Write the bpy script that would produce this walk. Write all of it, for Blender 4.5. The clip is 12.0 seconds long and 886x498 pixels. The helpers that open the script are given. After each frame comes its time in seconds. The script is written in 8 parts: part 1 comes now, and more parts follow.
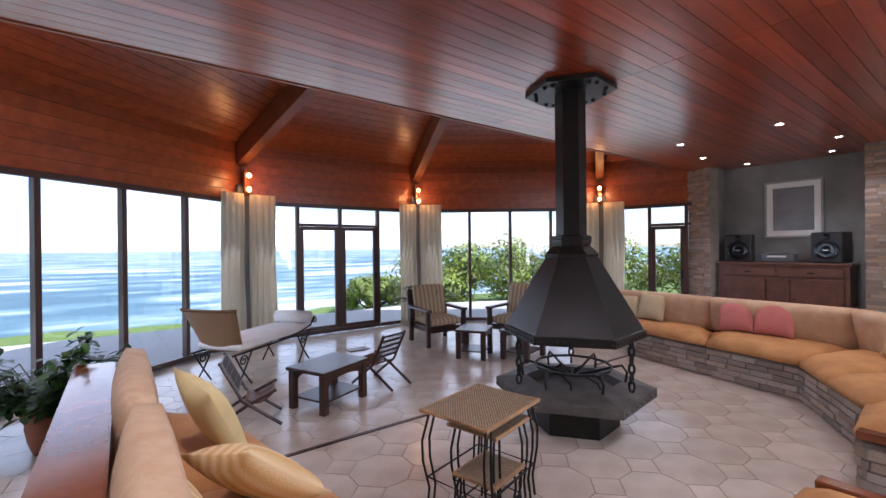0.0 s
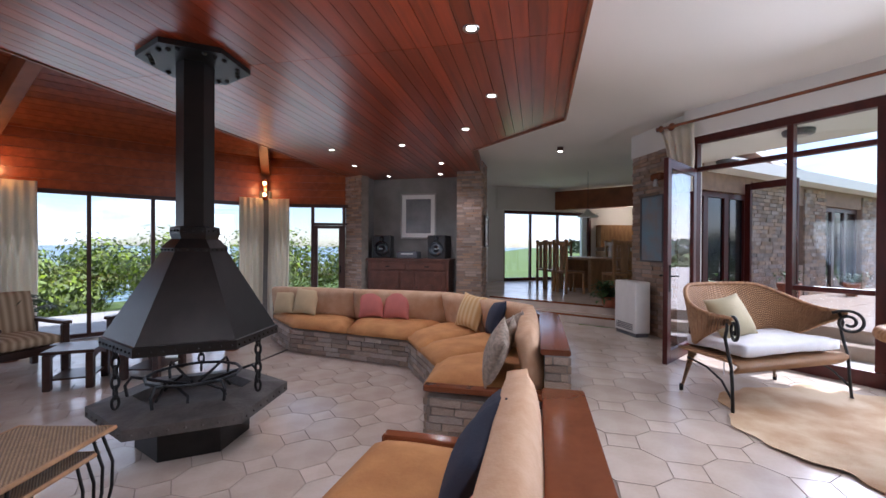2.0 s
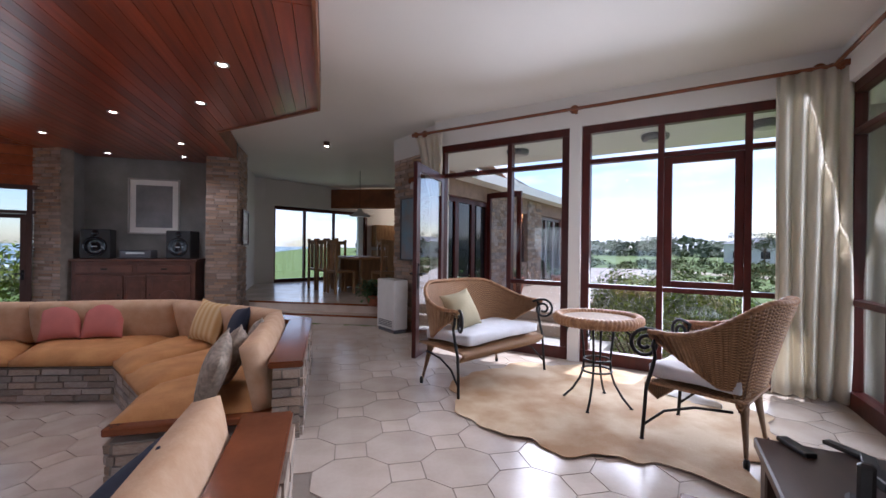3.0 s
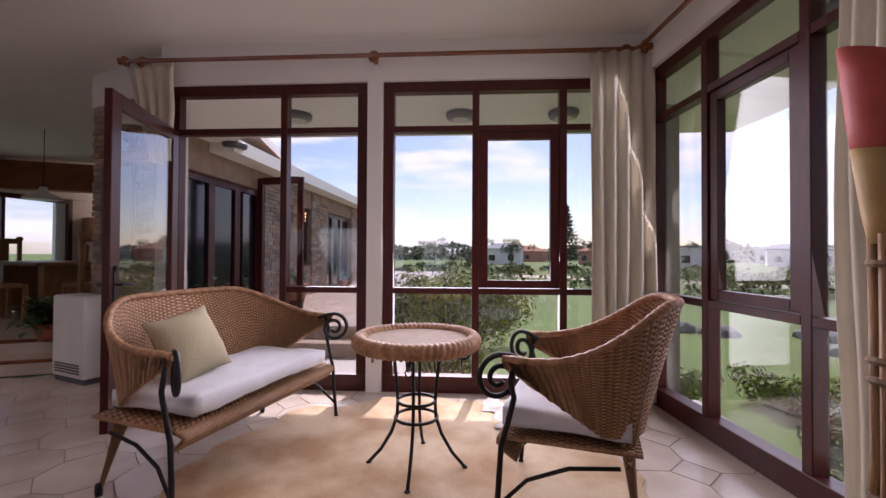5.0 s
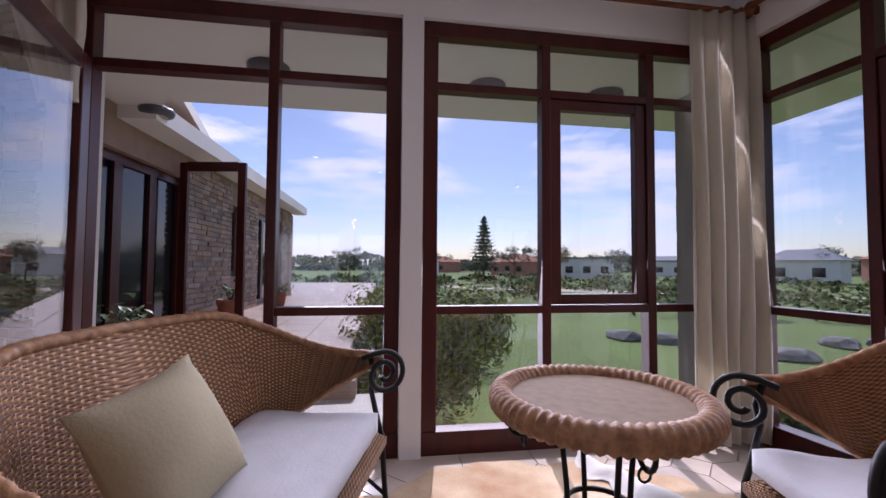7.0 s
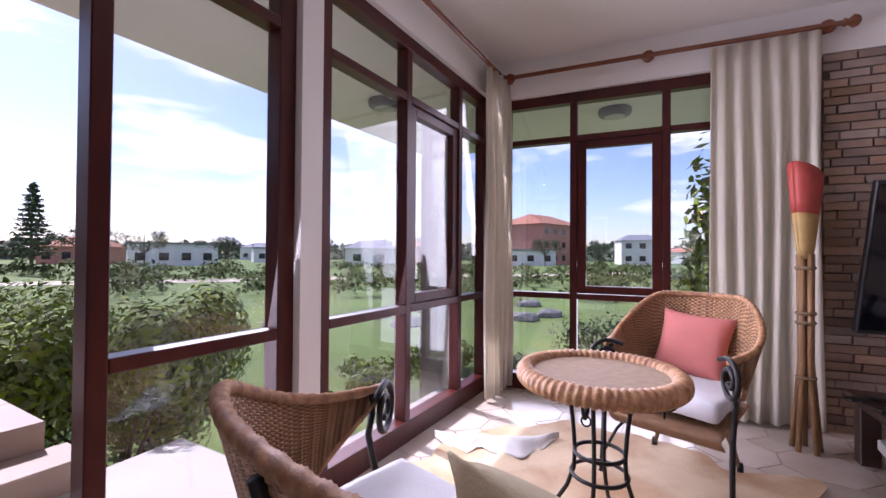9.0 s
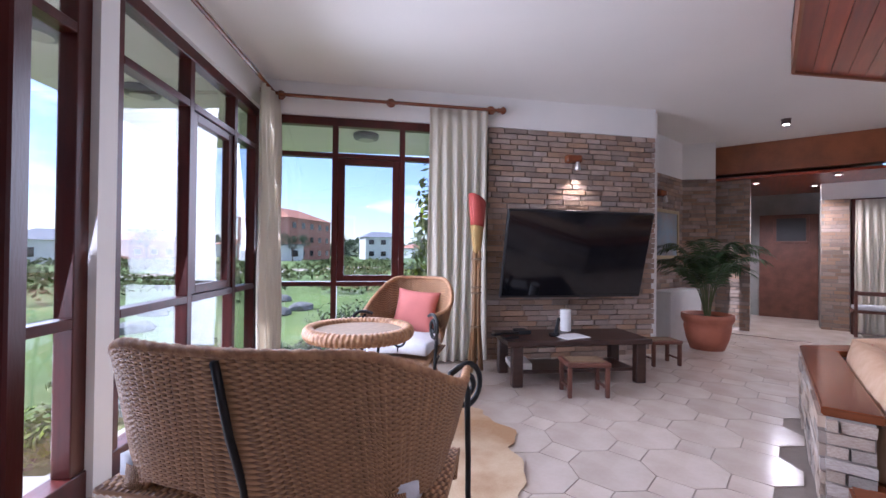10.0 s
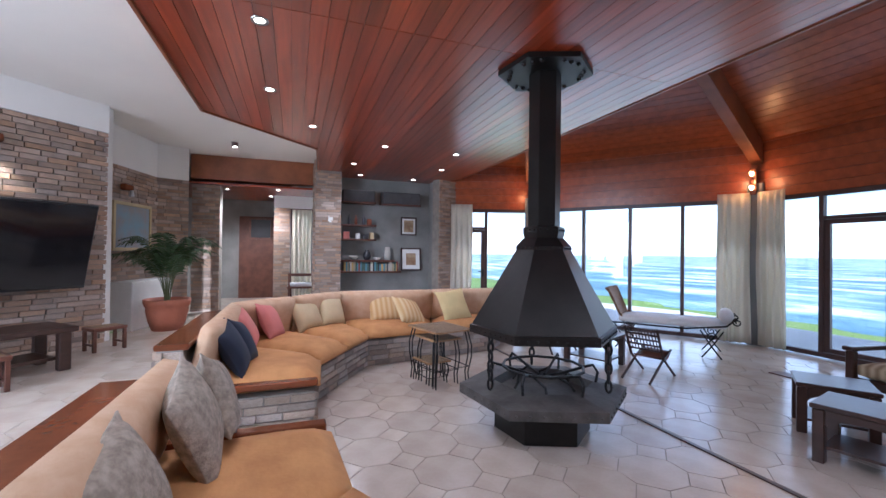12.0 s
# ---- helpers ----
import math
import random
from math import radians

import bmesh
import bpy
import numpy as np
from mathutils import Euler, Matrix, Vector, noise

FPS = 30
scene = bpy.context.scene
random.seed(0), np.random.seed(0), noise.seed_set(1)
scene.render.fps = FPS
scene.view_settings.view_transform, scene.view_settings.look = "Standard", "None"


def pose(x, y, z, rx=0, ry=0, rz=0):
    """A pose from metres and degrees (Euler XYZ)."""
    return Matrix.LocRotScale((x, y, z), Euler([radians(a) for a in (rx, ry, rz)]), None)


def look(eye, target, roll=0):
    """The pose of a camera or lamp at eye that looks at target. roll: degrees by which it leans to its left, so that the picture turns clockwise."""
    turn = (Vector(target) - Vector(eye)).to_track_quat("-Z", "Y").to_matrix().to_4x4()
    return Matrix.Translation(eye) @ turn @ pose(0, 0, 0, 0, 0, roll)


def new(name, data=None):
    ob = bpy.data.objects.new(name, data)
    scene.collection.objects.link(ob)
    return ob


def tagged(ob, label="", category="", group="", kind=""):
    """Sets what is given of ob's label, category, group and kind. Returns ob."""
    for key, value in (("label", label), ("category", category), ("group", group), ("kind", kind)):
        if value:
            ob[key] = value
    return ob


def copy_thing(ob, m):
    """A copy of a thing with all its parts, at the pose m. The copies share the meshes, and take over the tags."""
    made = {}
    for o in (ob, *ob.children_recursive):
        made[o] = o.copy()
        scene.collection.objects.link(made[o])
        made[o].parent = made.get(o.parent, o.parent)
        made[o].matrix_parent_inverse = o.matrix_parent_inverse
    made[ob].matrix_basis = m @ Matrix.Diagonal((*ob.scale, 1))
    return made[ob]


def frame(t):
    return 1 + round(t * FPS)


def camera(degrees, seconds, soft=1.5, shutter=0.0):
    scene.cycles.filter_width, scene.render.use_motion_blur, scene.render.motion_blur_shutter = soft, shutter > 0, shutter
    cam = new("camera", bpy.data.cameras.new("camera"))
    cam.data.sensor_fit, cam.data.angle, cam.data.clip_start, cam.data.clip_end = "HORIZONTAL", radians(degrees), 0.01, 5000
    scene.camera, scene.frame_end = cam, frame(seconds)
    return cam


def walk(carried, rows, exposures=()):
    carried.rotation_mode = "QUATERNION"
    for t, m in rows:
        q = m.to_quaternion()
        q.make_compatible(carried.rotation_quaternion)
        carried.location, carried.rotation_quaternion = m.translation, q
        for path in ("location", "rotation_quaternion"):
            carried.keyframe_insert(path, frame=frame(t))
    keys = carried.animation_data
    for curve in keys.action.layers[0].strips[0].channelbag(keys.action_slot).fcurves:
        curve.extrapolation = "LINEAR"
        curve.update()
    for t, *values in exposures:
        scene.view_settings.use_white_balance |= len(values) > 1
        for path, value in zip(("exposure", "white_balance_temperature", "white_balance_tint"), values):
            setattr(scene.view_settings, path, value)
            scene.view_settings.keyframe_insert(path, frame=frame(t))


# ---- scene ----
cam = camera(93.4, 12.0)
PATH = [
    (0, (-3.173, -2.258, 1.596), (-1.989, -0.647, 1.592), -0.6),
    (0.5, (-3.104, -2.272, 1.589), (-1.773, -0.779, 1.584), -0.4),
    (1, (-3.005, -2.327, 1.575), (-1.456, -1.061, 1.57), -0.2),
    (1.5, (-2.908, -2.43, 1.568), (-1.122, -1.53, 1.56), 0.1),
    (2, (-2.812, -2.567, 1.55), (-0.861, -2.127, 1.539), 0.3),
    (2.5, (-2.707, -2.74, 1.54), (-0.707, -2.796, 1.53), 0.5),
    (3, (-2.521, -2.961, 1.548), (-0.595, -3.5, 1.542), 0.7),
    (3.5, (-2.263, -3.197, 1.529), (-0.484, -4.112, 1.528), 0.6),
    (3.7, (-2.134, -3.303, 1.525), (-0.414, -4.323, 1.517), 0.4),
    (5.5, (-0.99, -3.633, 1.436), (0.369, -5.1, 1.465), 0.5),
    (6, (-0.669, -3.671, 1.464), (0.637, -5.185, 1.48), 0.7),
    (6.5, (-0.3, -3.674, 1.407), (0.934, -5.247, 1.463), 0.5),
    (8.3, (1.265, -3.770, 1.471), (1.453, -5.760, 1.522), 0.7),
    (8.5, (1.400, -3.750, 1.484), (1.352, -5.748, 1.533), 0.7),
    (9, (1.702, -3.61, 1.5), (1.072, -5.508, 1.527), 0.4),
    (9.5, (1.998, -3.36, 1.498), (0.832, -4.985, 1.525), 0.7),
    (10, (2.296, -3.025, 1.5), (0.718, -4.255, 1.515), 0.7),
    (10.5, (2.543, -2.697, 1.497), (0.697, -3.466, 1.511), 0.8),
    (11, (2.72, -2.44, 1.497), (0.738, -2.704, 1.509), 0.8),
    (11.5, (2.889, -2.117, 1.466), (0.902, -1.891, 1.484), 0.7),
    (12, (3.083, -1.877, 1.467), (1.199, -1.205, 1.486), 0.7),
]
walk(cam, [(t, look(eye, target, roll)) for t, eye, target, roll in PATH],
     exposures=[(0, 1.75, 5600, 21), (1.0, 1.66, 5550, 20), (2.0, 1.5, 5500, 21), (3.0, 1.15, 5500, 21), (3.7, 1.15, 5550, 23), (5.3, 0.6, 6200, 36), (6.7, 0.38, 5750, 35), (8.3, 0.45, 5550, 29), (8.6, 0.55, 5600, 31), (9.0, 1.1, 5700, 38), (9.5, 1.3, 5350, 34), (10.0, 1.45, 5200, 27), (10.5, 1.55, 5150, 24), (12, 1.88, 5050, 16)])

# ---- world, sun ----
world = bpy.data.worlds.new("sky")
scene.world = world
world.use_nodes = True
wn, wl = world.node_tree.nodes, world.node_tree.links
for n in list(wn):
    wn.remove(n)
SUN_ELEV, SUN_AZ = 48.0, 148.0          # azimuth clockwise from +y
sky = wn.new("ShaderNodeTexSky")
sky.sky_type = "NISHITA"
sky.sun_disc = False
sky.sun_elevation, sky.sun_rotation = radians(SUN_ELEV), radians(SUN_AZ)
sky.air_density, sky.dust_density = 1.0, 0.6
tc = wn.new("ShaderNodeTexCoord")
mp = wn.new("ShaderNodeMapping")
mp.inputs["Scale"].default_value = (1.6, 1.6, 6.5)
nz = wn.new("ShaderNodeTexNoise")
nz.inputs["Scale"].default_value = 2.1
nz.inputs["Detail"].default_value = 7
nz.inputs["Roughness"].default_value = 0.55
rp = wn.new("ShaderNodeValToRGB")
rp.color_ramp.elements[0].position, rp.color_ramp.elements[1].position = 0.49, 0.64
cl = wn.new("ShaderNodeMix")
cl.data_type = "RGBA"
cl.inputs["B"].default_value = (8.5, 8.6, 8.9, 1)
bg = wn.new("ShaderNodeBackground")
bg.inputs["Strength"].default_value = 0.085
wo = wn.new("ShaderNodeOutputWorld")
wl.new(tc.outputs["Generated"], mp.inputs["Vector"])
wl.new(mp.outputs["Vector"], nz.inputs["Vector"])
wl.new(nz.outputs["Fac"], rp.inputs["Fac"])
wl.new(rp.outputs["Color"], cl.inputs["Factor"])
wl.new(sky.outputs["Color"], cl.inputs["A"])
wl.new(cl.outputs["Result"], bg.inputs["Color"])
wl.new(bg.outputs["Background"], wo.inputs["Surface"])

sun_data = bpy.data.lights.new("sun", "SUN")
sun_data.energy, sun_data.angle, sun_data.color = 3.3, radians(0.6), (1.0, 0.95, 0.86)
sun = new("sun", sun_data)
sx, sy = math.sin(radians(SUN_AZ)), math.cos(radians(SUN_AZ))
ce, se = math.cos(radians(SUN_ELEV)), math.sin(radians(SUN_ELEV))
sun.matrix_world = look((sx * ce * 60, sy * ce * 60, se * 60), (0, 0, 0))


# ---- materials ----
def mat(name, color, rough=0.6, metal=0.0, vary=0.12, scale=6.0, bump=0.1, fine=60.0, stretch=(1, 1, 1), rand=0.0, island=False, color2=None, spec=0.5, coords="Object"):
    """A node material: two scales of noise vary the colour, the finer one gives relief."""
    m = bpy.data.materials.new(name)
    m.use_nodes = True
    n, l = m.node_tree.nodes, m.node_tree.links
    b = n["Principled BSDF"]
    b.inputs["Roughness"].default_value, b.inputs["Metallic"].default_value = rough, metal
    b.inputs["Specular IOR Level"].default_value = spec
    t = n.new("ShaderNodeTexCoord")
    mpn = n.new("ShaderNodeMapping")
    mpn.inputs["Scale"].default_value = stretch
    l.new(t.outputs[coords], mpn.inputs["Vector"])
    a = n.new("ShaderNodeTexNoise")
    a.inputs["Scale"].default_value, a.inputs["Detail"].default_value = scale, 4
    f = n.new("ShaderNodeTexNoise")
    f.inputs["Scale"].default_value, f.inputs["Detail"].default_value = fine, 3
    for x in (a, f):
        l.new(mpn.outputs["Vector"], x.inputs["Vector"])
    c2 = color2 or tuple(max(0.0, c * (1 - 2.2 * vary)) for c in color)
    mix = n.new("ShaderNodeMix")
    mix.data_type = "RGBA"
    mix.inputs["A"].default_value, mix.inputs["B"].default_value = (*color, 1), (*c2, 1)
    add = n.new("ShaderNodeMath")
    add.operation = "MULTIPLY_ADD"
    add.inputs[1].default_value = 0.35
    l.new(f.outputs["Fac"], add.inputs[0])
    r = n.new("ShaderNodeMapRange")
    r.inputs["From Min"].default_value, r.inputs["From Max"].default_value = 0.35, 0.65
    l.new(a.outputs["Fac"], r.inputs["Value"])
    sc = n.new("ShaderNodeMath")
    sc.operation = "MULTIPLY"
    sc.inputs[1].default_value = 0.65
    l.new(r.outputs["Result"], sc.inputs[0])
    l.new(sc.outputs[0], add.inputs[2])
    l.new(add.outputs[0], mix.inputs["Factor"])
    out = mix.outputs["Result"]
    if rand:
        src = n.new("ShaderNodeNewGeometry").outputs["Random Per Island"] if island else n.new("ShaderNodeObjectInfo").outputs["Random"]
        rr = n.new("ShaderNodeMapRange")
        rr.inputs["To Min"].default_value, rr.inputs["To Max"].default_value = 1 - rand, 1 + rand
        l.new(src, rr.inputs["Value"])
        hsv = n.new("ShaderNodeHueSaturation")
        l.new(out, hsv.inputs["Color"])
        l.new(rr.outputs["Result"], hsv.inputs["Value"])
        if rand >= 0.28 and rough > 0.5:
            k7, fr = n.new("ShaderNodeMath"), n.new("ShaderNodeMath")
            k7.operation, fr.operation = "MULTIPLY", "FRACT"
            k7.inputs[1].default_value = 7.31
            sr = n.new("ShaderNodeMapRange")
            sr.inputs["To Min"].default_value, sr.inputs["To Max"].default_value = 0.7, 1.3
            l.new(src, k7.inputs[0])
            l.new(k7.outputs[0], fr.inputs[0])
            l.new(fr.outputs[0], sr.inputs["Value"])
            l.new(sr.outputs["Result"], hsv.inputs["Saturation"])
        out = hsv.outputs["Color"]
    l.new(out, b.inputs["Base Color"])
    if bump:
        bm_ = n.new("ShaderNodeBump")
        bm_.inputs["Strength"].default_value, bm_.inputs["Distance"].default_value = bump, 0.01
        l.new(f.outputs["Fac"], bm_.inputs["Height"])
        l.new(bm_.outputs["Normal"], b.inputs["Normal"])
    return m


def emit(name, color, strength):
    m = bpy.data.materials.new(name)
    m.use_nodes = True
    b = m.node_tree.nodes["Principled BSDF"]
    b.inputs["Base Color"].default_value = (*color, 1)
    b.inputs["Emission Color"].default_value = (*color, 1)
    b.inputs["Emission Strength"].default_value = strength
    return m


def glass_mat(name, tint=(0.96, 0.98, 0.98)):
    m = bpy.data.materials.new(name)
    m.use_nodes = True
    n, l = m.node_tree.nodes, m.node_tree.links
    n.remove(n["Principled BSDF"])
    tr, gl, mx = (n.new("ShaderNodeBsdfTransparent"), n.new("ShaderNodeBsdfGlossy"), n.new("ShaderNodeMixShader"))
    lw, pw, ml = n.new("ShaderNodeLayerWeight"), n.new("ShaderNodeMath"), n.new("ShaderNodeMath")
    pw.operation, ml.operation = "POWER", "MULTIPLY_ADD"
    pw.inputs[1].default_value, ml.inputs[1].default_value, ml.inputs[2].default_value = 3.2, 0.9, 0.06
    l.new(lw.outputs["Facing"], pw.inputs[0])
    l.new(pw.outputs[0], ml.inputs[0])
    tr.inputs["Color"].default_value = (*tint, 1)
    gl.inputs["Roughness"].default_value = 0.0
    l.new(ml.outputs[0], mx.inputs[0])
    l.new(tr.outputs[0], mx.inputs[1])
    l.new(gl.outputs[0], mx.inputs[2])
    l.new(mx.outputs[0], n["Material Output"].inputs["Surface"])
    return m


M_CEILWOOD = mat("varnished_red_wood", (0.37, 0.056, 0.014), 0.3, vary=0.22, scale=2.5, fine=22, stretch=(0.5, 9, 9), bump=0.03, rand=0.28, island=True, spec=0.4)
M_ROOFWOOD = mat("roof_red_wood", (0.36, 0.085, 0.024), 0.36, vary=0.2, scale=3, fine=24, stretch=(3, 3, 3), bump=0.03, rand=0.22, island=True)
for coated in (M_CEILWOOD, M_ROOFWOOD):
    pb = coated.node_tree.nodes["Principled BSDF"]
    pb.inputs["Coat Weight"].default_value, pb.inputs["Coat Roughness"].default_value = 0.7, 0.22
M_ROOFWOOD.node_tree.nodes["Principled BSDF"].inputs["Coat Weight"].default_value = 0.35
M_BEAM = mat("beam_wood", (0.30, 0.095, 0.032), 0.4, vary=0.22, scale=3, fine=30, bump=0.05)
M_FRAME = mat("window_frame_mahogany", (0.075, 0.011, 0.008), 0.35, spec=0.35, vary=0.2, scale=4, fine=40, stretch=(4, 4, 1), bump=0.04)
M_DARKFRAME = mat("dark_brown_frame", (0.085, 0.045, 0.038), 0.4, vary=0.15, scale=4, fine=40, bump=0.04)
M_WHITE = mat("white_plaster", (0.78, 0.77, 0.74), 0.85, vary=0.03, scale=1.5, fine=90, bump=0.05)
M_CEILWHITE = mat("cream_ceiling_plaster", (0.80, 0.78, 0.73), 0.85, vary=0.03, scale=0.8, fine=70, bump=0.03)
M_CEMENT = mat("grey_cement_wall", (0.27, 0.27, 0.26), 0.8, vary=0.16, scale=2.2, fine=30, bump=0.1)
M_MORTAR = mat("mortar", (0.30, 0.27, 0.235), 0.95, vary=0.15, scale=8, fine=80, bump=0.25)
M_BRICK = mat("pale_rustic_brick", (0.40, 0.29, 0.215), 0.9, vary=0.2, scale=9, fine=70, bump=0.35, rand=0.3, color2=(0.27, 0.20, 0.16))
M_BRICK_I = mat("pale_rustic_brick_joined", (0.40, 0.29, 0.215), 0.9, vary=0.2, scale=9, fine=70, bump=0.35, rand=0.3, island=True, color2=(0.27, 0.20, 0.16))
M_STONE = mat("grey_slab_stone", (0.43, 0.365, 0.305), 0.85, vary=0.2, scale=8, fine=60, bump=0.35, rand=0.28, color2=(0.29, 0.225, 0.18))
M_TILE = mat("beige_floor_tile", (0.60, 0.53, 0.46), 0.2, vary=0.08, scale=3, fine=40, bump=0.015, rand=0.06, color2=(0.46, 0.38, 0.31))
M_TILE_I = mat("beige_floor_tile_joined", (0.60, 0.53, 0.46), 0.2, vary=0.08, scale=3, fine=40, bump=0.015, rand=0.06, island=True, color2=(0.46, 0.38, 0.31))
M_GROUT = mat("tile_grout", (0.30, 0.25, 0.21), 0.8, vary=0.1, scale=6, fine=60, bump=0.1)
M_GLASS = glass_mat("window_glass")
M_CURTAIN = mat("cream_curtain_linen", (0.86, 0.82, 0.72), 0.9, vary=0.05, scale=5, fine=140, bump=0.12, spec=0.15)
cn, cl_ = M_CURTAIN.node_tree.nodes, M_CURTAIN.node_tree.links
cb_, ct_, cm_ = cn["Principled BSDF"], cn.new("ShaderNodeBsdfTranslucent"), cn.new("ShaderNodeMixShader")
ct_.inputs["Color"].default_value = (0.78, 0.72, 0.60, 1)
cm_.inputs[0].default_value = 0.45
cl_.new(cb_.outputs[0], cm_.inputs[1])
cl_.new(ct_.outputs[0], cm_.inputs[2])
cl_.new(cm_.outputs[0], cn["Material Output"].inputs["Surface"])
M_LEDGE = mat("ledge_red_wood", (0.24, 0.075, 0.030), 0.14, vary=0.22, scale=3, fine=30, stretch=(1, 1, 4), bump=0.03)
M_BLACKMETAL = mat("black_steel", (0.035, 0.034, 0.033), 0.42, metal=0.7, vary=0.15, scale=5, fine=60, bump=0.06)
M_IRON = mat("wrought_iron", (0.022, 0.022, 0.022), 0.5, metal=0.6, vary=0.1, scale=10, fine=90, bump=0.1)
M_CHROME = mat("brushed_metal", (0.55, 0.54, 0.52), 0.3, metal=1.0, vary=0.05, scale=10, fine=90, bump=0.02)
M_GRASS = mat("lawn_grass", (0.115, 0.185, 0.028), 0.95, vary=0.2, scale=0.35, fine=14, bump=0.6, color2=(0.085, 0.125, 0.025))
M_TERRACE = mat("terrace_tile", (0.36, 0.27, 0.21), 0.45, vary=0.1, scale=1.4, fine=30, bump=0.05, rand=0.06, island=True)
M_STEPTILE = mat("terrace_step_tile", (0.36, 0.26, 0.19), 0.5, vary=0.1, scale=2, fine=30, bump=0.05)


# ---- building helpers ----
def place(ob, matrix):
    ob.matrix_world = matrix
    return ob


def thing(name, matrix, label="", category="", group="", kind=""):
    return tagged(place(new(name), matrix), label, category, group, kind)


def finish(bm, name, material, smooth=False):
    me = bpy.data.meshes.new(name)
    bmesh.ops.recalc_face_normals(bm, faces=bm.faces)
    bm.to_mesh(me)
    bm.free()
    for mm in material if isinstance(material, (list, tuple)) else (material,):
        me.materials.append(mm)
    if smooth:
        for p in me.polygons:
            p.use_smooth = True
    return me


def part(name, bm, material, parent=None, label="", smooth=False, kind="", category=""):
    ob = new(name, finish(bm, name, material, smooth))
    ob.parent = parent
    return tagged(ob, label, category, "", kind)


def box(bm, cx, cy, cz, sx_, sy_, sz_, m=None, bevel=0.0, seg=1):
    """A box by centre and size, with bevelled edges, in an optional pose."""
    made = bmesh.ops.create_cube(bm, size=1.0)
    vs = made["verts"]
    for v in vs:
        v.co = Vector((cx + v.co.x * sx_, cy + v.co.y * sy_, cz + v.co.z * sz_))
    if bevel:
        es = list({e for v in vs for e in v.link_edges})
        done = bmesh.ops.bevel(bm, geom=es, offset=bevel, segments=seg, profile=0.5, affect="EDGES")
        vs = list({v for f in done["faces"] for v in f.verts} | {v for v in vs if v.is_valid})
    if m is not None:
        bmesh.ops.transform(bm, matrix=m, verts=vs)
    return vs


def slab(bm, pts, z0, z1):
    """An upright prism over a plan polygon."""
    lo = [bm.verts.new((x, y, z0)) for x, y in pts]
    hi = [bm.verts.new((x, y, z1)) for x, y in pts]
    n = len(pts)
    bm.faces.new(lo[::-1])
    bm.faces.new(hi)
    for i in range(n):
        bm.faces.new((lo[i], lo[(i + 1) % n], hi[(i + 1) % n], hi[i]))


def tube(bm, pts, r, n=8, closed=False, taper=None):
    """A round bar along points."""
    pts = [Vector(p) for p in pts]
    rings, prev = [], None
    k = len(pts)
    for i, p in enumerate(pts):
        a = pts[(i - 1) % k] if (closed or i > 0) else p
        b = pts[(i + 1) % k] if (closed or i < k - 1) else p
        d = (b - a).normalized()
        if prev is None:
            u = d.cross(Vector((0, 0, 1)))
            u = u.normalized() if u.length > 1e-4 else Vector((1, 0, 0))
        else:
            u = (prev - d * prev.dot(d)).normalized()
        prev = u
        w = d.cross(u)
        rr = r if taper is None else r * (1 + (taper - 1) * i / max(1, k - 1))
        rings.append([bm.verts.new(p + (u * math.cos(2 * math.pi * j / n) + w * math.sin(2 * math.pi * j / n)) * rr) for j in range(n)])
    for i in range(k if closed else k - 1):
        A, B = rings[i], rings[(i + 1) % k]
        for j in range(n):
            bm.faces.new((A[j], A[(j + 1) % n], B[(j + 1) % n], B[j]))
    if not closed:
        bm.faces.new(rings[0][::-1])
        bm.faces.new(rings[-1])


def lathe(bm, prof, n=24, m=None):
    """A turned body from (radius, z) pairs."""
    rings = [[bm.verts.new((r * math.cos(2 * math.pi * j / n), r * math.sin(2 * math.pi * j / n), z)) for j in range(n)] for r, z in prof]
    for A, B in zip(rings, rings[1:]):
        for j in range(n):
            bm.faces.new((A[j], A[(j + 1) % n], B[(j + 1) % n], B[j]))
    bm.faces.new(rings[0][::-1])
    bm.faces.new(rings[-1])
    if m is not None:
        bmesh.ops.transform(bm, matrix=m, verts=[v for r_ in rings for v in r_])


def along(p, q, z=0.0):
    """A pose at p with x towards q and z up."""
    d = math.atan2(q[1] - p[1], q[0] - p[0])
    return pose(p[0], p[1], z, 0, 0, math.degrees(d))


def dist(p, q):
    return math.hypot(q[0] - p[0], q[1] - p[1])


def single(name, bm, material, label, category, matrix=None, smooth=False, kind="", group=""):
    ob = part(name, bm, material, None, "", smooth)
    if matrix is not None:
        ob.matrix_world = matrix
    return tagged(ob, label, category, group, kind)


def bar_part(name, parent, material, c, s, bevel=0.004, label=""):
    bm = bmesh.new()
    box(bm, *c, *s, bevel=bevel)
    return part(name, bm, material, parent, label)


def pane_part(parent, x0, x1, z0, z1, y=0.0):
    bm = bmesh.new()
    box(bm, (x0 + x1) / 2, y, (z0 + z1) / 2, x1 - x0 + 0.02, 0.008, z1 - z0 + 0.02)
    ob = part("pane", bm, M_GLASS, parent)
    ob.visible_shadow = False
    return ob


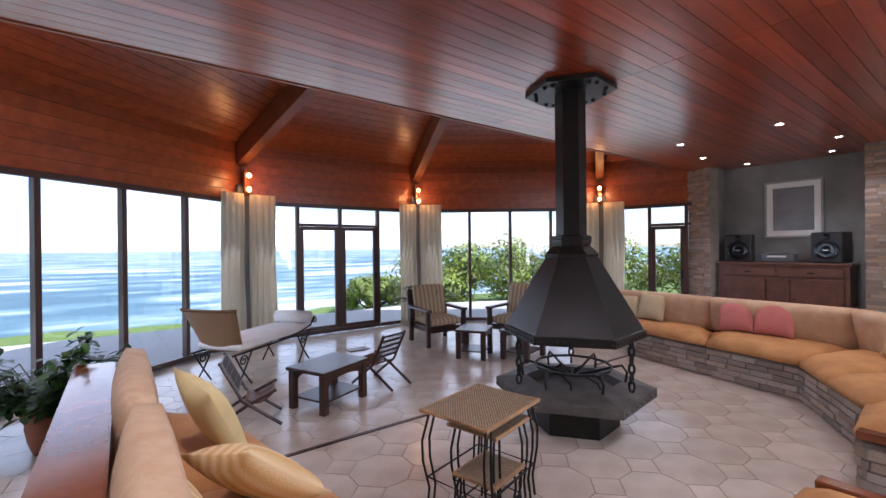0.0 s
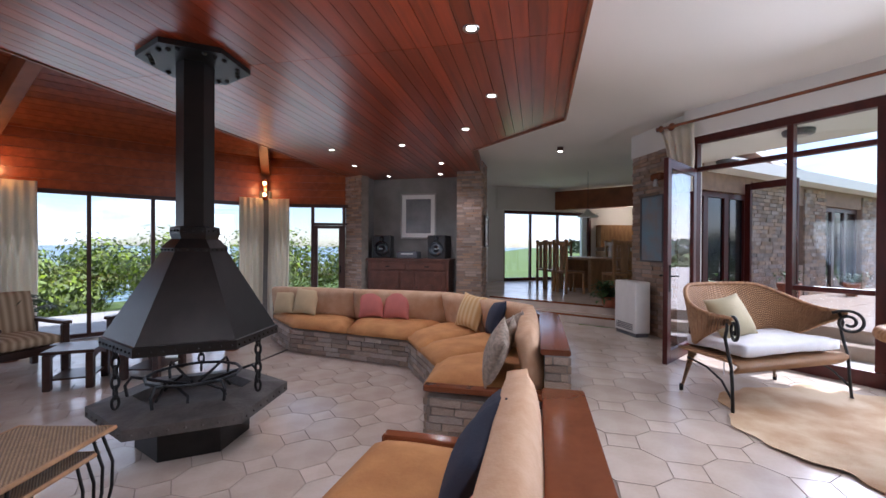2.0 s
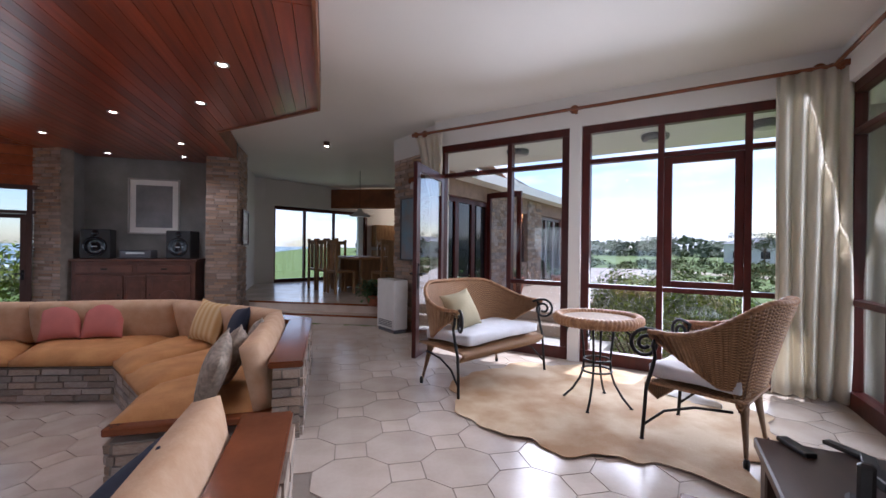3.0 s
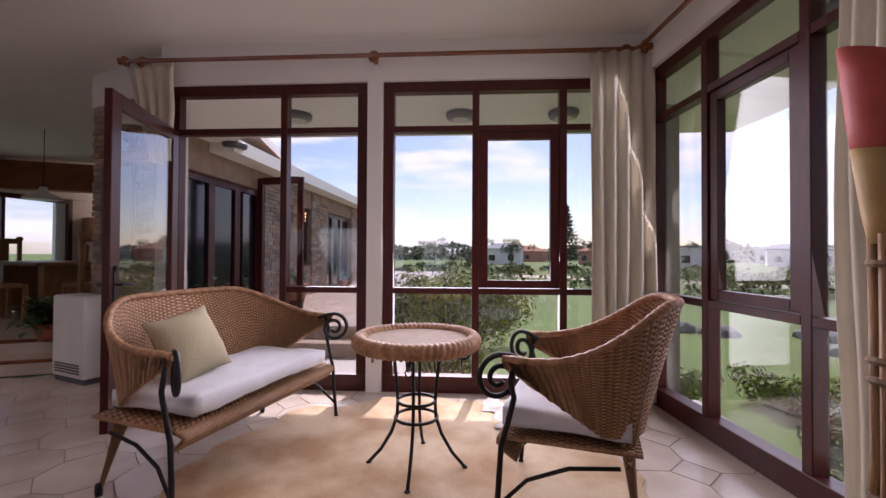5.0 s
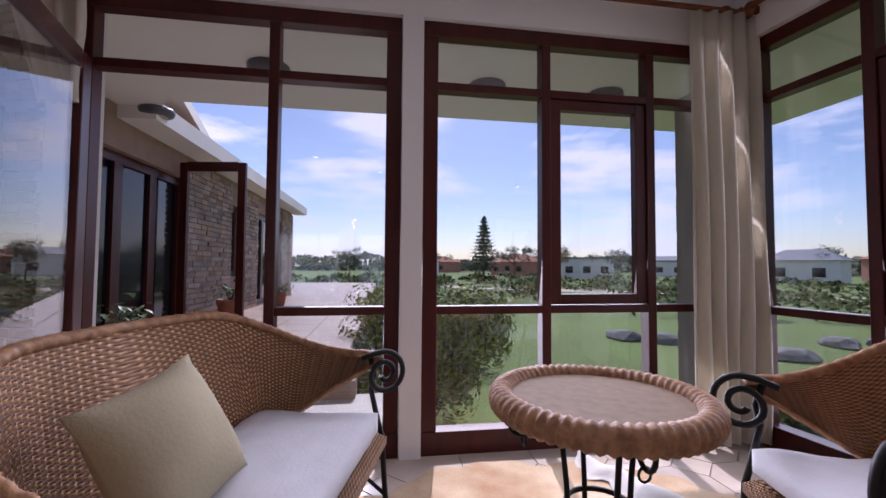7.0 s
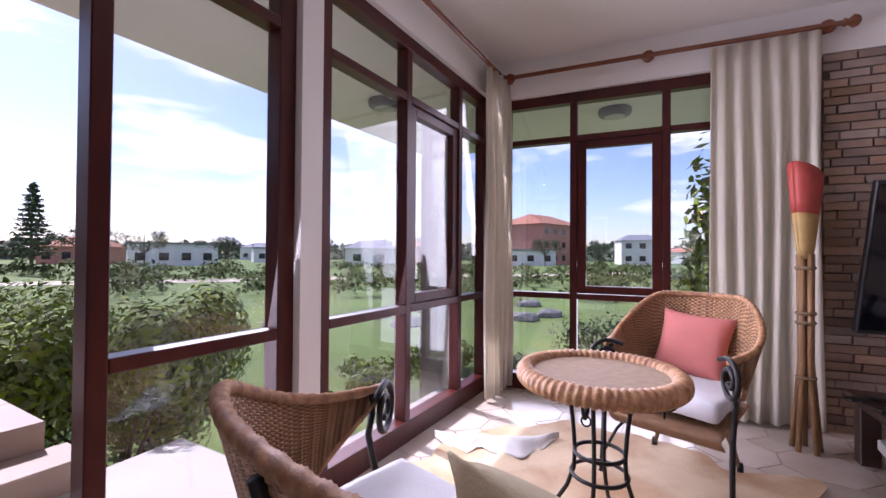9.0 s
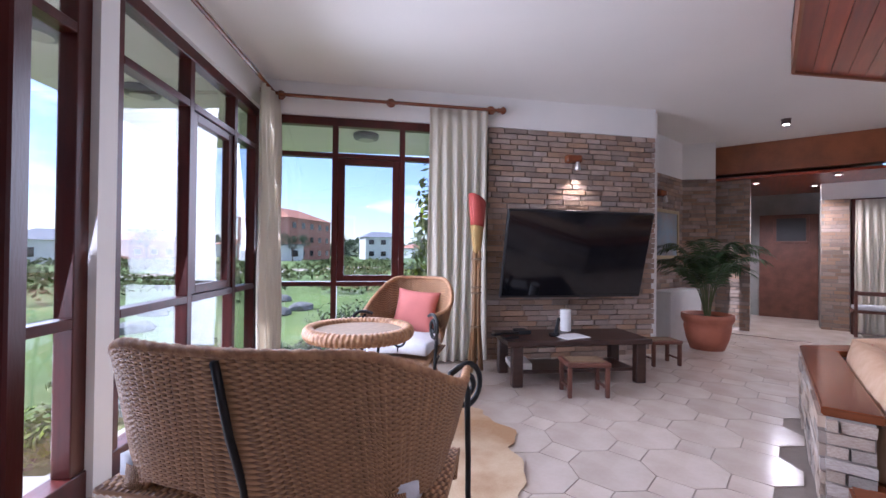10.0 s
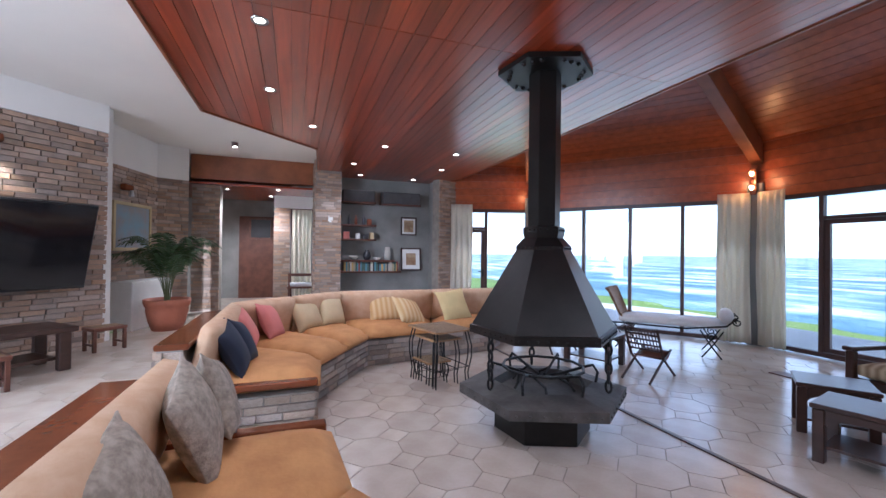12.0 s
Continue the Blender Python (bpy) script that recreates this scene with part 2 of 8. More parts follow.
# ---- plan ----
PIT, OUT, DIN = 0.0, 0.27, 0.56
CEIL, WHITEC = 3.035, 3.30
EAVE, HEAD = 3.40, 2.44
CORNER = (0.0, -7.3)
A_END, B_END = 4.15, 4.62
UA, UB = (0.743, 0.669), (-0.743, 0.669)
def on_a(s, off=0.0):
    """A point s metres along the window wall from the corner, off metres into the room."""
    return (CORNER[0] + UA[0] * s - UA[1] * off, CORNER[1] + UA[1] * s + UA[0] * off)
def on_b(s, off=0.0):
    return (CORNER[0] + UB[0] * s + UB[1] * -off * -1, CORNER[1] + UB[1] * s + UA[0] * off)
POSTS = [(-5.55, 1.30), (-4.95, 3.02), (-1.74, 5.42), (1.74, 5.42), (4.95, 3.02), (5.55, 1.30)]


# ---- floors ----
def floor_slab(name, pts, z, label):
    bm = bmesh.new()
    slab(bm, pts, z - 0.2, z - 0.006)
    return single(name, bm, M_GROUT, label, "floor", kind="structure")

RING_OUT = [(-3.45, 1.75), (-3.45, -1.35), (-2.2, -2.72), (2.2, -2.72), (3.45, -1.35), (3.45, 1.75)]
floor_pit = floor_slab("floor_sea", [(-7.2, 1.2), (-3.3, 1.2), (-3.3, -1.3), (-2.15, -2.65), (2.15, -2.65), (3.3, -1.3), (3.3, 1.2), (7.2, 1.2), (5.05, 3.1), (1.78, 5.56), (-1.78, 5.56), (-5.05, 3.1)], PIT,
                       "pale beige ceramic tile floor of the sunken sitting area")
floor_out = floor_slab("floor_upper", [(-7.3, 1.2), (-3.45, 1.2), (-3.45, -1.35), (-2.2, -2.75), (2.2, -2.75), (3.45, -1.35), (3.45, 1.2), (7.3, 1.2), (7.3, -1.5), (5.2, -1.5), (4.1, -4.05), (3.3, -4.7), (0, -7.5), (-3.3, -4.7), (-4.1, -4.05), (-7.3, -4.0)], OUT,
                       "pale beige ceramic tile floor behind the built-in sofas")


def in_poly(x, y, pts):
    ok = False
    for (x1, y1), (x2, y2) in zip(pts, pts[1:] + pts[:1]):
        if (y1 > y) != (y2 > y) and x < (x2 - x1) * (y - y1) / (y2 - y1) + x1:
            ok = not ok
    return ok

# ---- ceilings and roof ----
bm = bmesh.new()
W = 0.118
FLAT = [(-2.2, -2.86), (2.2, -2.86), (3.55, -1.56), (5.3, -1.45), (5.95, -1.2), (5.95, 1.05), (5.2, 1.4), (-5.2, 1.4), (-5.95, 1.05), (-5.95, -1.2), (-5.3, -1.45), (-3.55, -1.56)]
def span(y):
    """The x range of the lowered ceiling at y."""
    xs = []
    for (x1, y1), (x2, y2) in zip(FLAT, FLAT[1:] + FLAT[:1]):
        if (y1 > y) != (y2 > y):
            xs.append((x2 - x1) * (y - y1) / (y2 - y1) + x1)
    return (min(xs), max(xs)) if xs else None
y = -2.86
while y < 1.4:
    y2 = min(y + W, 1.4)
    a, b = span(y + 0.002), span(y2 - 0.002)
    if a and b:
        g = 0.004
        for x0a, x1a, x0b, x1b in ((a[0], 0.198, b[0], 0.198), (0.203, a[1], 0.203, b[1])):
            slab(bm, [(x0a, y + g / 2), (x1a, y + g / 2), (x1b, y2 - g / 2), (x0b, y2 - g / 2)], CEIL, CEIL + 0.02)
    y = y2
slab(bm, [(x * 0.999, yy) for x, yy in FLAT], CEIL + 0.021, CEIL + 0.10)
single("ceiling_wood", bm, M_CEILWOOD, "lowered flat ceiling of narrow varnished red-brown boards", "ceiling", kind="structure")
# edge board round the lowered ceiling
bm = bmesh.new()
for p, q in zip(FLAT[:4], FLAT[1:4]):
    box(bm, dist(p, q) / 2, -0.012, CEIL + 0.13, dist(p, q), 0.024, 0.30, m=along(p, q))
for p, q in ((FLAT[0], FLAT[11]), (FLAT[11], FLAT[10])):
    box(bm, dist(p, q) / 2, 0.012, CEIL + 0.13, dist(p, q), 0.024, 0.30, m=along(p, q))
box(bm, 0, 1.412, CEIL + 0.06, 10.4, 0.024, 0.14)
single("trim_ceiling_edge", bm, M_BEAM, "red-brown wooden edge board of the lowered ceiling", "trim", kind="structure")

bm = bmesh.new()
slab(bm, [(-2.2, -2.89), (2.2, -2.89), (3.55, -1.59), (5.3, -1.48), (9.8, -1.0), (12.5, -6.5), (9.5, -9.0), (3.2, -4.55), (0.0, -7.42), (-3.2, -4.55), (-4.3, -4.4), (-8.6, -5.6), (-8.6, -1.0), (-5.3, -1.48), (-3.55, -1.59)], WHITEC, WHITEC + 0.15)
single("ceiling_plaster", bm, M_CEILWHITE, "smooth cream plaster ceiling", "ceiling", kind="structure")

# pitched boarded roof over the sea side: one boarded plane per bay
APEX = (0.0, -0.15, 5.75)
bm = bmesh.new()
for p, q in zip(POSTS, POSTS[1:]):
    a, b, c = Vector((*p, EAVE)), Vector((*q, EAVE)), Vector(APEX)
    c2 = c
    n = 42
    nrm = (b - a).cross(c - a).normalized()
    nrm = nrm if nrm.z > 0 else -nrm
    for i in range(n):
        u0, u1 = i / n + 0.0006, (i + 1) / n - 0.0006
        v = [a.lerp(c, u0), b.lerp(c, u0), b.lerp(c, u1), a.lerp(c, u1)]
        lo = [bm.verts.new(x) for x in v]
        hi = [bm.verts.new(x + nrm * 0.02) for x in v]
        bm.faces.new(lo), bm.faces.new(hi[::-1])
        for k in range(4):
            bm.faces.new((lo[k], lo[(k + 1) % 4], hi[(k + 1) % 4], hi[k]))
    v = [a + nrm * 0.022 + Vector((0, 0, 0)), b + nrm * 0.022, c + nrm * 0.022]
    lo = [bm.verts.new(x) for x in v]
    hi = [bm.verts.new(x + nrm * 0.08) for x in v]
    bm.faces.new(lo), bm.faces.new(hi[::-1])
    for k in range(3):
        bm.faces.new((lo[k], lo[(k + 1) % 3], hi[(k + 1) % 3], hi[k]))
single("ceiling_pitched", bm, M_ROOFWOOD, "pitched ceiling of red-brown tongue-and-groove boards", "ceiling", kind="structure")
# unseen wall and cap, added behind the lowered ceiling to stop light leaking in
bm = bmesh.new()
box(bm, 0, -0.25, 4.6, 11.6, 0.1, 2.9)
single("wall_roof_closing", bm, M_ROOFWOOD, "unseen wall above the lowered ceiling, stopping a light leak", "wall", kind="structure")
bm = bmesh.new()
slab(bm, [(-5.6, -0.3), (5.6, -0.3), (5.6, 1.3), (-5.6, 1.3)], 5.9, 6.0)
single("ceiling_cap", bm, M_ROOFWOOD, "unseen cap closing the roof over the ridge", "ceiling", kind="structure")

# beams from the posts to the ridge
for i, p in enumerate(POSTS[1:5]):
    foot, top = Vector((*p, 3.02)), Vector((APEX[0] + p[0] * 0.10, APEX[1] + p[1] * 0.10, 5.19))
    d = top - foot
    m = Matrix.Translation(foot) @ d.to_track_quat("X", "Z").to_matrix().to_4x4()
    bm = bmesh.new()
    box(bm, d.length / 2 - 0.1, 0, 0.17, d.length, 0.17, 0.34, m=m, bevel=0.006)
    single("ceiling_beam", bm, M_BEAM, "heavy red-brown timber beam rising to the ridge", "beam", kind="structure", group="roof beams")

# boarded band above the sea windows
for i, (p, q) in enumerate(zip(POSTS, POSTS[1:])):
    bm = bmesh.new()
    L = dist(p, q)
    m = along(p, q)
    k = 7
    for j in range(k):
        h = (EAVE + 0.12 - HEAD) / k
        box(bm, L / 2, 0.03, HEAD + h * (j + 0.5), L + 0.02, 0.03, h - 0.005, m=m)
    box(bm, L / 2, 0.09, (HEAD + EAVE) / 2 + 0.05, L + 0.1, 0.08, EAVE - HEAD + 0.1, m=m)
    single("wall_band_%d" % (i + 1), bm, M_ROOFWOOD, "red-brown boarded band above the windows", "wall", kind="structure")
# posts
for i, p in enumerate(POSTS[1:5]):
    bm = bmesh.new()
    ang = math.degrees(math.atan2(p[1], p[0]))
    box(bm, 0, 0, (HEAD + 0.0) / 2, 0.26, 0.22, HEAD + 0.5, m=pose(p[0] * 1.005, p[1] * 1.005, 0, 0, 0, ang), bevel=0.01)
    single("wall_post_%d" % (i + 1), bm, M_CEMENT, "grey rendered post between the window bays", "post", kind="structure")


# ---- windows ----
def window(name, p, q, z0, z1, cols, rails, material, label, fw=0.07, depth=0.09, door=None, skip=(), sill=None):
    """A framed window from p to q. cols: mullion centres; rails: heights of cross bars; door: column indices that hold a door leaf up to a height."""
    L = dist(p, q)
    w = thing(name, along(p, q), label, "window", kind="structure")
    bar_part("window_frame", w, material, (L / 2, 0, z1 - fw / 2), (L, depth, fw))
    sl = sill or fw
    bar_part("window_sill", w, material, (L / 2, 0, z0 + sl / 2), (L, depth + 0.02, sl))
    for x in (fw / 2, L - fw / 2):
        bar_part("window_frame", w, material, (x, 0, (z0 + sl + z1 - fw) / 2), (fw, depth, z1 - z0 - fw - sl))
    xs = [fw] + list(cols) + [L - fw]
    mw = 0.06
    for x in cols:
        bar_part("mullion", w, material, (x, 0, (z0 + sl + z1 - fw) / 2), (mw, depth, z1 - z0 - fw - sl))
    for c in range(len(xs) - 1):
        x0 = xs[c] + (mw / 2 if c else 0)
        x1 = xs[c + 1] - (mw / 2 if c < len(xs) - 2 else 0)
        hs = [z0 + sl] + [r for r in rails if (c, r) not in skip] + [z1 - fw]
        for r in hs[1:-1]:
            bar_part("rail", w, material, ((x0 + x1) / 2, 0, r), (x1 - x0, depth, 0.05))
        for k in range(len(hs) - 1):
            za, zb = hs[k] + (0.025 if k else 0), hs[k + 1] - (0.025 if k < len(hs) - 2 else 0)
            if door and (c, k) in door:
                leaf_w = 0.075
                kind = door[(c, k)]
                if kind == "open":
                    continue
                for xx in (x0 + leaf_w / 2, x1 - leaf_w / 2):
                    bar_part("sash", w, material, (xx, 0.0, (za + zb) / 2), (leaf_w, 0.06, zb - za - 0.01))
                for zz in (za + leaf_w / 2, zb - leaf_w / 2):
                    bar_part("sash", w, material, ((x0 + x1) / 2, 0.0, zz), (x1 - x0 - 2 * leaf_w, 0.06, leaf_w - 0.01))
                pane_part(w, x0 + leaf_w, x1 - leaf_w, za + leaf_w, zb - leaf_w)
                if kind == "handle":
                    hb = bmesh.new()
                    box(hb, x1 - leaf_w / 2, -0.045, 1.05, 0.035, 0.03, 0.16, bevel=0.006)
                    tube(hb, [(x1 - leaf_w / 2, -0.05, 1.07), (x1 - leaf_w / 2, -0.085, 1.07), (x1 - leaf_w / 2 - 0.11, -0.085, 1.07)], 0.009)
                    part("handle", hb, M_IRON, w, "black lever handle")
            else:
                pane_part(w, x0, x1, za, zb)
    return w

# the sea bays
window("window_1", POSTS[0], POSTS[1], 0.02, HEAD, [0.20, 0.85], [2.02], M_DARKFRAME, "dark brown glazed bay with a garden door", skip=((2, 2.02),), door={(1, 0): "handle"})
for nm, p, q in (("window_2", POSTS[1], POSTS[2]), ("window_4", POSTS[3], POSTS[4])):
    window(nm, p, q, 0.02, HEAD, [1.17, 2.05, 2.93], [], M_DARKFRAME, "dark-framed floor-to-ceiling windows facing the sea and garden")
window("window_3", POSTS[2], POSTS[3], 0.02, HEAD, [0.93, 1.74, 2.55], [2.05], M_DARKFRAME, "dark-framed glazed double door to the sea terrace", skip=((0, 2.05), (3, 2.05)), door={(1, 0): "plain", (2, 0): "handle"})
window("window_5", POSTS[4], POSTS[5], 0.02, HEAD, [0.97, 1.62], [2.02], M_DARKFRAME, "dark brown glazed bay with a garden door", skip=((0, 2.02),), door={(1, 0): "handle"})

# garden window walls: panels set in the white wall
ZB, ZT, LOW, UP = OUT, 2.95, 1.14, 2.54
wa1 = window("window_6", on_a(A_END + 0.04), on_a(2.39), ZB, ZT, [A_END + 0.04 - 3.14], [LOW, UP], M_FRAME, "mahogany-framed window with the doorway to the terrace", door={(0, 0): "open", (0, 1): "open"}, skip=((0, LOW),), fw=0.09, sill=0.14)
wa2 = window("window_7", on_a(2.25), on_a(0.16), ZB, ZT, [0.80, 1.54], [LOW, UP], M_FRAME, "mahogany-framed garden window with an opening sash", door={(1, 1): "sash"}, fw=0.09, sill=0.14)
wb1 = window("window_8", on_b(0.12), on_b(2.42), ZB, ZT, [0.66, 1.39], [LOW, UP], M_FRAME, "mahogany-framed garden window with an opening sash", door={(1, 1): "sash"}, fw=0.09, sill=0.14)
for nm, s0, s1, z0, z1, lb in (("wall_garden_east", -0.1, 4.25, ZT, WHITEC, "white plaster band above the garden windows"), ("wall_garden_pier", 2.255, 2.385, OUT, ZT, "narrow white plaster pier between the windows"),
                               ("wall_garden_corner", -0.1, 0.14, OUT, ZT, "white plaster corner of the garden room")):
    bm = bmesh.new()
    box(bm, (s0 + s1) / 2, 0.0, (z0 + z1) / 2, s1 - s0, 0.16, z1 - z0, m=along(CORNER, on_a(1)))
    single(nm, bm, M_WHITE, lb, "wall", kind="structure")
bm = bmesh.new()
box(bm, 2.25, 0.0, (ZT + WHITEC) / 2, 4.78, 0.17, WHITEC - ZT, m=along(CORNER, on_b(1)))
box(bm, (2.44 + 4.64) / 2, 0.05, (OUT + ZT) / 2, 2.2, 0.08, ZT - OUT, m=along(CORNER, on_b(1)))
single("wall_garden_west", bm, M_WHITE, "white plaster band above the brick wall", "wall", kind="structure")

# ---- inner walls ----
def wall(name, p, q, z0, z1, thick, material, label):
    """A wall whose room face runs from p to q; it thickens to the left of that way."""
    bm = bmesh.new()
    box(bm, dist(p, q) / 2, thick / 2, (z0 + z1) / 2, dist(p, q), thick, z1 - z0, m=along(p, q))
    return single(name, bm, material, label, "wall", kind="structure")

# niches with the cabinet (east) and the shelves (west)
for s, side in ((1, "east"), (-1, "west")):
    a, b = ((5.95, 1.0), (5.95, -1.05)) if s > 0 else ((-5.95, -1.05), (-5.95, 1.0))
    wall("wall_niche_" + side, a, b, OUT, CEIL, 0.15, M_CEMENT, "grey cement-rendered back wall of the niche")
    bm = bmesh.new()
    box(bm, s * 5.72, 1.06, (OUT + CEIL) / 2, 0.6, 0.12, CEIL - OUT)
    single("wall_niche_cheek_" + side, bm, M_CEMENT, "grey cement cheek of the niche", "wall", kind="structure")
pillar_e1 = wall("wall_pillar_east_1", (5.52, 1.46), (5.33, 1.02), OUT, CEIL, 0.2, M_MORTAR, "pillar of pale rustic brick beside the niche")
pillar_e2 = wall("wall_pillar_east_2", (5.28, -1.02), (5.28, -1.5), OUT, CEIL + 0.2, 0.75, M_MORTAR, "pillar of pale rustic brick between sitting and dining rooms")
pillar_w1 = wall("wall_pillar_west_1", (-5.33, 1.02), (-5.52, 1.46), OUT, CEIL, 0.2, M_MORTAR, "pillar of pale rustic brick beside the shelves")
pillar_w2 = wall("wall_pillar_west_2", (-5.28, -1.5), (-5.28, -1.02), OUT, CEIL + 0.2, 0.75, M_MORTAR, "pillar of pale rustic brick beside the hall")

# television wall backing, recess beyond it, hall
tv_wall = wall("wall_television", on_b(4.64, 0.02), on_b(2.44, 0.02), OUT, ZT, -0.03, M_MORTAR, "wall of pale rustic brick behind the television")
rec_a, rec_b, rec_c = (-3.62, -4.55), (-5.40, -4.14), (-5.62, -3.70)
wall_recess = wall("wall_recess", rec_b, rec_a, OUT, 2.72, -0.2, M_MORTAR, "brick wall of the recess behind the plant")
wall_recess_2 = wall("wall_recess_2", rec_c, rec_b, OUT, 2.72, -0.2, M_MORTAR, "brick wall of the recess behind the plant")
bm = bmesh.new()
for p, q in ((rec_b, rec_a), (rec_c, rec_b)):
    box(bm, dist(p, q) / 2, -0.1, (2.72 + WHITEC) / 2, dist(p, q), 0.22, WHITEC - 2.72, m=along(p, q))
box(bm, dist(on_b(4.64), rec_a) / 2, -0.06, (OUT + WHITEC) / 2, dist(on_b(4.64), rec_a), 0.12, WHITEC - OUT, m=along(on_b(4.64), rec_a))
single("wall_recess_band", bm, M_WHITE, "white plaster band above the recess", "wall", kind="structure")
# hall beyond
wall("wall_hall_1", (-8.5, -5.6), (-5.8, -4.0), OUT, WHITEC, -0.15, M_WHITE, "white plaster wall of the hall")
wall_hall_2 = wall("wall_hall_2", (-8.5, -1.4), (-8.5, -5.6), OUT, WHITEC, -0.15, M_CEMENT, "shaded grey wall at the end of the hall")
wall("wall_hall_3", (-5.9, -1.32), (-7.4, -1.24), OUT, WHITEC, -0.15, M_WHITE, "white plaster wall of the hall")
wall("wall_hall_4", (-7.3, -1.95), (-8.5, -1.95), OUT, WHITEC, -0.15, M_WHITE, "white plaster wall of the hall")
hall_jamb = wall("wall_hall_jamb", (-7.2, -1.97), (-7.2, -2.32), OUT, 2.46, -0.3, M_MORTAR, "brick jamb of the hall window")
hall_pier = wall("wall_hall_pier", (-6.12, -3.26), (-6.12, -3.74), OUT, 2.74, -0.3, M_MORTAR, "brick pier at the mouth of the hall")
bm = bmesh.new()
box(bm, -7.32, -1.78, 2.60, 0.2, 1.08, 0.28)
single("wall_hall_band", bm, M_WHITE, "white plaster band above the hall window", "wall", kind="structure")
bm = bmesh.new()
box(bm, -6.1, -2.54, 3.07, 0.2, 2.42, 0.47, bevel=0.008)
single("trim_hall_beam", bm, M_BEAM, "deep red-brown timber lintel over the hall opening", "lintel", kind="structure")
bm = bmesh.new()
slab(bm, [(-8.5, -5.5), (-6.0, -4.0), (-6.0, -1.4), (-8.5, -1.4)], 2.74, 2.78)
single("ceiling_hall", bm, M_CEILWOOD, "lowered red-brown boarded ceiling of the hall", "ceiling", kind="structure")
bm = bmesh.new()
slab(bm, [(-8.5, -5.6), (-5.75, -4.0), (-5.5, -1.4), (-8.5, -1.2)], OUT - 0.1, OUT + 0.012)
single("floor_hall", bm, M_TILE_I, "pale beige tile floor of the hall", "floor", kind="structure")

# dining room: raised floor with two steps
bm = bmesh.new()
D0, D1 = (5.34, -1.5), (4.1, -4.15)
dvec = Vector((D1[0] - D0[0], D1[1] - D0[1], 0)).normalized()
dn = Vector((-dvec.y, dvec.x, 0))
dn = dn if dn.x > 0 else -dn
q0, q1 = Vector((*D0, 0)) + dn * 0.32, Vector((*D1, 0)) + dn * 0.32
slab(bm, [(q0.x, q0.y), (q1.x, q1.y), (4.9, -4.6), (9.5, -8.8), (12.4, -6.4), (9.6, -1.1), (6.0, -1.3)], OUT, DIN)
single("floor_dining", bm, M_TILE_I, "pale tiled raised floor of the dining room", "floor", kind="structure")
for i, (o, zt) in enumerate(((0.0, OUT + 0.145),)):
    bm = bmesh.new()
    p, q = Vector((*D0, 0)) + dn * o, Vector((*D1, 0)) + dn * o
    box(bm, (q - p).length / 2, 0.16, (OUT + zt) / 2, (q - p).length, 0.32, zt - OUT, m=along(p, q), bevel=0.004)
    single("step", bm, M_TILE_I, "tiled step up to the dining room", "step", kind="structure")
for o, zt in ((-0.012, OUT + 0.145), (0.308, DIN)):
    bm = bmesh.new()
    p, q = Vector((*D0, 0)) + dn * o, Vector((*D1, 0)) + dn * o
    box(bm, (q - p).length / 2, 0.03, zt - 0.012, (q - p).length, 0.05, 0.03, m=along(p, q), bevel=0.005)
    single("trim_step_nosing", bm, M_LEDGE, "dark red wooden step nosing", "trim", kind="structure")
# dining walls
wall("wall_dining_window", (9.34, -1.36), (11.24, -4.4), 2.625, WHITEC, -0.15, M_WHITE, "white plaster wall above the dining window")
wall("wall_dining_corner", (9.15, -1.12), (9.46, -1.56), DIN, WHITEC, -0.12, M_WHITE, "white plaster corner of the dining room")
wall("wall_dining_north", (6.0, -1.36), (9.7, -1.16), DIN, WHITEC, 0.15, M_WHITE, "white plaster wall of the dining room")
wall("wall_kitchen", (12.2, -6.9), (11.2, -3.9), DIN, WHITEC, 0.15, M_WHITE, "kitchen wall behind the dining room")
wall("wall_kitchen_south", (9.6, -8.8), (12.4, -6.4), DIN, WHITEC, 0.15, M_WHITE, "kitchen wall behind the dining room")
wall_heater = wall("wall_door_brick", (3.36, -4.42), (4.28, -4.05), OUT, 2.95, -0.2, M_MORTAR, "short brick wall beside the terrace door")
wall("wall_dining_south", (4.28, -4.05), (9.6, -8.6), OUT, WHITEC, -0.2, M_WHITE, "white plaster wall of the dining room")
bm = bmesh.new()
box(bm, 0.5, -0.1, 3.125, 1.1, 0.22, 0.35, m=along((3.36, -4.42), (4.28, -4.05)))
box(bm, 0.14, -0.06, (OUT + WHITEC) / 2, 0.3, 0.14, WHITEC - OUT, m=along(on_a(4.19), (3.36, -4.42)))
single("wall_door_band", bm, M_WHITE, "white plaster band beside the terrace door", "wall", kind="structure")
bm = bmesh.new()
box(bm, 2.0, 0, 2.95, 4.2, 0.25, 0.55, m=along((8.9, -6.3), (10.6, -2.6)), bevel=0.01)
single("trim_kitchen_beam", bm, M_BEAM, "deep red-brown timber beam before the kitchen", "beam", kind="structure")

# ---- built-in sofas: brick base, seat board, cushions, ledge ----
M_SEAT = mat("peach_velvet", (0.60, 0.31, 0.12), 0.75, vary=0.16, scale=5, fine=45, bump=0.2, color2=(0.43, 0.20, 0.075), spec=0.2)
M_BACK = mat("pale_peach_damask", (0.60, 0.42, 0.28), 0.78, vary=0.14, scale=9, fine=60, bump=0.2, color2=(0.50, 0.32, 0.19), spec=0.2)


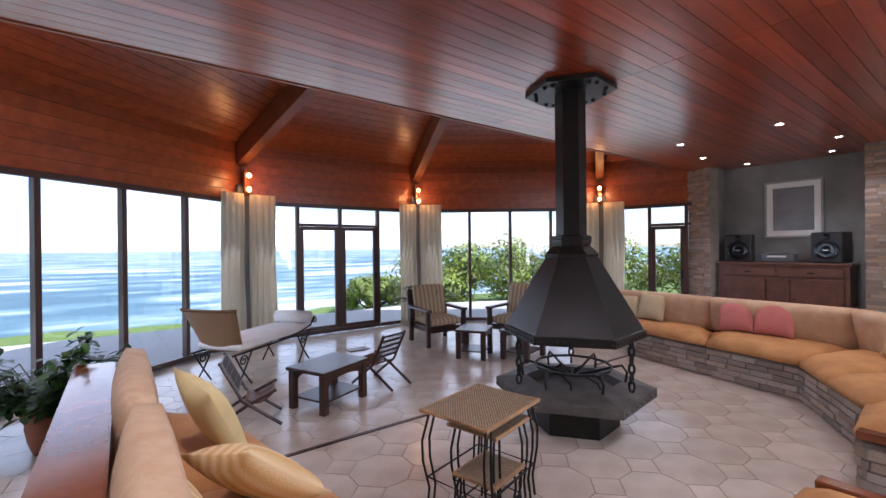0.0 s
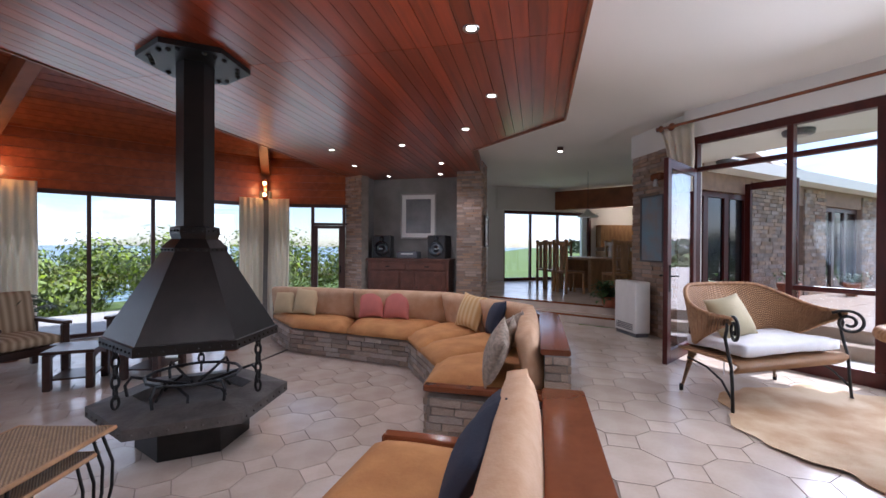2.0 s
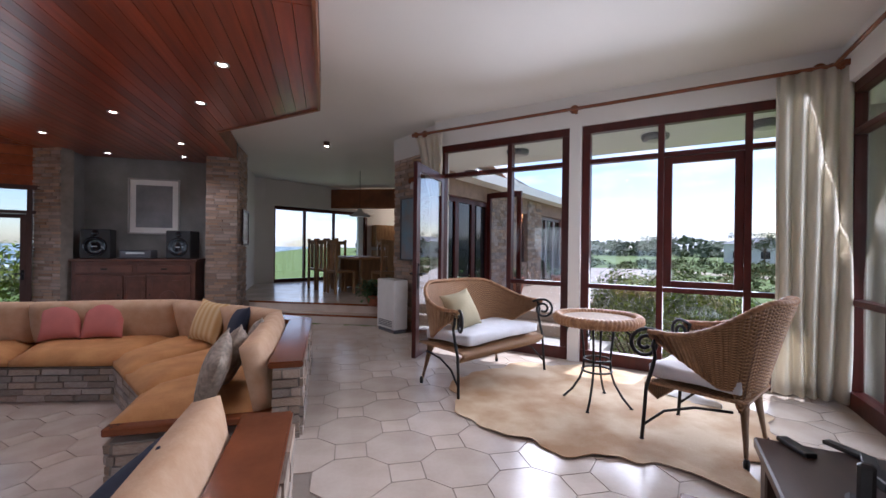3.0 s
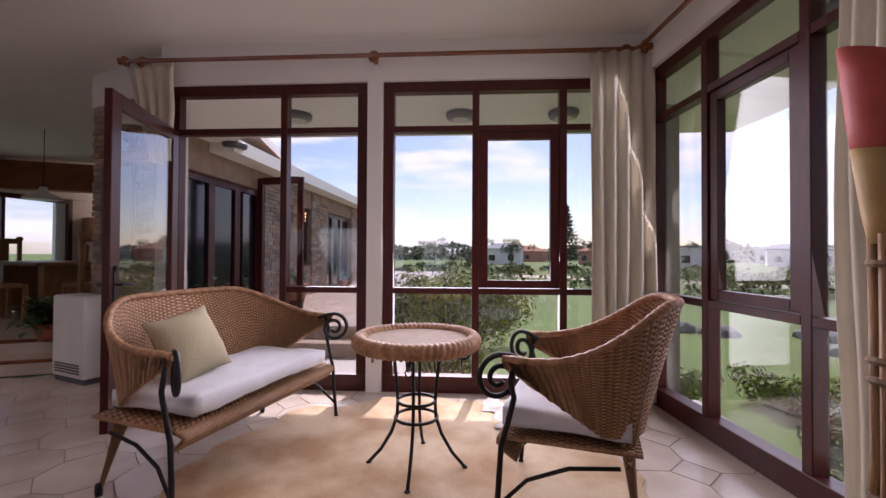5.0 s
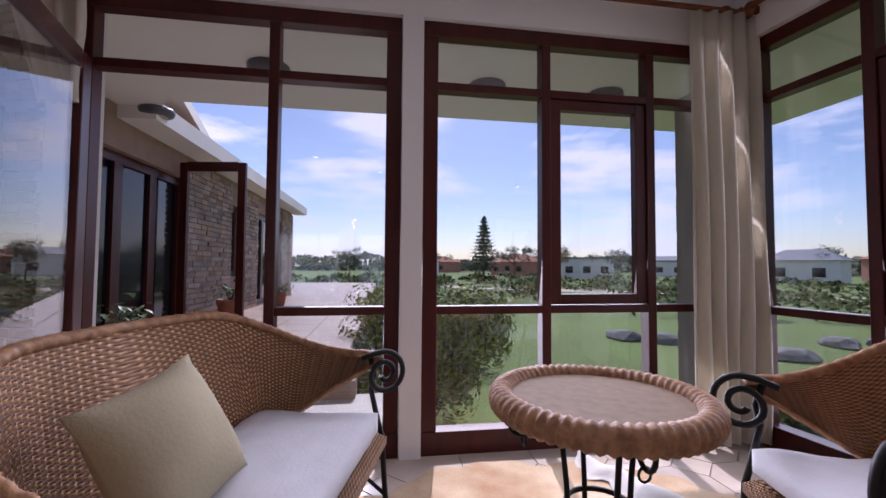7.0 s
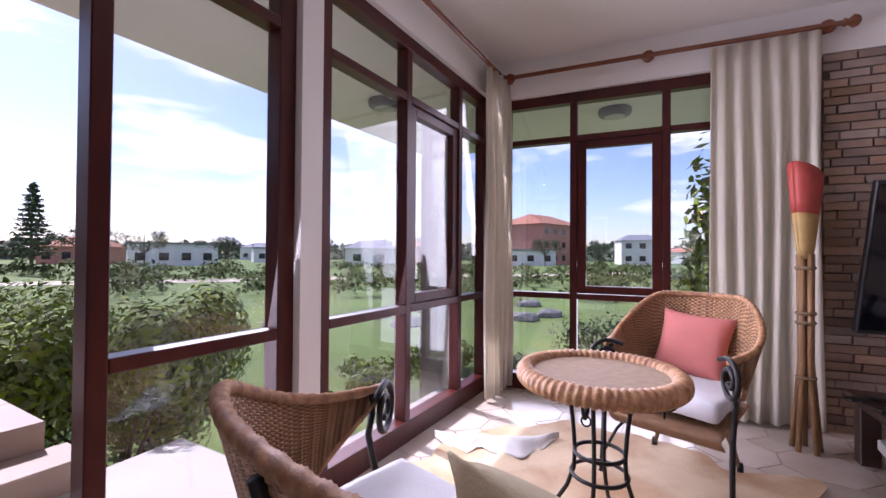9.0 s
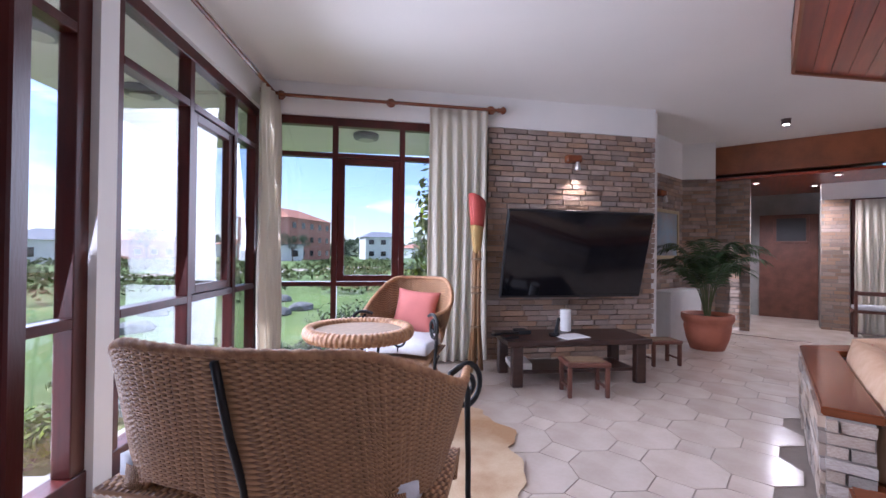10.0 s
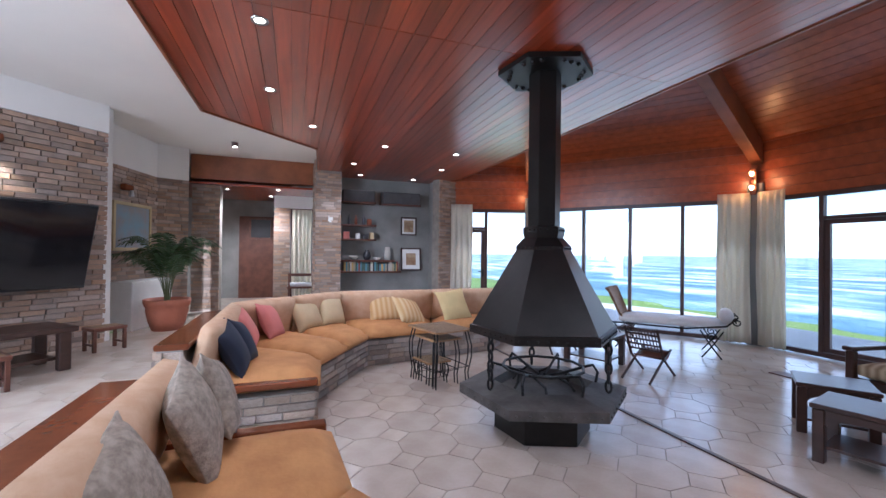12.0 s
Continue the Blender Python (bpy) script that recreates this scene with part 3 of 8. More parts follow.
def cushion(bm, sx_, sy_, sz_, m, puff=0.35, n=10, seed=0):
    """A soft rounded block: a lattice box pushed out in the middle and pinched at the rim."""
    rnd = random.Random(seed)
    top, bot = [], []
    ph = rnd.random() * 6
    for i in range(n + 1):
        rt, rb = [], []
        for j in range(n + 1):
            u, v = i / n * 2 - 1, j / n * 2 - 1
            e = (1 - abs(u) ** 4) * (1 - abs(v) ** 4)
            h = sz_ / 2 * (0.52 + 0.48 * e ** 0.5) * (1 + puff * 0.25 * math.sin(3 * u + ph) * math.sin(2.6 * v + ph))
            px, py = u * sx_ / 2 * (1 - 0.03 * v * v), v * sy_ / 2 * (1 - 0.03 * u * u)
            rt.append(bm.verts.new(m @ Vector((px, py, h))))
            rb.append(bm.verts.new(m @ Vector((px, py, -h))))
        top.append(rt), bot.append(rb)
    for i in range(n):
        for j in range(n):
            bm.faces.new((top[i][j], top[i + 1][j], top[i + 1][j + 1], top[i][j + 1]))
            bm.faces.new((bot[i][j], bot[i][j + 1], bot[i + 1][j + 1], bot[i + 1][j]))
    for k in range(n):
        bm.faces.new((top[k][0], bot[k][0], bot[k + 1][0], top[k + 1][0]))
        bm.faces.new((top[k + 1][n], bot[k + 1][n], bot[k][n], top[k][n]))
        bm.faces.new((top[0][k + 1], bot[0][k + 1], bot[0][k], top[0][k]))
        bm.faces.new((top[n][k], bot[n][k], bot[n][k + 1], top[n][k + 1]))


def pillow(name, x, y, z, size, lean, yaw, material, label, thick=0.16, roll=0.0, seed=0):
    """A square scatter cushion with four pinched corners, leaning back."""
    bm = bmesh.new()
    n = 12
    rnd = random.Random(seed)
    ph = rnd.random() * 6
    sides = []
    for sgn in (1, -1):
        g = []
        for i in range(n + 1):
            r = []
            for j in range(n + 1):
                u, v = i / n * 2 - 1, j / n * 2 - 1
                h = thick / 2 * max(0.0, (1 - u * u) * (1 - v * v)) ** 0.42 * (1 + 0.10 * math.sin(3 * u + ph) * math.cos(2 * v - ph))
                k = 1 - 0.09 * (1 - u * u) * abs(v) ** 3 - 0.09 * (1 - v * v) * abs(u) ** 3
                r.append(bm.verts.new((u * size / 2 * k, sgn * (h + 0.004), v * size / 2 * k)))
            g.append(r)
        sides.append(g)
    for g, flip in zip(sides, (False, True)):
        for i in range(n):
            for j in range(n):
                f = (g[i][j], g[i + 1][j], g[i + 1][j + 1], g[i][j + 1])
                bm.faces.new(f[::-1] if flip else f)
    a, b = sides
    rim = [(i, 0) for i in range(n)] + [(n, j) for j in range(n)] + [(i, n) for i in range(n, 0, -1)] + [(0, j) for j in range(n, 0, -1)]
    for (i, j), (k, l_) in zip(rim, rim[1:] + rim[:1]):
        bm.faces.new((a[i][j], a[k][l_], b[k][l_], b[i][j]))
    return single(name, bm, material, label, "cushion", matrix=pose(x, y, z + size * 0.47 * math.cos(radians(lean)), 0, 0, yaw) @ pose(0, 0, 0, lean, roll, 0), smooth=True, group="scatter cushions")


FRONT = [(0.47, -1.70), (1.22, -1.66), (2.32, -0.98), (2.68, 0.95)]
BACK = [(0.44, -2.63), (2.12, -2.63), (3.28, -1.32), (3.34, 1.72)]
LOUT = [(0.44, -2.80), (2.20, -2.80), (3.45, -1.38), (3.52, 1.76)]
SEATZ, LEDGEZ = 0.36, 0.775
sofa_base = {}
for s, side in ((1, "east"), (-1, "west")):
    F, B, O = ([(s * x, y) for x, y in pts] for pts in (FRONT, BACK, LOUT))
    sofa = thing("built_in_sofa", pose(0, 0, 0), "curved built-in sofa of flat grey bricks with peach cushions", "sofa")
    bm = bmesh.new()
    for i in range(3):
        slab(bm, [F[i], F[i + 1], B[i + 1], B[i]], PIT, SEATZ - 0.03)
    base = part("base", bm, M_MORTAR, sofa, "mortar core of the brick base")
    sofa_base[s] = base
    bm = bmesh.new()
    for i in range(3):
        slab(bm, [B[i], B[i + 1], O[i + 1], O[i]], PIT, LEDGEZ - 0.045)
    part("back_wall", bm, M_MORTAR, sofa, "low brick wall behind the sofa")
    for i in range(3):
        p, q, po, qo = Vector((*B[i], 0)), Vector((*B[i + 1], 0)), Vector((*O[i], 0)), Vector((*O[i + 1], 0))
        bm = bmesh.new()
        u = [p + (p - po) * 0.2, q + (q - qo) * 0.2, qo + (qo - q) * 0.12, po + (po - p) * 0.12]
        slab(bm, [(v.x, v.y) for v in u], LEDGEZ - 0.045, LEDGEZ)
        bmesh.ops.bevel(bm, geom=[e for e in bm.edges], offset=0.008, segments=2, affect="EDGES")
        part("ledge", bm, M_LEDGE, sofa, "polished red-brown wooden ledge")
    # wooden trim on the open end
    bm = bmesh.new()
    box(bm, s * 0.455, -2.17, 0.415, 0.09, 0.98, 0.05, bevel=0.008)
    part("end_trim", bm, M_LEDGE, sofa, "polished wooden trim on the open end")
    # seat cushions
    cuts = {0: (1,), 1: (2,), 2: (2,)}
    k = 0
    for i in range(3):
        n = cuts[i][0]
        for j in range(n):
            t0, t1 = j / n + (0.004 if j else 0), (j + 1) / n - 0.004
            f0, f1 = Vector(F[i]).lerp(Vector(F[i + 1]), t0), Vector(F[i]).lerp(Vector(F[i + 1]), t1)
            b0, b1 = Vector(B[i]).lerp(Vector(B[i + 1]), t0), Vector(B[i]).lerp(Vector(B[i + 1]), t1)
            f0, f1 = f0 + (f0 - b0) * 0.05, f1 + (f1 - b1) * 0.05
            if i == 0 and j == 0:
                f0.x += s * 0.065
                b0.x += s * 0.065
            bm = bmesh.new()
            N = 9
            grid = []
            for a in range(N + 1):
                row = []
                for c in range(N + 1):
                    uu, vv = a / N, c / N
                    p = f0.lerp(f1, uu).lerp(b0.lerp(b1, uu), vv)
                    e = (1 - abs(2 * uu - 1) ** 5) * (1 - abs(2 * vv - 1) ** 5)
                    z = SEATZ + 0.045 + 0.085 * e ** 0.45 + 0.006 * math.sin(7 * uu + k) * math.sin(5 * vv + 2 * k)
                    row.append((bm.verts.new((p.x, p.y, z)), bm.verts.new((p.x, p.y, SEATZ - 0.028 + 0.02 * (1 - e)))))
                grid.append(row)
            for a in range(N):
                for c in range(N):
                    q4 = (grid[a][c], grid[a + 1][c], grid[a + 1][c + 1], grid[a][c + 1])
                    bm.faces.new([v[0] for v in q4])
                    bm.faces.new([v[1] for v in q4][::-1])
            for a in range(N):
                for g0, g1 in ((grid[a][0], grid[a + 1][0]), (grid[a + 1][N], grid[a][N]), (grid[0][a + 1], grid[0][a]), (grid[N][a], grid[N][a + 1])):
                    bm.faces.new((g0[0], g0[1], g1[1], g1[0]))
            part("seat_cushion", bm, M_SEAT, sofa, smooth=True)
            # back cushion along the wall
            d = b1 - b0
            inn = ((f0 + f1) / 2 - (b0 + b1) / 2).normalized()
            mid = (b0 + b1) / 2 + inn * 0.13
            bm = bmesh.new()
            m = pose(mid.x, mid.y, 0.66, 0, 0, math.degrees(math.atan2(d.y, d.x))) @ pose(0, 0, 0, 78 if s > 0 else 102, 0, 0)
            cushion(bm, d.length * 0.97, 0.46, 0.20, m, seed=k)
            part("back_cushion", bm, M_BACK, sofa, smooth=True)
            k += 1

# ---- suspended fireplace ----
FP = (0.03, 0.12)
fire = thing("fireplace", pose(FP[0], FP[1], 0, 0, 0, 8), "black steel suspended hexagonal fireplace with hood, flue and raised hearth", "fireplace")


def hexpts(r, off=0.0, n=6):
    return [(r * math.cos(2 * math.pi * (i + off) / n), r * math.sin(2 * math.pi * (i + off) / n)) for i in range(n)]


def hexloft(bm, prof, off=0.0, n=6):
    rings = [[bm.verts.new((x, y, z)) for x, y in hexpts(r, off, n)] for r, z in prof]
    for A, B in zip(rings, rings[1:]):
        for j in range(n):
            bm.faces.new((A[j], A[(j + 1) % n], B[(j + 1) % n], B[j]))
    bm.faces.new(rings[0][::-1])
    bm.faces.new(rings[-1])


def rivets(bm, pts, r=0.011, up=(0, 0, 1)):
    for p in pts:
        made = bmesh.ops.create_icosphere(bm, subdivisions=1, radius=r)
        bmesh.ops.translate(bm, verts=made["verts"], vec=p)


def hexring(r, z, k, off=0.0, n=6):
    c = hexpts(r, off, n)
    out = []
    for (x1, y1), (x2, y2) in zip(c, c[1:] + c[:1]):
        out += [(x1 + (x2 - x1) * (i + 0.5) / k, y1 + (y2 - y1) * (i + 0.5) / k, z) for i in range(k)]
    return out

bm = bmesh.new()
hexloft(bm, [(0.40, 0.0), (0.40, 0.24)])
part("plinth", bm, M_BLACKMETAL, fire)
M_HEARTH = mat("sooty_hearth_metal", (0.05, 0.045, 0.042), 0.65, metal=0.4, vary=0.3, scale=6, fine=40, bump=0.3, color2=(0.13, 0.12, 0.11))
bm = bmesh.new()
hexloft(bm, [(0.52, 0.23), (0.70, 0.285), (0.70, 0.36), (0.66, 0.365), (0.42, 0.40), (0.38, 0.34), (0.0001, 0.34)])
rivets(bm, hexring(0.702, 0.32, 7))
part("hearth", bm, M_HEARTH, fire, "sooty black hearth tray")
bm = bmesh.new()
hexloft(bm, [(0.615, 0.80), (0.62, 0.80), (0.62, 0.865), (0.60, 0.87), (0.23, 1.50), (0.235, 1.53), (0.17, 1.60), (0.168, 1.53), (0.20, 1.48), (0.56, 0.87)])
part("hood", bm, M_BLACKMETAL, fire, "riveted black steel hood")
bm = bmesh.new()
rivets(bm, hexring(0.622, 0.832, 9), 0.010)
rivets(bm, hexring(0.237, 1.515, 4), 0.010)
rivets(bm, hexring(0.178, 1.665, 3), 0.010)
part("rivet_band", bm, M_IRON, fire, kind="stuff")
bm = bmesh.new()
hexloft(bm, [(0.155, 1.58), (0.175, 1.64), (0.175, 1.69), (0.15, 1.70)])
part("collar", bm, M_BLACKMETAL, fire)
bm = bmesh.new()
hexloft(bm, [(0.135, 1.66), (0.135, CEIL)])
part("flue", bm, M_BLACKMETAL, fire, "black steel flue pipe")
bm = bmesh.new()
hexloft(bm, [(0.40, CEIL - 0.045), (0.40, CEIL - 0.004)])
rivets(bm, [(x, y, CEIL - 0.047) for x, y, z in hexring(0.345, 0, 2)], 0.022)
rivets(bm, [(x, y, CEIL - 0.047) for x, y in hexpts(0.30)], 0.022)
part("ceiling_plate", bm, M_BLACKMETAL, fire, "bolted steel ceiling plate")
for i in range(3):
    a = radians(120 * i + 30)
    bm = bmesh.new()
    c, s_ = math.cos(a), math.sin(a)
    for k in range(6):
        zc = 0.44 + k * 0.072
        pts = []
        for j in range(12):
            t = 2 * math.pi * j / 12
            if k % 2:
                pts.append((0.53 * c - 0.022 * s_ * math.cos(t), 0.53 * s_ + 0.022 * c * math.cos(t), zc + 0.045 * math.sin(t)))
            else:
                pts.append((0.53 * c + 0.022 * c * math.cos(t), 0.53 * s_ + 0.022 * s_ * math.cos(t), zc + 0.045 * math.sin(t)))
        tube(bm, pts, 0.010, 6, closed=True)
    part("chain", bm, M_IRON, fire, "heavy iron chain")
bm = bmesh.new()
ringp = [(0.34 * math.cos(t * math.pi / 6), 0.34 * math.sin(t * math.pi / 6), 0.52) for t in range(12)]
tube(bm, ringp, 0.012, 6, closed=True)
for i in range(6):
    a = i * math.pi / 3
    c, s_ = math.cos(a), math.sin(a)
    tube(bm, [(0.34 * c, 0.34 * s_, 0.52), (0.42 * c, 0.42 * s_, 0.54), (0.46 * c, 0.46 * s_, 0.48), (0.44 * c, 0.44 * s_, 0.37)], 0.012, 6)
    tube(bm, [(0.34 * c, 0.34 * s_, 0.52), (0.18 * c, 0.18 * s_, 0.47), (0.05 * c, 0.05 * s_, 0.44)], 0.012, 6)
    tube(bm, [(0.20 * c, 0.20 * s_, 0.47), (0.22 * c - 0.1 * s_, 0.22 * s_ + 0.1 * c, 0.41), (0.25 * c - 0.12 * s_, 0.25 * s_ + 0.12 * c, 0.36)], 0.011, 6)
part("fire_grate", bm, M_IRON, fire, "forged iron fire grate")

# ---- outside ----
bm = bmesh.new()
N = 40
R = 900.0
M_SEA = bpy.data.materials.new("sea")
M_SEA.use_nodes = True
n, l = M_SEA.node_tree.nodes, M_SEA.node_tree.links
b = n["Principled BSDF"]
b.inputs["Roughness"].default_value = 0.45
b.inputs["Specular IOR Level"].default_value = 0.12
t = n.new("ShaderNodeTexCoord")
mpn = n.new("ShaderNodeMapping")
mpn.inputs["Scale"].default_value = (0.03, 0.085, 1)
l.new(t.outputs["Object"], mpn.inputs["Vector"])
no = n.new("ShaderNodeTexNoise")
no.inputs["Scale"].default_value, no.inputs["Detail"].default_value, no.inputs["Roughness"].default_value = 1.0, 8, 0.62
l.new(mpn.outputs["Vector"], no.inputs["Vector"])
cr = n.new("ShaderNodeValToRGB")
cr.color_ramp.elements[0].position, cr.color_ramp.elements[1].position = 0.43, 0.60
cr.color_ramp.elements[0].color, cr.color_ramp.elements[1].color = (0.05, 0.115, 0.155, 1), (0.52, 0.55, 0.57, 1)
midc = cr.color_ramp.elements.new(0.51)
midc.color = (0.12, 0.21, 0.25, 1)
l.new(no.outputs["Fac"], cr.inputs["Fac"])
l.new(cr.outputs["Color"], b.inputs["Base Color"])
slab(bm, [(-3000, 8), (3000, 8), (3000, 4000), (-3000, 4000)], -6.0, -4.2)
single("water_sea", bm, M_SEA, "blue sea with white breaking waves", "sea", kind="structure")
bm = bmesh.new()
shore = [(900, 14)] + [(x, 12.5 + 0.35 * math.sin(x * 0.9) + 0.22 * math.sin(x * 2.3 + 1) + 0.1 * math.sin(x * 6.1)) for x in [36 - 0.6 * i for i in range(121)]] + [(-900, 14)]
slab(bm, [(-900, -900), (900, -900)] + shore, -5.5, -0.55)
single("ground", bm, M_GRASS, "green lawn round the house", "ground", kind="structure")
bm = bmesh.new()
slab(bm, [(-7.5, 1.3), (7.5, 1.3), (7.4, 6.4), (3.7, 8.2), (-5.5, 8.2), (-9.5, 6.6)], -0.5, -0.05)
M_PAVE = mat("pale_paving", (0.48, 0.45, 0.41), 0.6, vary=0.08, scale=1.5, fine=30, bump=0.1)
single("pavement_sea", bm, M_PAVE, "pale stone terrace facing the sea", "terrace", kind="structure")

# covered terrace beside the garden room
bm = bmesh.new()
TERRACE = [on_a(2.8, -1.46), on_a(4.9, -1.46), (5.05, -5.2), (13.9, -12.9), (18.0, -16.0), (14.3, -19.2)]
slab(bm, TERRACE, -0.5, DIN - 0.008)
single("pavement_terrace", bm, M_STEPTILE, "raised terrace of wet terracotta-coloured tiles", "terrace", kind="structure")
bm = bmesh.new()
slab(bm, [on_a(2.15, -0.1), on_a(4.6, -0.1), on_a(4.9, -1.13), on_a(2.15, -1.3)], -0.5, OUT - 0.01)
single("pavement_landing", bm, M_PAVE, "pale paved landing outside the terrace door", "paving", kind="structure")
bm = bmesh.new()
a, c = on_a(2.7, -1.14), on_a(4.9, -1.14)
box(bm, dist(a, c) / 2, -0.155, (OUT + 0.145 - 0.4) / 2, dist(a, c), 0.31, OUT + 0.145 + 0.4, m=along(a, c), bevel=0.008)
single("terrace_step", bm, M_STEPTILE, "terracotta-coloured tiled step up to the terrace", "step", kind="structure")
bm = bmesh.new()
slab(bm, [on_a(-0.8, -0.1), on_a(2.13, -0.1), on_a(2.13, -0.75), on_a(-0.8, -0.75)], -0.5, 0.0)
slab(bm, [on_b(0.0, -0.1), on_b(4.6, -0.1), on_b(4.6, -0.7), on_b(0.0, -0.7)], -0.5, -0.04)
single("pavement_border", bm, M_PAVE, "pale paving strip along the windows", "paving", kind="structure")
# overhanging soffit
bm = bmesh.new()
slab(bm, [on_a(0, -0.09), on_a(4.6, -0.09), (5.6, -4.9), (6.2, -6.2), (5.0, -5.62), on_a(4.55, -1.75), on_a(-1.75, -1.75), on_b(4.9, -1.55), on_b(4.7, -0.1)], 2.99, 3.1)
single("ceiling_soffit", bm, M_CEILWHITE, "cream plaster soffit of the overhanging eaves", "soffit", kind="structure")
bm = bmesh.new()
outer = [p for p in POSTS]
far = [(x * 1.22, y * 1.22 + 0.1) for x, y in POSTS]
for (a, b_, c, d) in zip(outer, outer[1:], far[1:], far):
    slab(bm, [(a[0] * 1.03, a[1] * 1.03), (b_[0] * 1.03, b_[1] * 1.03), c, d], 2.62, 2.72)
single("ceiling_soffit_sea", bm, M_CEILWHITE, "white soffit over the sea terrace", "soffit", kind="structure")
# outer corner piers beyond the windows
pier_a = wall("wall_pier_corner", on_a(-0.62, -0.95), on_a(-0.25, -0.95), -0.5, 2.99, 0.22, M_MORTAR, "brick pier carrying the eaves")
# unseen outer shell and roof, added so that light enters through the openings only
bm = bmesh.new()
slab(bm, [(-9, -6.0), on_b(5.2, -1.2), on_a(-1.75, -1.75), on_a(4.4, -1.75), (5.6, -5.6), (10.2, -9.6), (13, -6.6), (10.0, -0.9), (6.2, 1.2), (-6.2, 1.2), (-9, -0.9)], 3.46, 3.6)
single("roof", bm, M_CEMENT, "unseen flat slab over the house, keeping light out", "roof", kind="structure")
for i, (p, q) in enumerate((((6.15, 1.2), (6.15, -1.3)), ((-6.15, -1.3), (-6.15, 1.2)))):
    wall("wall_outer_%d" % (i + 1), p, q, -0.3, 3.46, 0.12, M_CEMENT, "unseen outer wall behind the niche, keeping light out")

# ---- lamps that the place has ----
M_BULB = emit("lamp_glow", (1.0, 0.86, 0.66), 14.0)
M_BULBW = emit("sconce_glow", (1.0, 0.42, 0.12), 9.0)
DOWN = [(0.0, -2.12), (1.29, -2.12), (2.38, -1.68), (3.02, -0.63), (3.08, 0.52), (4.35, 0.73), (4.42, -0.9), (5.55, 0.5), (5.48, -0.63)]
spot_data = bpy.data.lights.new("downlight", "SPOT")
spot_data.energy, spot_data.spot_size, spot_data.spot_blend, spot_data.shadow_soft_size, spot_data.color = 21.0, radians(140), 0.6, 0.05, (1.0, 0.93, 0.84)
first = None
for x, y in DOWN:
    for s in (1, -1):
        if first is None:
            first = thing("downlight", pose(s * x, y, CEIL), "round recessed ceiling downlight with a pale metal ring", "lamp", group="recessed downlights")
            bm = bmesh.new()
            lathe(bm, [(0.035, -0.004), (0.055, -0.012), (0.058, -0.003), (0.058, 0.0)], 20)
            part("ring", bm, M_CHROME, first, "pale metal ring", smooth=True)
            bm = bmesh.new()
            lathe(bm, [(0.0005, -0.006), (0.033, -0.0055), (0.033, -0.001)], 20)
            part("bulb", bm, M_BULB, first, "lit bulb")
        elif (s, x) != (-1, 0.0):
            copy_thing(first, pose(s * x, y, CEIL))
        if x in (0.0, 2.38, 3.08, 4.42) and (s, x) != (-1, 0.0):
            sp = new("downlight_beam", spot_data)
            sp.matrix_world = pose(s * x, y, CEIL - 0.03)
# small ceiling spots on the plaster
M_PALEMETAL = mat("pale_enamel", (0.7, 0.7, 0.68), 0.35, vary=0.04, scale=8)
for i, (x, y) in enumerate(((4.78, -2.95), (-4.78, -2.85))):
    t_ = thing("ceiling_spot", pose(x, y, WHITEC), "small dark ceiling spotlight on the plaster ceiling", "lamp", group="ceiling spots")
    bm = bmesh.new()
    lathe(bm, [(0.03, -0.07), (0.05, -0.07), (0.05, -0.01), (0.06, 0.0)], 16)
    part("body", bm, M_DARKFRAME, t_)
    bm = bmesh.new()
    lathe(bm, [(0.001, -0.074), (0.035, -0.072), (0.035, -0.069)], 16)
    part("bulb", bm, M_BULB, t_)
# wall sconces on the posts
pd = bpy.data.lights.new("sconce_bulb", "POINT")
pd.energy, pd.color, pd.shadow_soft_size = 1.6, (1.0, 0.45, 0.14), 0.03
for p in POSTS[1:5]:
    r = math.hypot(*p)
    ang = math.degrees(math.atan2(p[1], p[0])) + 180
    k = 1 - 0.2 / r
    sc_ = thing("wall_sconce", pose(p[0] * k, p[1] * k, 2.69, 0, 0, ang), "lit two-bulb wooden wall sconce on the post", "lamp", group="wall sconces")
    bm = bmesh.new()
    box(bm, -0.03, 0, 0.02, 0.05, 0.09, 0.44, bevel=0.01)
    for z in (0.10, -0.12):
        tube(bm, [(-0.01, 0, z), (0.04, 0, z)], 0.018, 8)
    part("backplate", bm, M_LEDGE, sc_, "red-brown wooden back plate")
    for z in (0.13, -0.10):
        bm = bmesh.new()
        lathe(bm, [(0.012, -0.03), (0.03, -0.01), (0.036, 0.02), (0.02, 0.045), (0.002, 0.05)], 12, m=pose(0.055, 0, z))
        part("bulb", bm, M_BULBW, sc_, "glowing amber bulb", smooth=True)
    pl = new("sconce_light", pd)
    pl.matrix_world = pose(p[0] * (1 - 0.36 / r), p[1] * (1 - 0.36 / r), 2.72)


# added area lamps inside the garden windows, standing in for daylight
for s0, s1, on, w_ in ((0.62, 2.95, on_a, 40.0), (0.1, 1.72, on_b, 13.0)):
    wd = bpy.data.lights.new("window_fill", "AREA")
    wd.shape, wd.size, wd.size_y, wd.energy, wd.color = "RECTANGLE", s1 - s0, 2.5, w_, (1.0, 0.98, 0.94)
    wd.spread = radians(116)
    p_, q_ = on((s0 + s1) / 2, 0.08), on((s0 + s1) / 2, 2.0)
    new("window_fill", wd).matrix_world = look((p_[0], p_[1], OUT + 1.4), (q_[0], q_[1], OUT + 1.02))


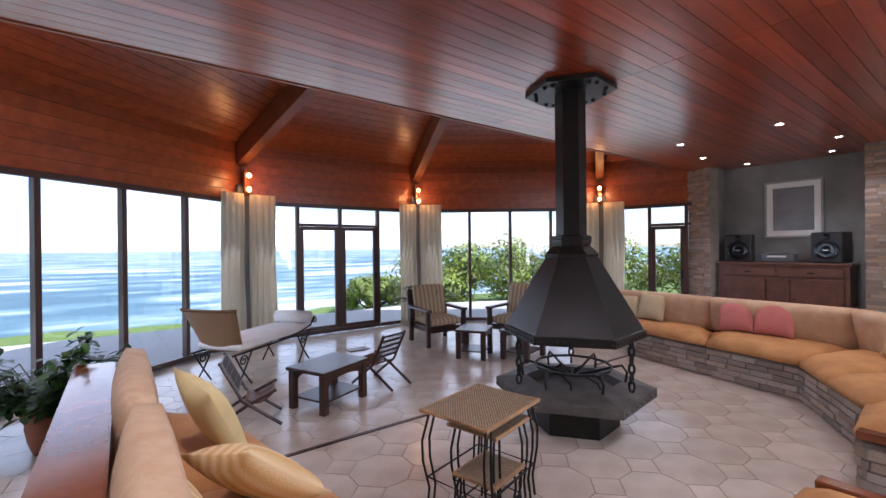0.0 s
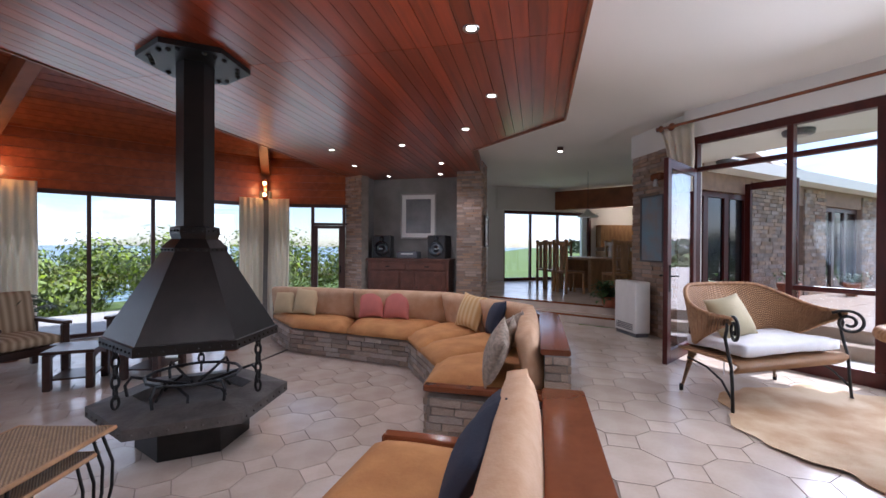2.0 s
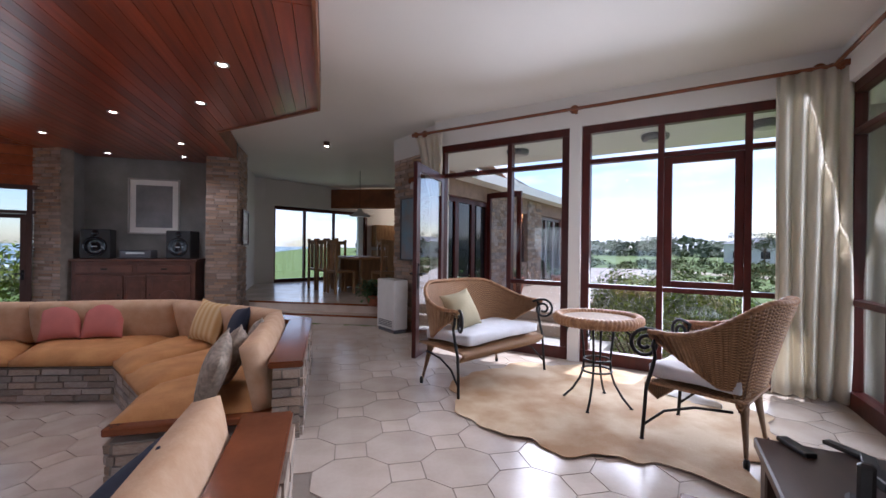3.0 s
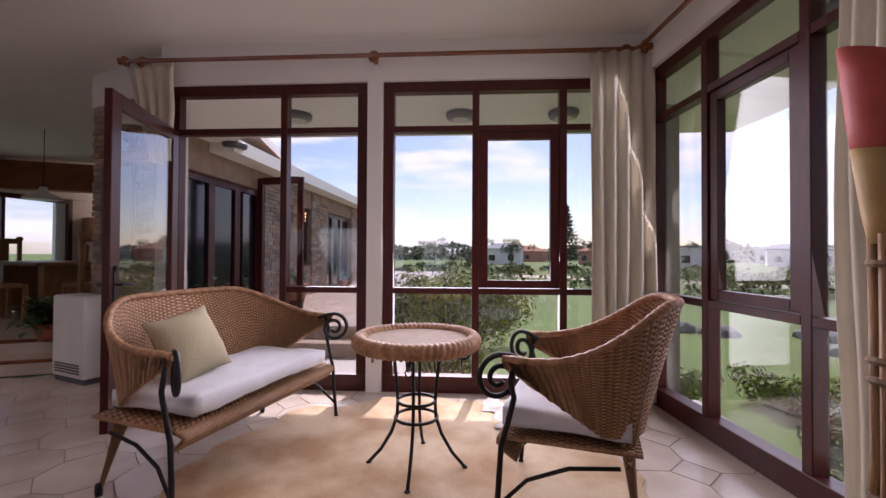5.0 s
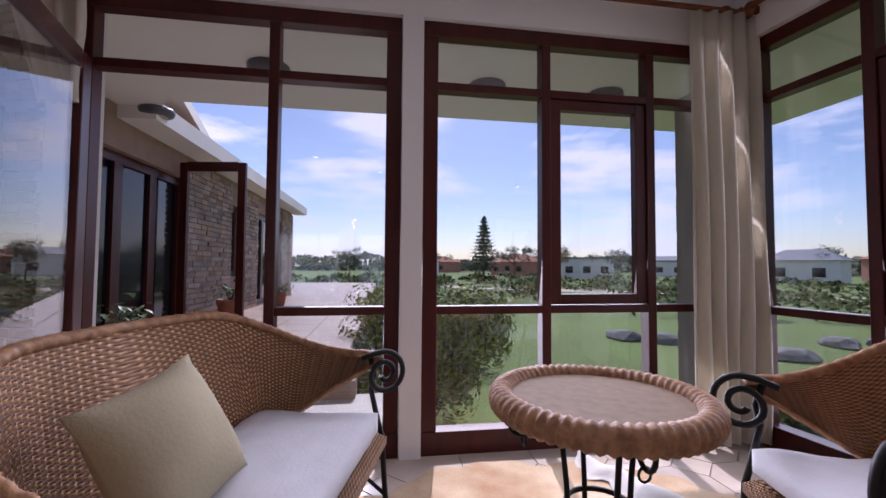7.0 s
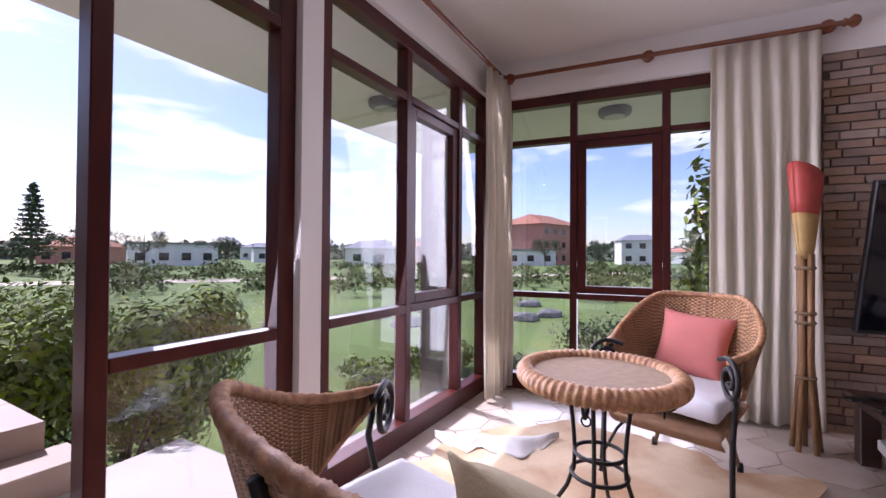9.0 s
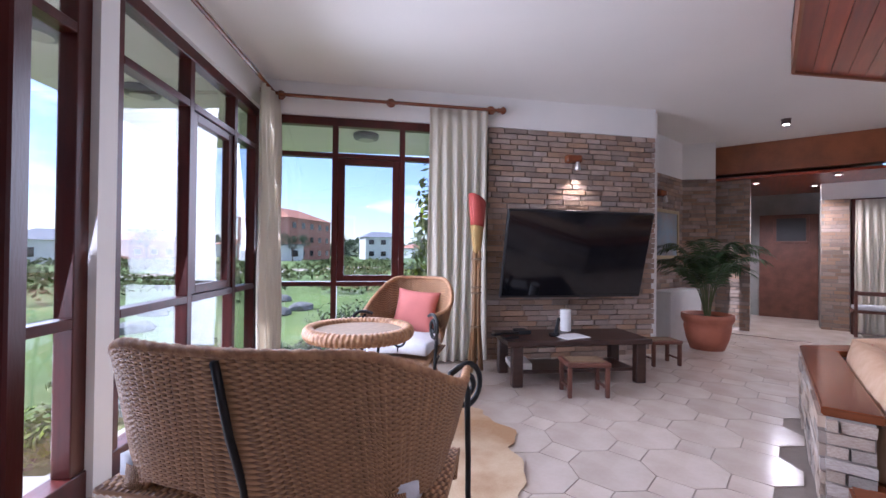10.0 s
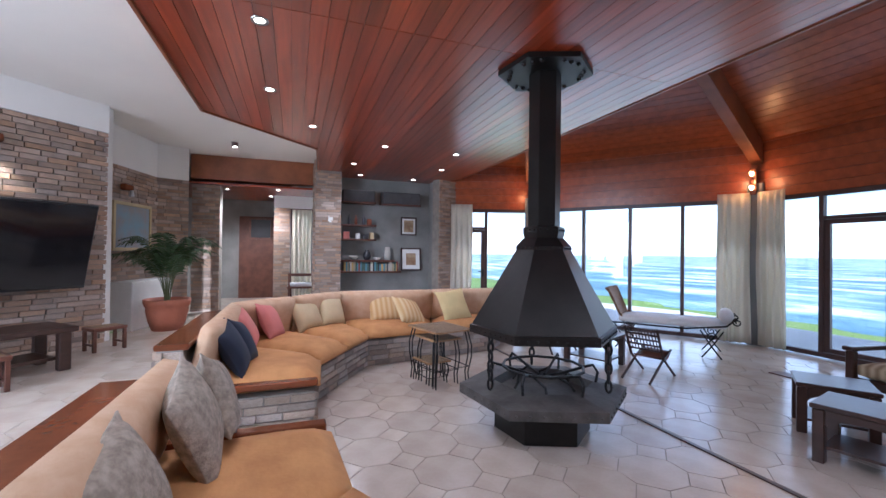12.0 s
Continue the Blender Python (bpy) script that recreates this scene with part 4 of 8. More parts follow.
# ---- curtains ----
def curtain(p, q, z0, z1, folds, label, depth=0.06, seed=0, tie=None):
    """A hanging curtain from p to q in soft folds; tie pulls its lower edge to one side."""
    rnd = random.Random(seed)
    L = dist(p, q)
    bm = bmesh.new()
    NU, NV = folds * 8, 14
    ph = [rnd.uniform(-0.5, 0.5) for _ in range(folds + 1)]
    rows = []
    for j in range(NV + 1):
        v = j / NV
        row = []
        for i in range(NU + 1):
            u = i / NU
            f = u * folds
            amp = depth * (0.35 + 0.65 * min(1, v * 2.5)) * (0.8 + 0.4 * ph[int(f) % len(ph)])
            y_ = amp * math.sin(2 * math.pi * f + 0.6 * ph[int(f) % len(ph)]) + 0.01 * math.sin(9 * v + f)
            x_ = L * u + 0.02 * math.sin(5 * v + 7 * u + seed) * v
            z_ = z1 - (z1 - z0) * v
            if tie:
                x_ = x_ * (1 - tie * v) + 0.02
            row.append(bm.verts.new((x_, y_, z_)))
        rows.append(row)
    for j in range(NV):
        for i in range(NU):
            bm.faces.new((rows[j][i], rows[j][i + 1], rows[j + 1][i + 1], rows[j + 1][i]))
    ob = single("curtain", bm, M_CURTAIN, label, "curtain", matrix=along(p, q), smooth=True, group="curtains")
    sol = ob.modifiers.new("thick", "SOLIDIFY")
    sol.thickness = 0.006
    return ob

lab = "long cream linen curtain hanging in soft folds by the window"
def inset(p, q, a, b, off=0.14):
    """Points a and b metres along p-q, off metres inside."""
    L = dist(p, q)
    u = ((q[0] - p[0]) / L, (q[1] - p[1]) / L)
    return [(p[0] + u[0] * t + u[1] * off, p[1] + u[1] * t - u[0] * off) for t in (a, b)]
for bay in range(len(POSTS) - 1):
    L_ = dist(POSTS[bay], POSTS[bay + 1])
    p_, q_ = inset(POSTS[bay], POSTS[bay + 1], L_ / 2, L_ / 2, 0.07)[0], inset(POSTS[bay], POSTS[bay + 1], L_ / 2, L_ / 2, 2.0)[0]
    # one fill lamp added inside each sea bay in place of skylight
    wd = bpy.data.lights.new("window_fill", "AREA")
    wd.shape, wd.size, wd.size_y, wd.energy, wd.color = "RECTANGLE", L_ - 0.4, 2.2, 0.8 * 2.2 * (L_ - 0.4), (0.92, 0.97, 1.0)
    new("window_fill", wd).matrix_world = look((*p_, 1.2), (*q_, 0.75))
for i, (bay, a, b) in enumerate(((0, 0.08, 0.54), (1, 0.10, 0.56), (1, 3.46, 3.92), (2, 0.1, 0.52), (2, 3.0, 3.40), (3, 0.10, 0.56), (3, 3.46, 3.92), (4, 0.1, 0.52))):
    p_, q_ = inset(POSTS[bay], POSTS[bay + 1], a, b)
    curtain(p_, q_, 0.03, HEAD + 0.09, 4, lab, 0.045, seed=i)
curtain(on_a(0.03, 0.2), on_a(0.53, 0.2), OUT + 0.03, 3.10, 5, lab, 0.05, seed=20)
curtain(on_b(1.80, 0.17), on_b(2.46, 0.17), OUT + 0.03, 3.09, 6, lab, 0.045, seed=21)
curtain(on_a(4.05, 0.16), on_a(4.5, 0.16), 2.25, 3.10, 4, "short gathered end of a cream curtain above the door", 0.04, seed=22, tie=0.55)
# curtain rods
for p_, q_, fin in ((on_a(4.5, 0.2), on_a(0.12, 0.2), True), (on_b(0.12, 0.17), on_b(2.62, 0.17), True)):
    rod = thing("curtain_rod", along(p_, q_, 3.115), "red-brown wooden curtain rod with turned finials", "curtain rod")
    L = dist(p_, q_)
    bm = bmesh.new()
    tube(bm, [(0, 0, 0), (L, 0, 0)], 0.018, 10)
    part("pole", bm, M_LEDGE, rod)
    for x in (0.0, L):
        bm = bmesh.new()
        lathe(bm, [(0.01, -0.05), (0.03, -0.04), (0.02, -0.02), (0.045, 0.01), (0.035, 0.035), (0.012, 0.05)], 14, m=pose(x, 0, 0, 0, 90, 0))
        part("finial", bm, M_LEDGE, rod, smooth=True)
    for x in (L * 0.02 + 0.06, L * 0.5, L - 0.12):
        bm = bmesh.new()
        box(bm, x, 0.1, 0.0, 0.03, 0.2, 0.05, bevel=0.006)
        lathe(bm, [(0.05, 0.19), (0.045, 0.2), (0.02, 0.215)], 14, m=pose(x, 0, 0, 90, 0, 0) @ pose(0, 0, -0.21))
        part("bracket", bm, M_LEDGE, rod)

# ---- open terrace door ----
hinge, tip = on_a(4.12, 0.06), (2.19, -3.94)
leaf = thing("door_1", along(hinge, tip, OUT), "mahogany glazed terrace door standing open into the room", "door", kind="structure")
DL, DH = dist(hinge, tip), 2.27
for x in (0.055, DL - 0.055):
    bar_part("stile", leaf, M_FRAME, (x, 0, DH / 2), (0.11, 0.05, DH))
for z, h in ((0.07, 0.14), (DH - 0.05, 0.10)):
    bar_part("rail", leaf, M_FRAME, (DL / 2, 0, z), (DL - 0.22, 0.048, h))
pane_part(leaf, 0.11, DL - 0.11, 0.14, DH - 0.10)
for sgn in (1, -1):
    bm = bmesh.new()
    box(bm, DL - 0.055, sgn * 0.029, 0.93, 0.045, 0.008, 0.27, bevel=0.003)
    lathe(bm, [(0.022, 0), (0.016, 0.012), (0.004, 0.016)], 12, m=pose(DL - 0.055, sgn * 0.027, 1.075, 90 * -sgn, 0, 0))
    tube(bm, [(DL - 0.055, sgn * 0.03, 0.97), (DL - 0.055, sgn * 0.075, 0.97), (DL - 0.10, sgn * 0.08, 0.972), (DL - 0.17, sgn * 0.08, 0.965)], 0.009, 8)
    part("handle", bm, M_IRON, leaf, "black iron lever handle with long plate")
bm = bmesh.new()
tube(bm, [(DL - 0.055 + 0.015 * math.cos(t), 0.05, 0.82 + 0.02 * math.sin(t)) for t in [i * math.pi / 6 for i in range(12)]], 0.002, 5, closed=True)
for k in (-0.012, 0.0, 0.014):
    box(bm, DL - 0.055 + k, 0.05, 0.77, 0.012, 0.002, 0.07)
part("key", bm, M_CHROME, leaf, "hanging bunch of keys")

# ---- wicker furniture ----
def wicker_mat(name, light, dark, us, vs, rough=0.55):
    m = bpy.data.materials.new(name)
    m.use_nodes = True
    n, l = m.node_tree.nodes, m.node_tree.links
    b = n["Principled BSDF"]
    b.inputs["Roughness"].default_value = rough
    t = n.new("ShaderNodeTexCoord")
    sep = n.new("ShaderNodeSeparateXYZ")
    l.new(t.outputs["UV"], sep.inputs[0])

    def node(op, a, b_=None):
        x = n.new("ShaderNodeMath")
        x.operation = op
        for i, v in enumerate((a, b_)):
            if v is None:
                continue
            if isinstance(v, (int, float)):
                x.inputs[i].default_value = v
            else:
                l.new(v, x.inputs[i])
        return x.outputs[0]
    su = node("SINE", node("MULTIPLY", sep.outputs["X"], us))
    sv = node("SINE", node("MULTIPLY", sep.outputs["Y"], vs))
    h = node("ABSOLUTE", sv)
    over = node("MULTIPLY", su, node("SIGN", sv))
    weave = node("ADD", node("MULTIPLY", h, 0.35), node("MULTIPLY", over, 0.65))
    no_ = n.new("ShaderNodeTexNoise")
    no_.inputs["Scale"].default_value = 25
    l.new(t.outputs["Object"], no_.inputs["Vector"])
    r = n.new("ShaderNodeMapRange")
    r.inputs["From Min"].default_value, r.inputs["From Max"].default_value = -0.35, 0.9
    l.new(weave, r.inputs["Value"])
    mx = n.new("ShaderNodeMix")
    mx.data_type = "RGBA"
    mx.inputs["A"].default_value, mx.inputs["B"].default_value = (*dark, 1), (*light, 1)
    l.new(r.outputs["Result"], mx.inputs["Factor"])
    hs = n.new("ShaderNodeHueSaturation")
    vr = n.new("ShaderNodeMapRange")
    vr.inputs["To Min"].default_value, vr.inputs["To Max"].default_value = 0.65, 1.3
    l.new(no_.outputs["Fac"], vr.inputs["Value"])
    l.new(vr.outputs["Result"], hs.inputs["Value"])
    l.new(mx.outputs["Result"], hs.inputs["Color"])
    l.new(hs.outputs["Color"], b.inputs["Base Color"])
    bp = n.new("ShaderNodeBump")
    bp.inputs["Strength"].default_value, bp.inputs["Distance"].default_value = 0.9, 0.006
    l.new(weave, bp.inputs["Height"])
    l.new(bp.outputs["Normal"], b.inputs["Normal"])
    return m

M_WICK = wicker_mat("woven_rattan", (0.56, 0.32, 0.15), (0.17, 0.08, 0.036), 2 * math.pi * 45, 2 * math.pi * 26)
M_WICKD = wicker_mat("dark_woven_cane", (0.42, 0.29, 0.16), (0.14, 0.09, 0.05), 2 * math.pi * 26, 2 * math.pi * 26, 0.75)
M_BRAID = wicker_mat("braided_rattan_rim", (0.40, 0.21, 0.09), (0.14, 0.065, 0.03), 2 * math.pi * 60, 2 * math.pi * 1.0)
M_LINEN = mat("white_seat_linen", (0.66, 0.67, 0.70), 0.85, vary=0.06, scale=7, fine=90, bump=0.2, spec=0.2)


def sheet(bm, rows, uv=True, closed_u=False):
    """A surface over rows of points, with a UV layer of 0..1 each way."""
    lay = bm.loops.layers.uv.verify()
    vs = [[bm.verts.new(p) for p in r] for r in rows]
    H, W_ = len(vs) - 1, len(vs[0]) - 1
    for j in range(H):
        for i in range(W_):
            f = bm.faces.new((vs[j][i], vs[j][i + 1], vs[j + 1][i + 1], vs[j + 1][i]))
            for lp, (a, b_) in zip(f.loops, ((i, j), (i + 1, j), (i + 1, j + 1), (i, j + 1))):
                lp[lay].uv = (a / W_, b_ / H)


def spiral(c, r0, r1, turns, start, plane, n=28):
    """A scroll round c from radius r0 in to r1; plane gives the two axes."""
    ax, ay = Vector(plane[0]), Vector(plane[1])
    out = []
    for i in range(n + 1):
        t = i / n
        r = r0 + (r1 - r0) * t
        a = start + turns * 2 * math.pi * t
        out.append(Vector(c) + ax * (r * math.cos(a)) + ay * (r * math.sin(a)))
    return out


def braid(bm, pts, r, n=8):
    lay = bm.loops.layers.uv.verify()
    pts = [Vector(p) for p in pts]
    pts = [pts[i].lerp(pts[i + 1], f / 3) for i in range(len(pts) - 1) for f in range(3)] + [pts[-1]]
    rings = []
    for i, p in enumerate(pts):
        a, b_ = pts[max(0, i - 1)], pts[min(len(pts) - 1, i + 1)]
        d = (b_ - a).normalized()
        u = d.cross(Vector((0, 0, 1)))
        u = u.normalized() if u.length > 1e-3 else Vector((1, 0, 0))
        w = d.cross(u)
        tw = i * 0.42
        rings.append([bm.verts.new(p + (u * math.cos(2 * math.pi * j / n + tw) + w * math.sin(2 * math.pi * j / n + tw)) * r * (1 + 0.1 * math.cos(4 * math.pi * j / n))) for j in range(n)])
    for i in range(len(rings) - 1):
        for j in range(n):
            f = bm.faces.new((rings[i][j], rings[i][(j + 1) % n], rings[i + 1][(j + 1) % n], rings[i + 1][j]))
            for lp, (a, b_) in zip(f.loops, ((i, j), (i, j + 1), (i + 1, j + 1), (i + 1, j))):
                lp[lay].uv = (a / len(rings), b_ / n)
    bm.faces.new(rings[0][::-1])
    bm.faces.new(rings[-1])


def wicker_seat(name, matrix, spread, back_h, arm_h, label, cat, seat_h=0.40):
    """A flared barrel-backed wicker seat: x across, y towards its back, feet at z = 0; spread is the gap between the arm scrolls."""
    ob = thing(name, matrix, label, cat)
    hs = spread / 2
    small = spread < 1.0
    stakes = 58 if small else 90

    def smooth(k):
        k = min(1.0, max(0.0, k))
        return k * k * (3 - 2 * k)

    def upper(u):
        a = u * math.pi / 2
        sx_, cy = math.sin(a), max(0.0, math.cos(a))
        x = math.copysign(abs(sx_) ** 0.85, sx_)
        bulge = hs + (0.10 if small else 0.04) * (1 - abs(u) ** 6)
        return x * bulge, -0.35 + 0.71 * cy ** 0.66

    def lower(u):
        a = u * math.pi / 2
        sx_, cy = math.sin(a), max(0.0, math.cos(a))
        x = math.copysign(abs(sx_) ** 0.55, sx_)
        return x * (hs - (0.035 if small else 0.06)), -0.22 + 0.42 * cy ** 0.5

    def top(u):
        return arm_h + (back_h - arm_h) * smooth((1 - abs(u)) / 0.72)

    def foot(u):
        """The lower edge: level behind the seat, rising to the tip of each arm."""
        k = min(1.0, max(0.0, (0.06 - upper(u)[1]) / 0.41)) ** 1.35
        corner = math.exp(-((abs(u) - 0.45) / 0.07) ** 2)
        arch = 0.0 if small else 0.05 * math.exp(-(u / 0.06) ** 2)
        return seat_h + 0.03 - 0.13 * corner - arch + (top(u) - 0.035 - seat_h - 0.03) * k
    NU, NV = stakes * 6, 52
    rows = []
    for j in range(NV + 1):
        v = j / NV
        r = []
        for i in range(NU + 1):
            u = i / NU * 2 - 1
            z0, z1 = foot(u), top(u)
            z = z0 + (z1 - z0) * v
            f = (z - seat_h + 0.03) / (z1 - seat_h + 0.03)
            f = f ** 1.15 if f > 0 else 0.0
            (xa, ya), (xb, yb) = lower(u), upper(u)
            x, y = xa + (xb - xa) * f, ya + (yb - ya) * f
            d = 0.003 * math.sin(math.pi * i / 6 * 2) * (1 if j % 2 else -1) + 0.002 * math.cos(math.pi * i / 3)
            n_ = math.hypot(x, y + 0.3) + 1e-6
            r.append((x + d * x / n_, y + d * (y + 0.3) / n_, z))
        rows.append(r)
    bm = bmesh.new()
    sheet(bm, rows)
    back = part("backrest", bm, M_WICK, ob, "woven rattan back and arms", smooth=True)
    back.modifiers.new("thick", "SOLIDIFY").thickness = 0.014
    bm = bmesh.new()
    braid(bm, [(*upper(k / 60 - 1), top(k / 60 - 1)) for k in range(121)], 0.018)
    part("rim", bm, M_RATTAN, ob, "braided rattan rim", smooth=True)
    bm = bmesh.new()
    tube(bm, [Vector(p) for p in rows[0][::6]], 0.010, 6)
    part("lower_rim", bm, M_RATTAN, ob, "wound rattan lower edge", smooth=True)
    # woven seat pan, its front rolled down and back
    prof = [(0.20, 0.0), (0.0, 0.0), (-0.20, -0.004), (-0.34, -0.008), (-0.385, -0.022), (-0.385, -0.05), (-0.35, -0.085), (-0.30, -0.115)]
    bm = bmesh.new()
    NS = stakes
    sheet(bm, [[((hs - 0.03) * (k / NS * 2 - 1) * (1 - 0.12 * max(0.0, y_)), y_, seat_h - 0.02 + z_ + 0.003 * math.cos(math.pi * k)) for k in range(NS + 1)] for y_, z_ in prof])
    pan = part("seat", bm, M_WICK, ob, "woven rattan seat with a rolled front", smooth=True)
    pan.modifiers.new("thick", "SOLIDIFY").thickness = 0.018
    bm = bmesh.new()
    cushion(bm, spread * 0.86, 0.54, 0.12, pose(0, -0.10, seat_h + 0.05), puff=0.9, n=22, seed=3)
    for v in bm.verts:
        v.co.z += 0.008 * noise.noise(Vector((v.co.x * 9, v.co.y * 5, 1))) + 0.004 * noise.noise(v.co * 22)
    part("seat_cushion", bm, M_LINEN, ob, "creased white linen seat cushion", smooth=True)
    for sx_ in (-1, 1):
        fx = sx_ * (hs + 0.01)
        tip = upper(sx_)
        bm = bmesh.new()
        tube(bm, [(sx_ * (hs - 0.01), tip[1] + 0.05, arm_h - 0.01), (fx, -0.315, arm_h - 0.09), (fx, -0.30, arm_h - 0.16), (fx, -0.325, seat_h + 0.05), (fx, -0.355, seat_h - 0.06), (fx, -0.365, 0.2), (fx * 1.015, -0.378, 0.008)], 0.0125, 8)
        lathe(bm, [(0.02, 0.0), (0.016, 0.014), (0.01, 0.02)], 10, m=pose(fx * 1.015, -0.378, 0))
        part("front_leg", bm, M_IRON, ob, "black iron front leg", smooth=True)
        bm = bmesh.new()
        way = Vector((sx_ * 0.56, -0.83, 0))
        c_ = Vector((sx_ * hs, -0.367, arm_h - 0.085))
        pts = [c_ - way * 0.11 + Vector((0, 0, 0.075)), c_ - way * 0.05 + Vector((0, 0, 0.095))]
        tube(bm, pts + spiral(c_, 0.10, 0.022, -1.65, math.pi / 2, (way, (0, 0, 1)), 36), 0.0125, 8)
        part("arm_scroll", bm, M_IRON, ob, "black iron arm scroll", smooth=True)
        # tapering wicker rear leg under the back corner
        bm = bmesh.new()
        rows_ = []
        for j in range(9):
            v = j / 8
            cx_ = Vector((sx_ * (hs - 0.07 - 0.12 * v), 0.19 - 0.05 * v, 0.012 + (seat_h + 0.05) * v))
            w1, w2 = 0.012 + 0.06 * v * v, 0.012 + 0.03 * v * v
            rows_.append([tuple(cx_ + Vector((w1 * math.cos(t), w2 * math.sin(t), 0))) for t in [2 * math.pi * k / 14 for k in range(15)]])
        sheet(bm, rows_)
        part("rear_leg", bm, M_WICK, ob, "woven rattan rear leg", smooth=True)
        bm = bmesh.new()
        lathe(bm, [(0.016, 0.0), (0.018, 0.03), (0.014, 0.06)], 10, m=pose(sx_ * (hs - 0.07), 0.19, 0))
        part("foot", bm, M_IRON, ob, "iron foot tip", smooth=True)
        bm = bmesh.new()
        tube(bm, [(fx, -0.366, 0.11), (sx_ * (hs - 0.02), -0.25, 0.225), (sx_ * (hs - 0.05), -0.08, 0.29), (sx_ * (hs - 0.07), 0.12, 0.315)], 0.009, 7)
        part("stretcher", bm, M_IRON, ob, smooth=True)
        bm = bmesh.new()
        tube(bm, spiral((sx_ * (hs - 0.2), 0.155, seat_h + 0.055), 0.035, 0.010, 1.4, 0, ((1, 0, 0), (0, 0, 1)), 20), 0.008, 6)
        part("back_scroll", bm, M_IRON, ob, "small iron curl at the back", smooth=True)
    if not small:
        bm = bmesh.new()
        tube(bm, [(0.0, 0.215, seat_h - 0.06), (0.0, 0.235, seat_h + 0.06), (0.0, 0.31, (seat_h + back_h) / 2), (0, 0.378, back_h - 0.02)], 0.013, 7)
        part("back_brace", bm, M_IRON, ob, "black iron back brace", smooth=True)
        for xx in (0.075, -0.06):
            bm = bmesh.new()
            box(bm, xx, 0.20, seat_h - 0.17, 0.016, 0.003, 0.30)
            part("tie", bm, M_LINEN, ob, "hanging white cushion tie")
    return ob

M_RATTAN = mat("wound_rattan", (0.50, 0.28, 0.13), 0.5, vary=0.2, scale=30, fine=120, bump=0.2, color2=(0.22, 0.10, 0.045))
wicker_seat("wicker_loveseat", pose(1.431, -4.43, OUT, 0, 0, -61.5), 1.27, 0.935, 0.735, "two-seat woven rattan loveseat with iron scrolls and white cushion", "sofa", 0.42)
wicker_seat("wicker_armchair", pose(-0.389, -5.468, OUT, 0, 0, 115), 0.60, 0.985, 0.735, "woven rattan armchair with iron scroll arms and white cushion", "chair", 0.42)
M_OLIVE = mat("olive_cushion_cloth", (0.40, 0.35, 0.22), 0.85, vary=0.08, scale=5, fine=90, bump=0.2)
M_CORAL = mat("coral_cushion_cloth", (0.60, 0.20, 0.17), 0.85, vary=0.08, scale=5, fine=90, bump=0.2)
M_NAVY = mat("navy_cushion_cloth", (0.022, 0.03, 0.055), 0.85, vary=0.1, scale=5, fine=90, bump=0.2)
M_CREAM = mat("cream_cushion_cloth", (0.62, 0.50, 0.30), 0.85, vary=0.08, scale=5, fine=90, bump=0.2)
M_YELLOW = mat("straw_cushion_cloth", (0.68, 0.54, 0.26), 0.85, vary=0.08, scale=5, fine=90, bump=0.2)
M_GREYC = mat("grey_zigzag_cloth", (0.42, 0.35, 0.28), 0.9, vary=0.25, scale=30, fine=90, bump=0.4)


def striped(name, c1, c2, freq):
    m = mat(name, c1, 0.85, vary=0.06, scale=5, fine=90, bump=0.2)
    n, l = m.node_tree.nodes, m.node_tree.links
    w = n.new("ShaderNodeTexWave")
    w.inputs["Scale"].default_value, w.inputs["Distortion"].default_value = freq, 0.3
    t = n.new("ShaderNodeTexCoord")
    l.new(t.outputs["Object"], w.inputs["Vector"])
    mx = n.new("ShaderNodeMix")
    mx.data_type = "RGBA"
    mx.inputs["A"].default_value, mx.inputs["B"].default_value = (*c1, 1), (*c2, 1)
    l.new(w.outputs["Fac"], mx.inputs["Factor"])
    l.new(mx.outputs["Result"], n["Principled BSDF"].inputs["Base Color"])
    return m

M_STRIPE = striped("striped_gold_cloth", (0.66, 0.50, 0.28), (0.55, 0.34, 0.13), 4.2)
M_STRIPEB = striped("striped_beige_cloth", (0.55, 0.45, 0.30), (0.30, 0.22, 0.13), 4.0)
pillow("scatter_cushion", 1.30, -4.22, OUT + 0.52, 0.38, 26, 118.6, M_OLIVE, "olive linen scatter cushion on the wicker loveseat", seed=1, roll=8)
pillow("scatter_cushion", -0.56, -5.56, OUT + 0.52, 0.40, 24, 295, M_CORAL, "coral linen scatter cushion on the wicker armchair", seed=2, roll=-5)
# sofa cushions, east
SZ = 0.50
for i, (x, y, yaw, m_, lab_, sz_, rl) in enumerate((
        (1.55, -2.36, 0, M_GREYC, "grey woven scatter cushion on the built-in sofa", 0.42, 12),
        (2.25, -2.08, 20, M_NAVY, "navy scatter cushion on the built-in sofa", 0.44, 6),
        (2.62, -1.72, 48, M_STRIPE, "gold striped scatter cushion on the built-in sofa", 0.46, -4),
        (3.06, -0.55, 88, M_CORAL, "coral scatter cushion on the built-in sofa", 0.42, 0),
        (3.06, -0.15, 92, M_CORAL, "coral scatter cushion on the built-in sofa", 0.40, 4),
        (3.08, 0.95, 90, M_CREAM, "cream scatter cushion on the built-in sofa", 0.42, -3),
        (3.08, 1.32, 90, M_CREAM, "small cream scatter cushion on the built-in sofa", 0.36, 3),
        (0.60, -2.24, 4, M_GREYC, "grey zigzag-patterned scatter cushion on the built-in sofa", 0.44, -18),
        (0.94, -2.28, 6, M_GREYC, "grey zigzag-patterned scatter cushion on the built-in sofa", 0.46, 16))):
    pillow("scatter_cushion", x, y, SZ, sz_, 20, yaw, m_, lab_, seed=i, roll=rl)
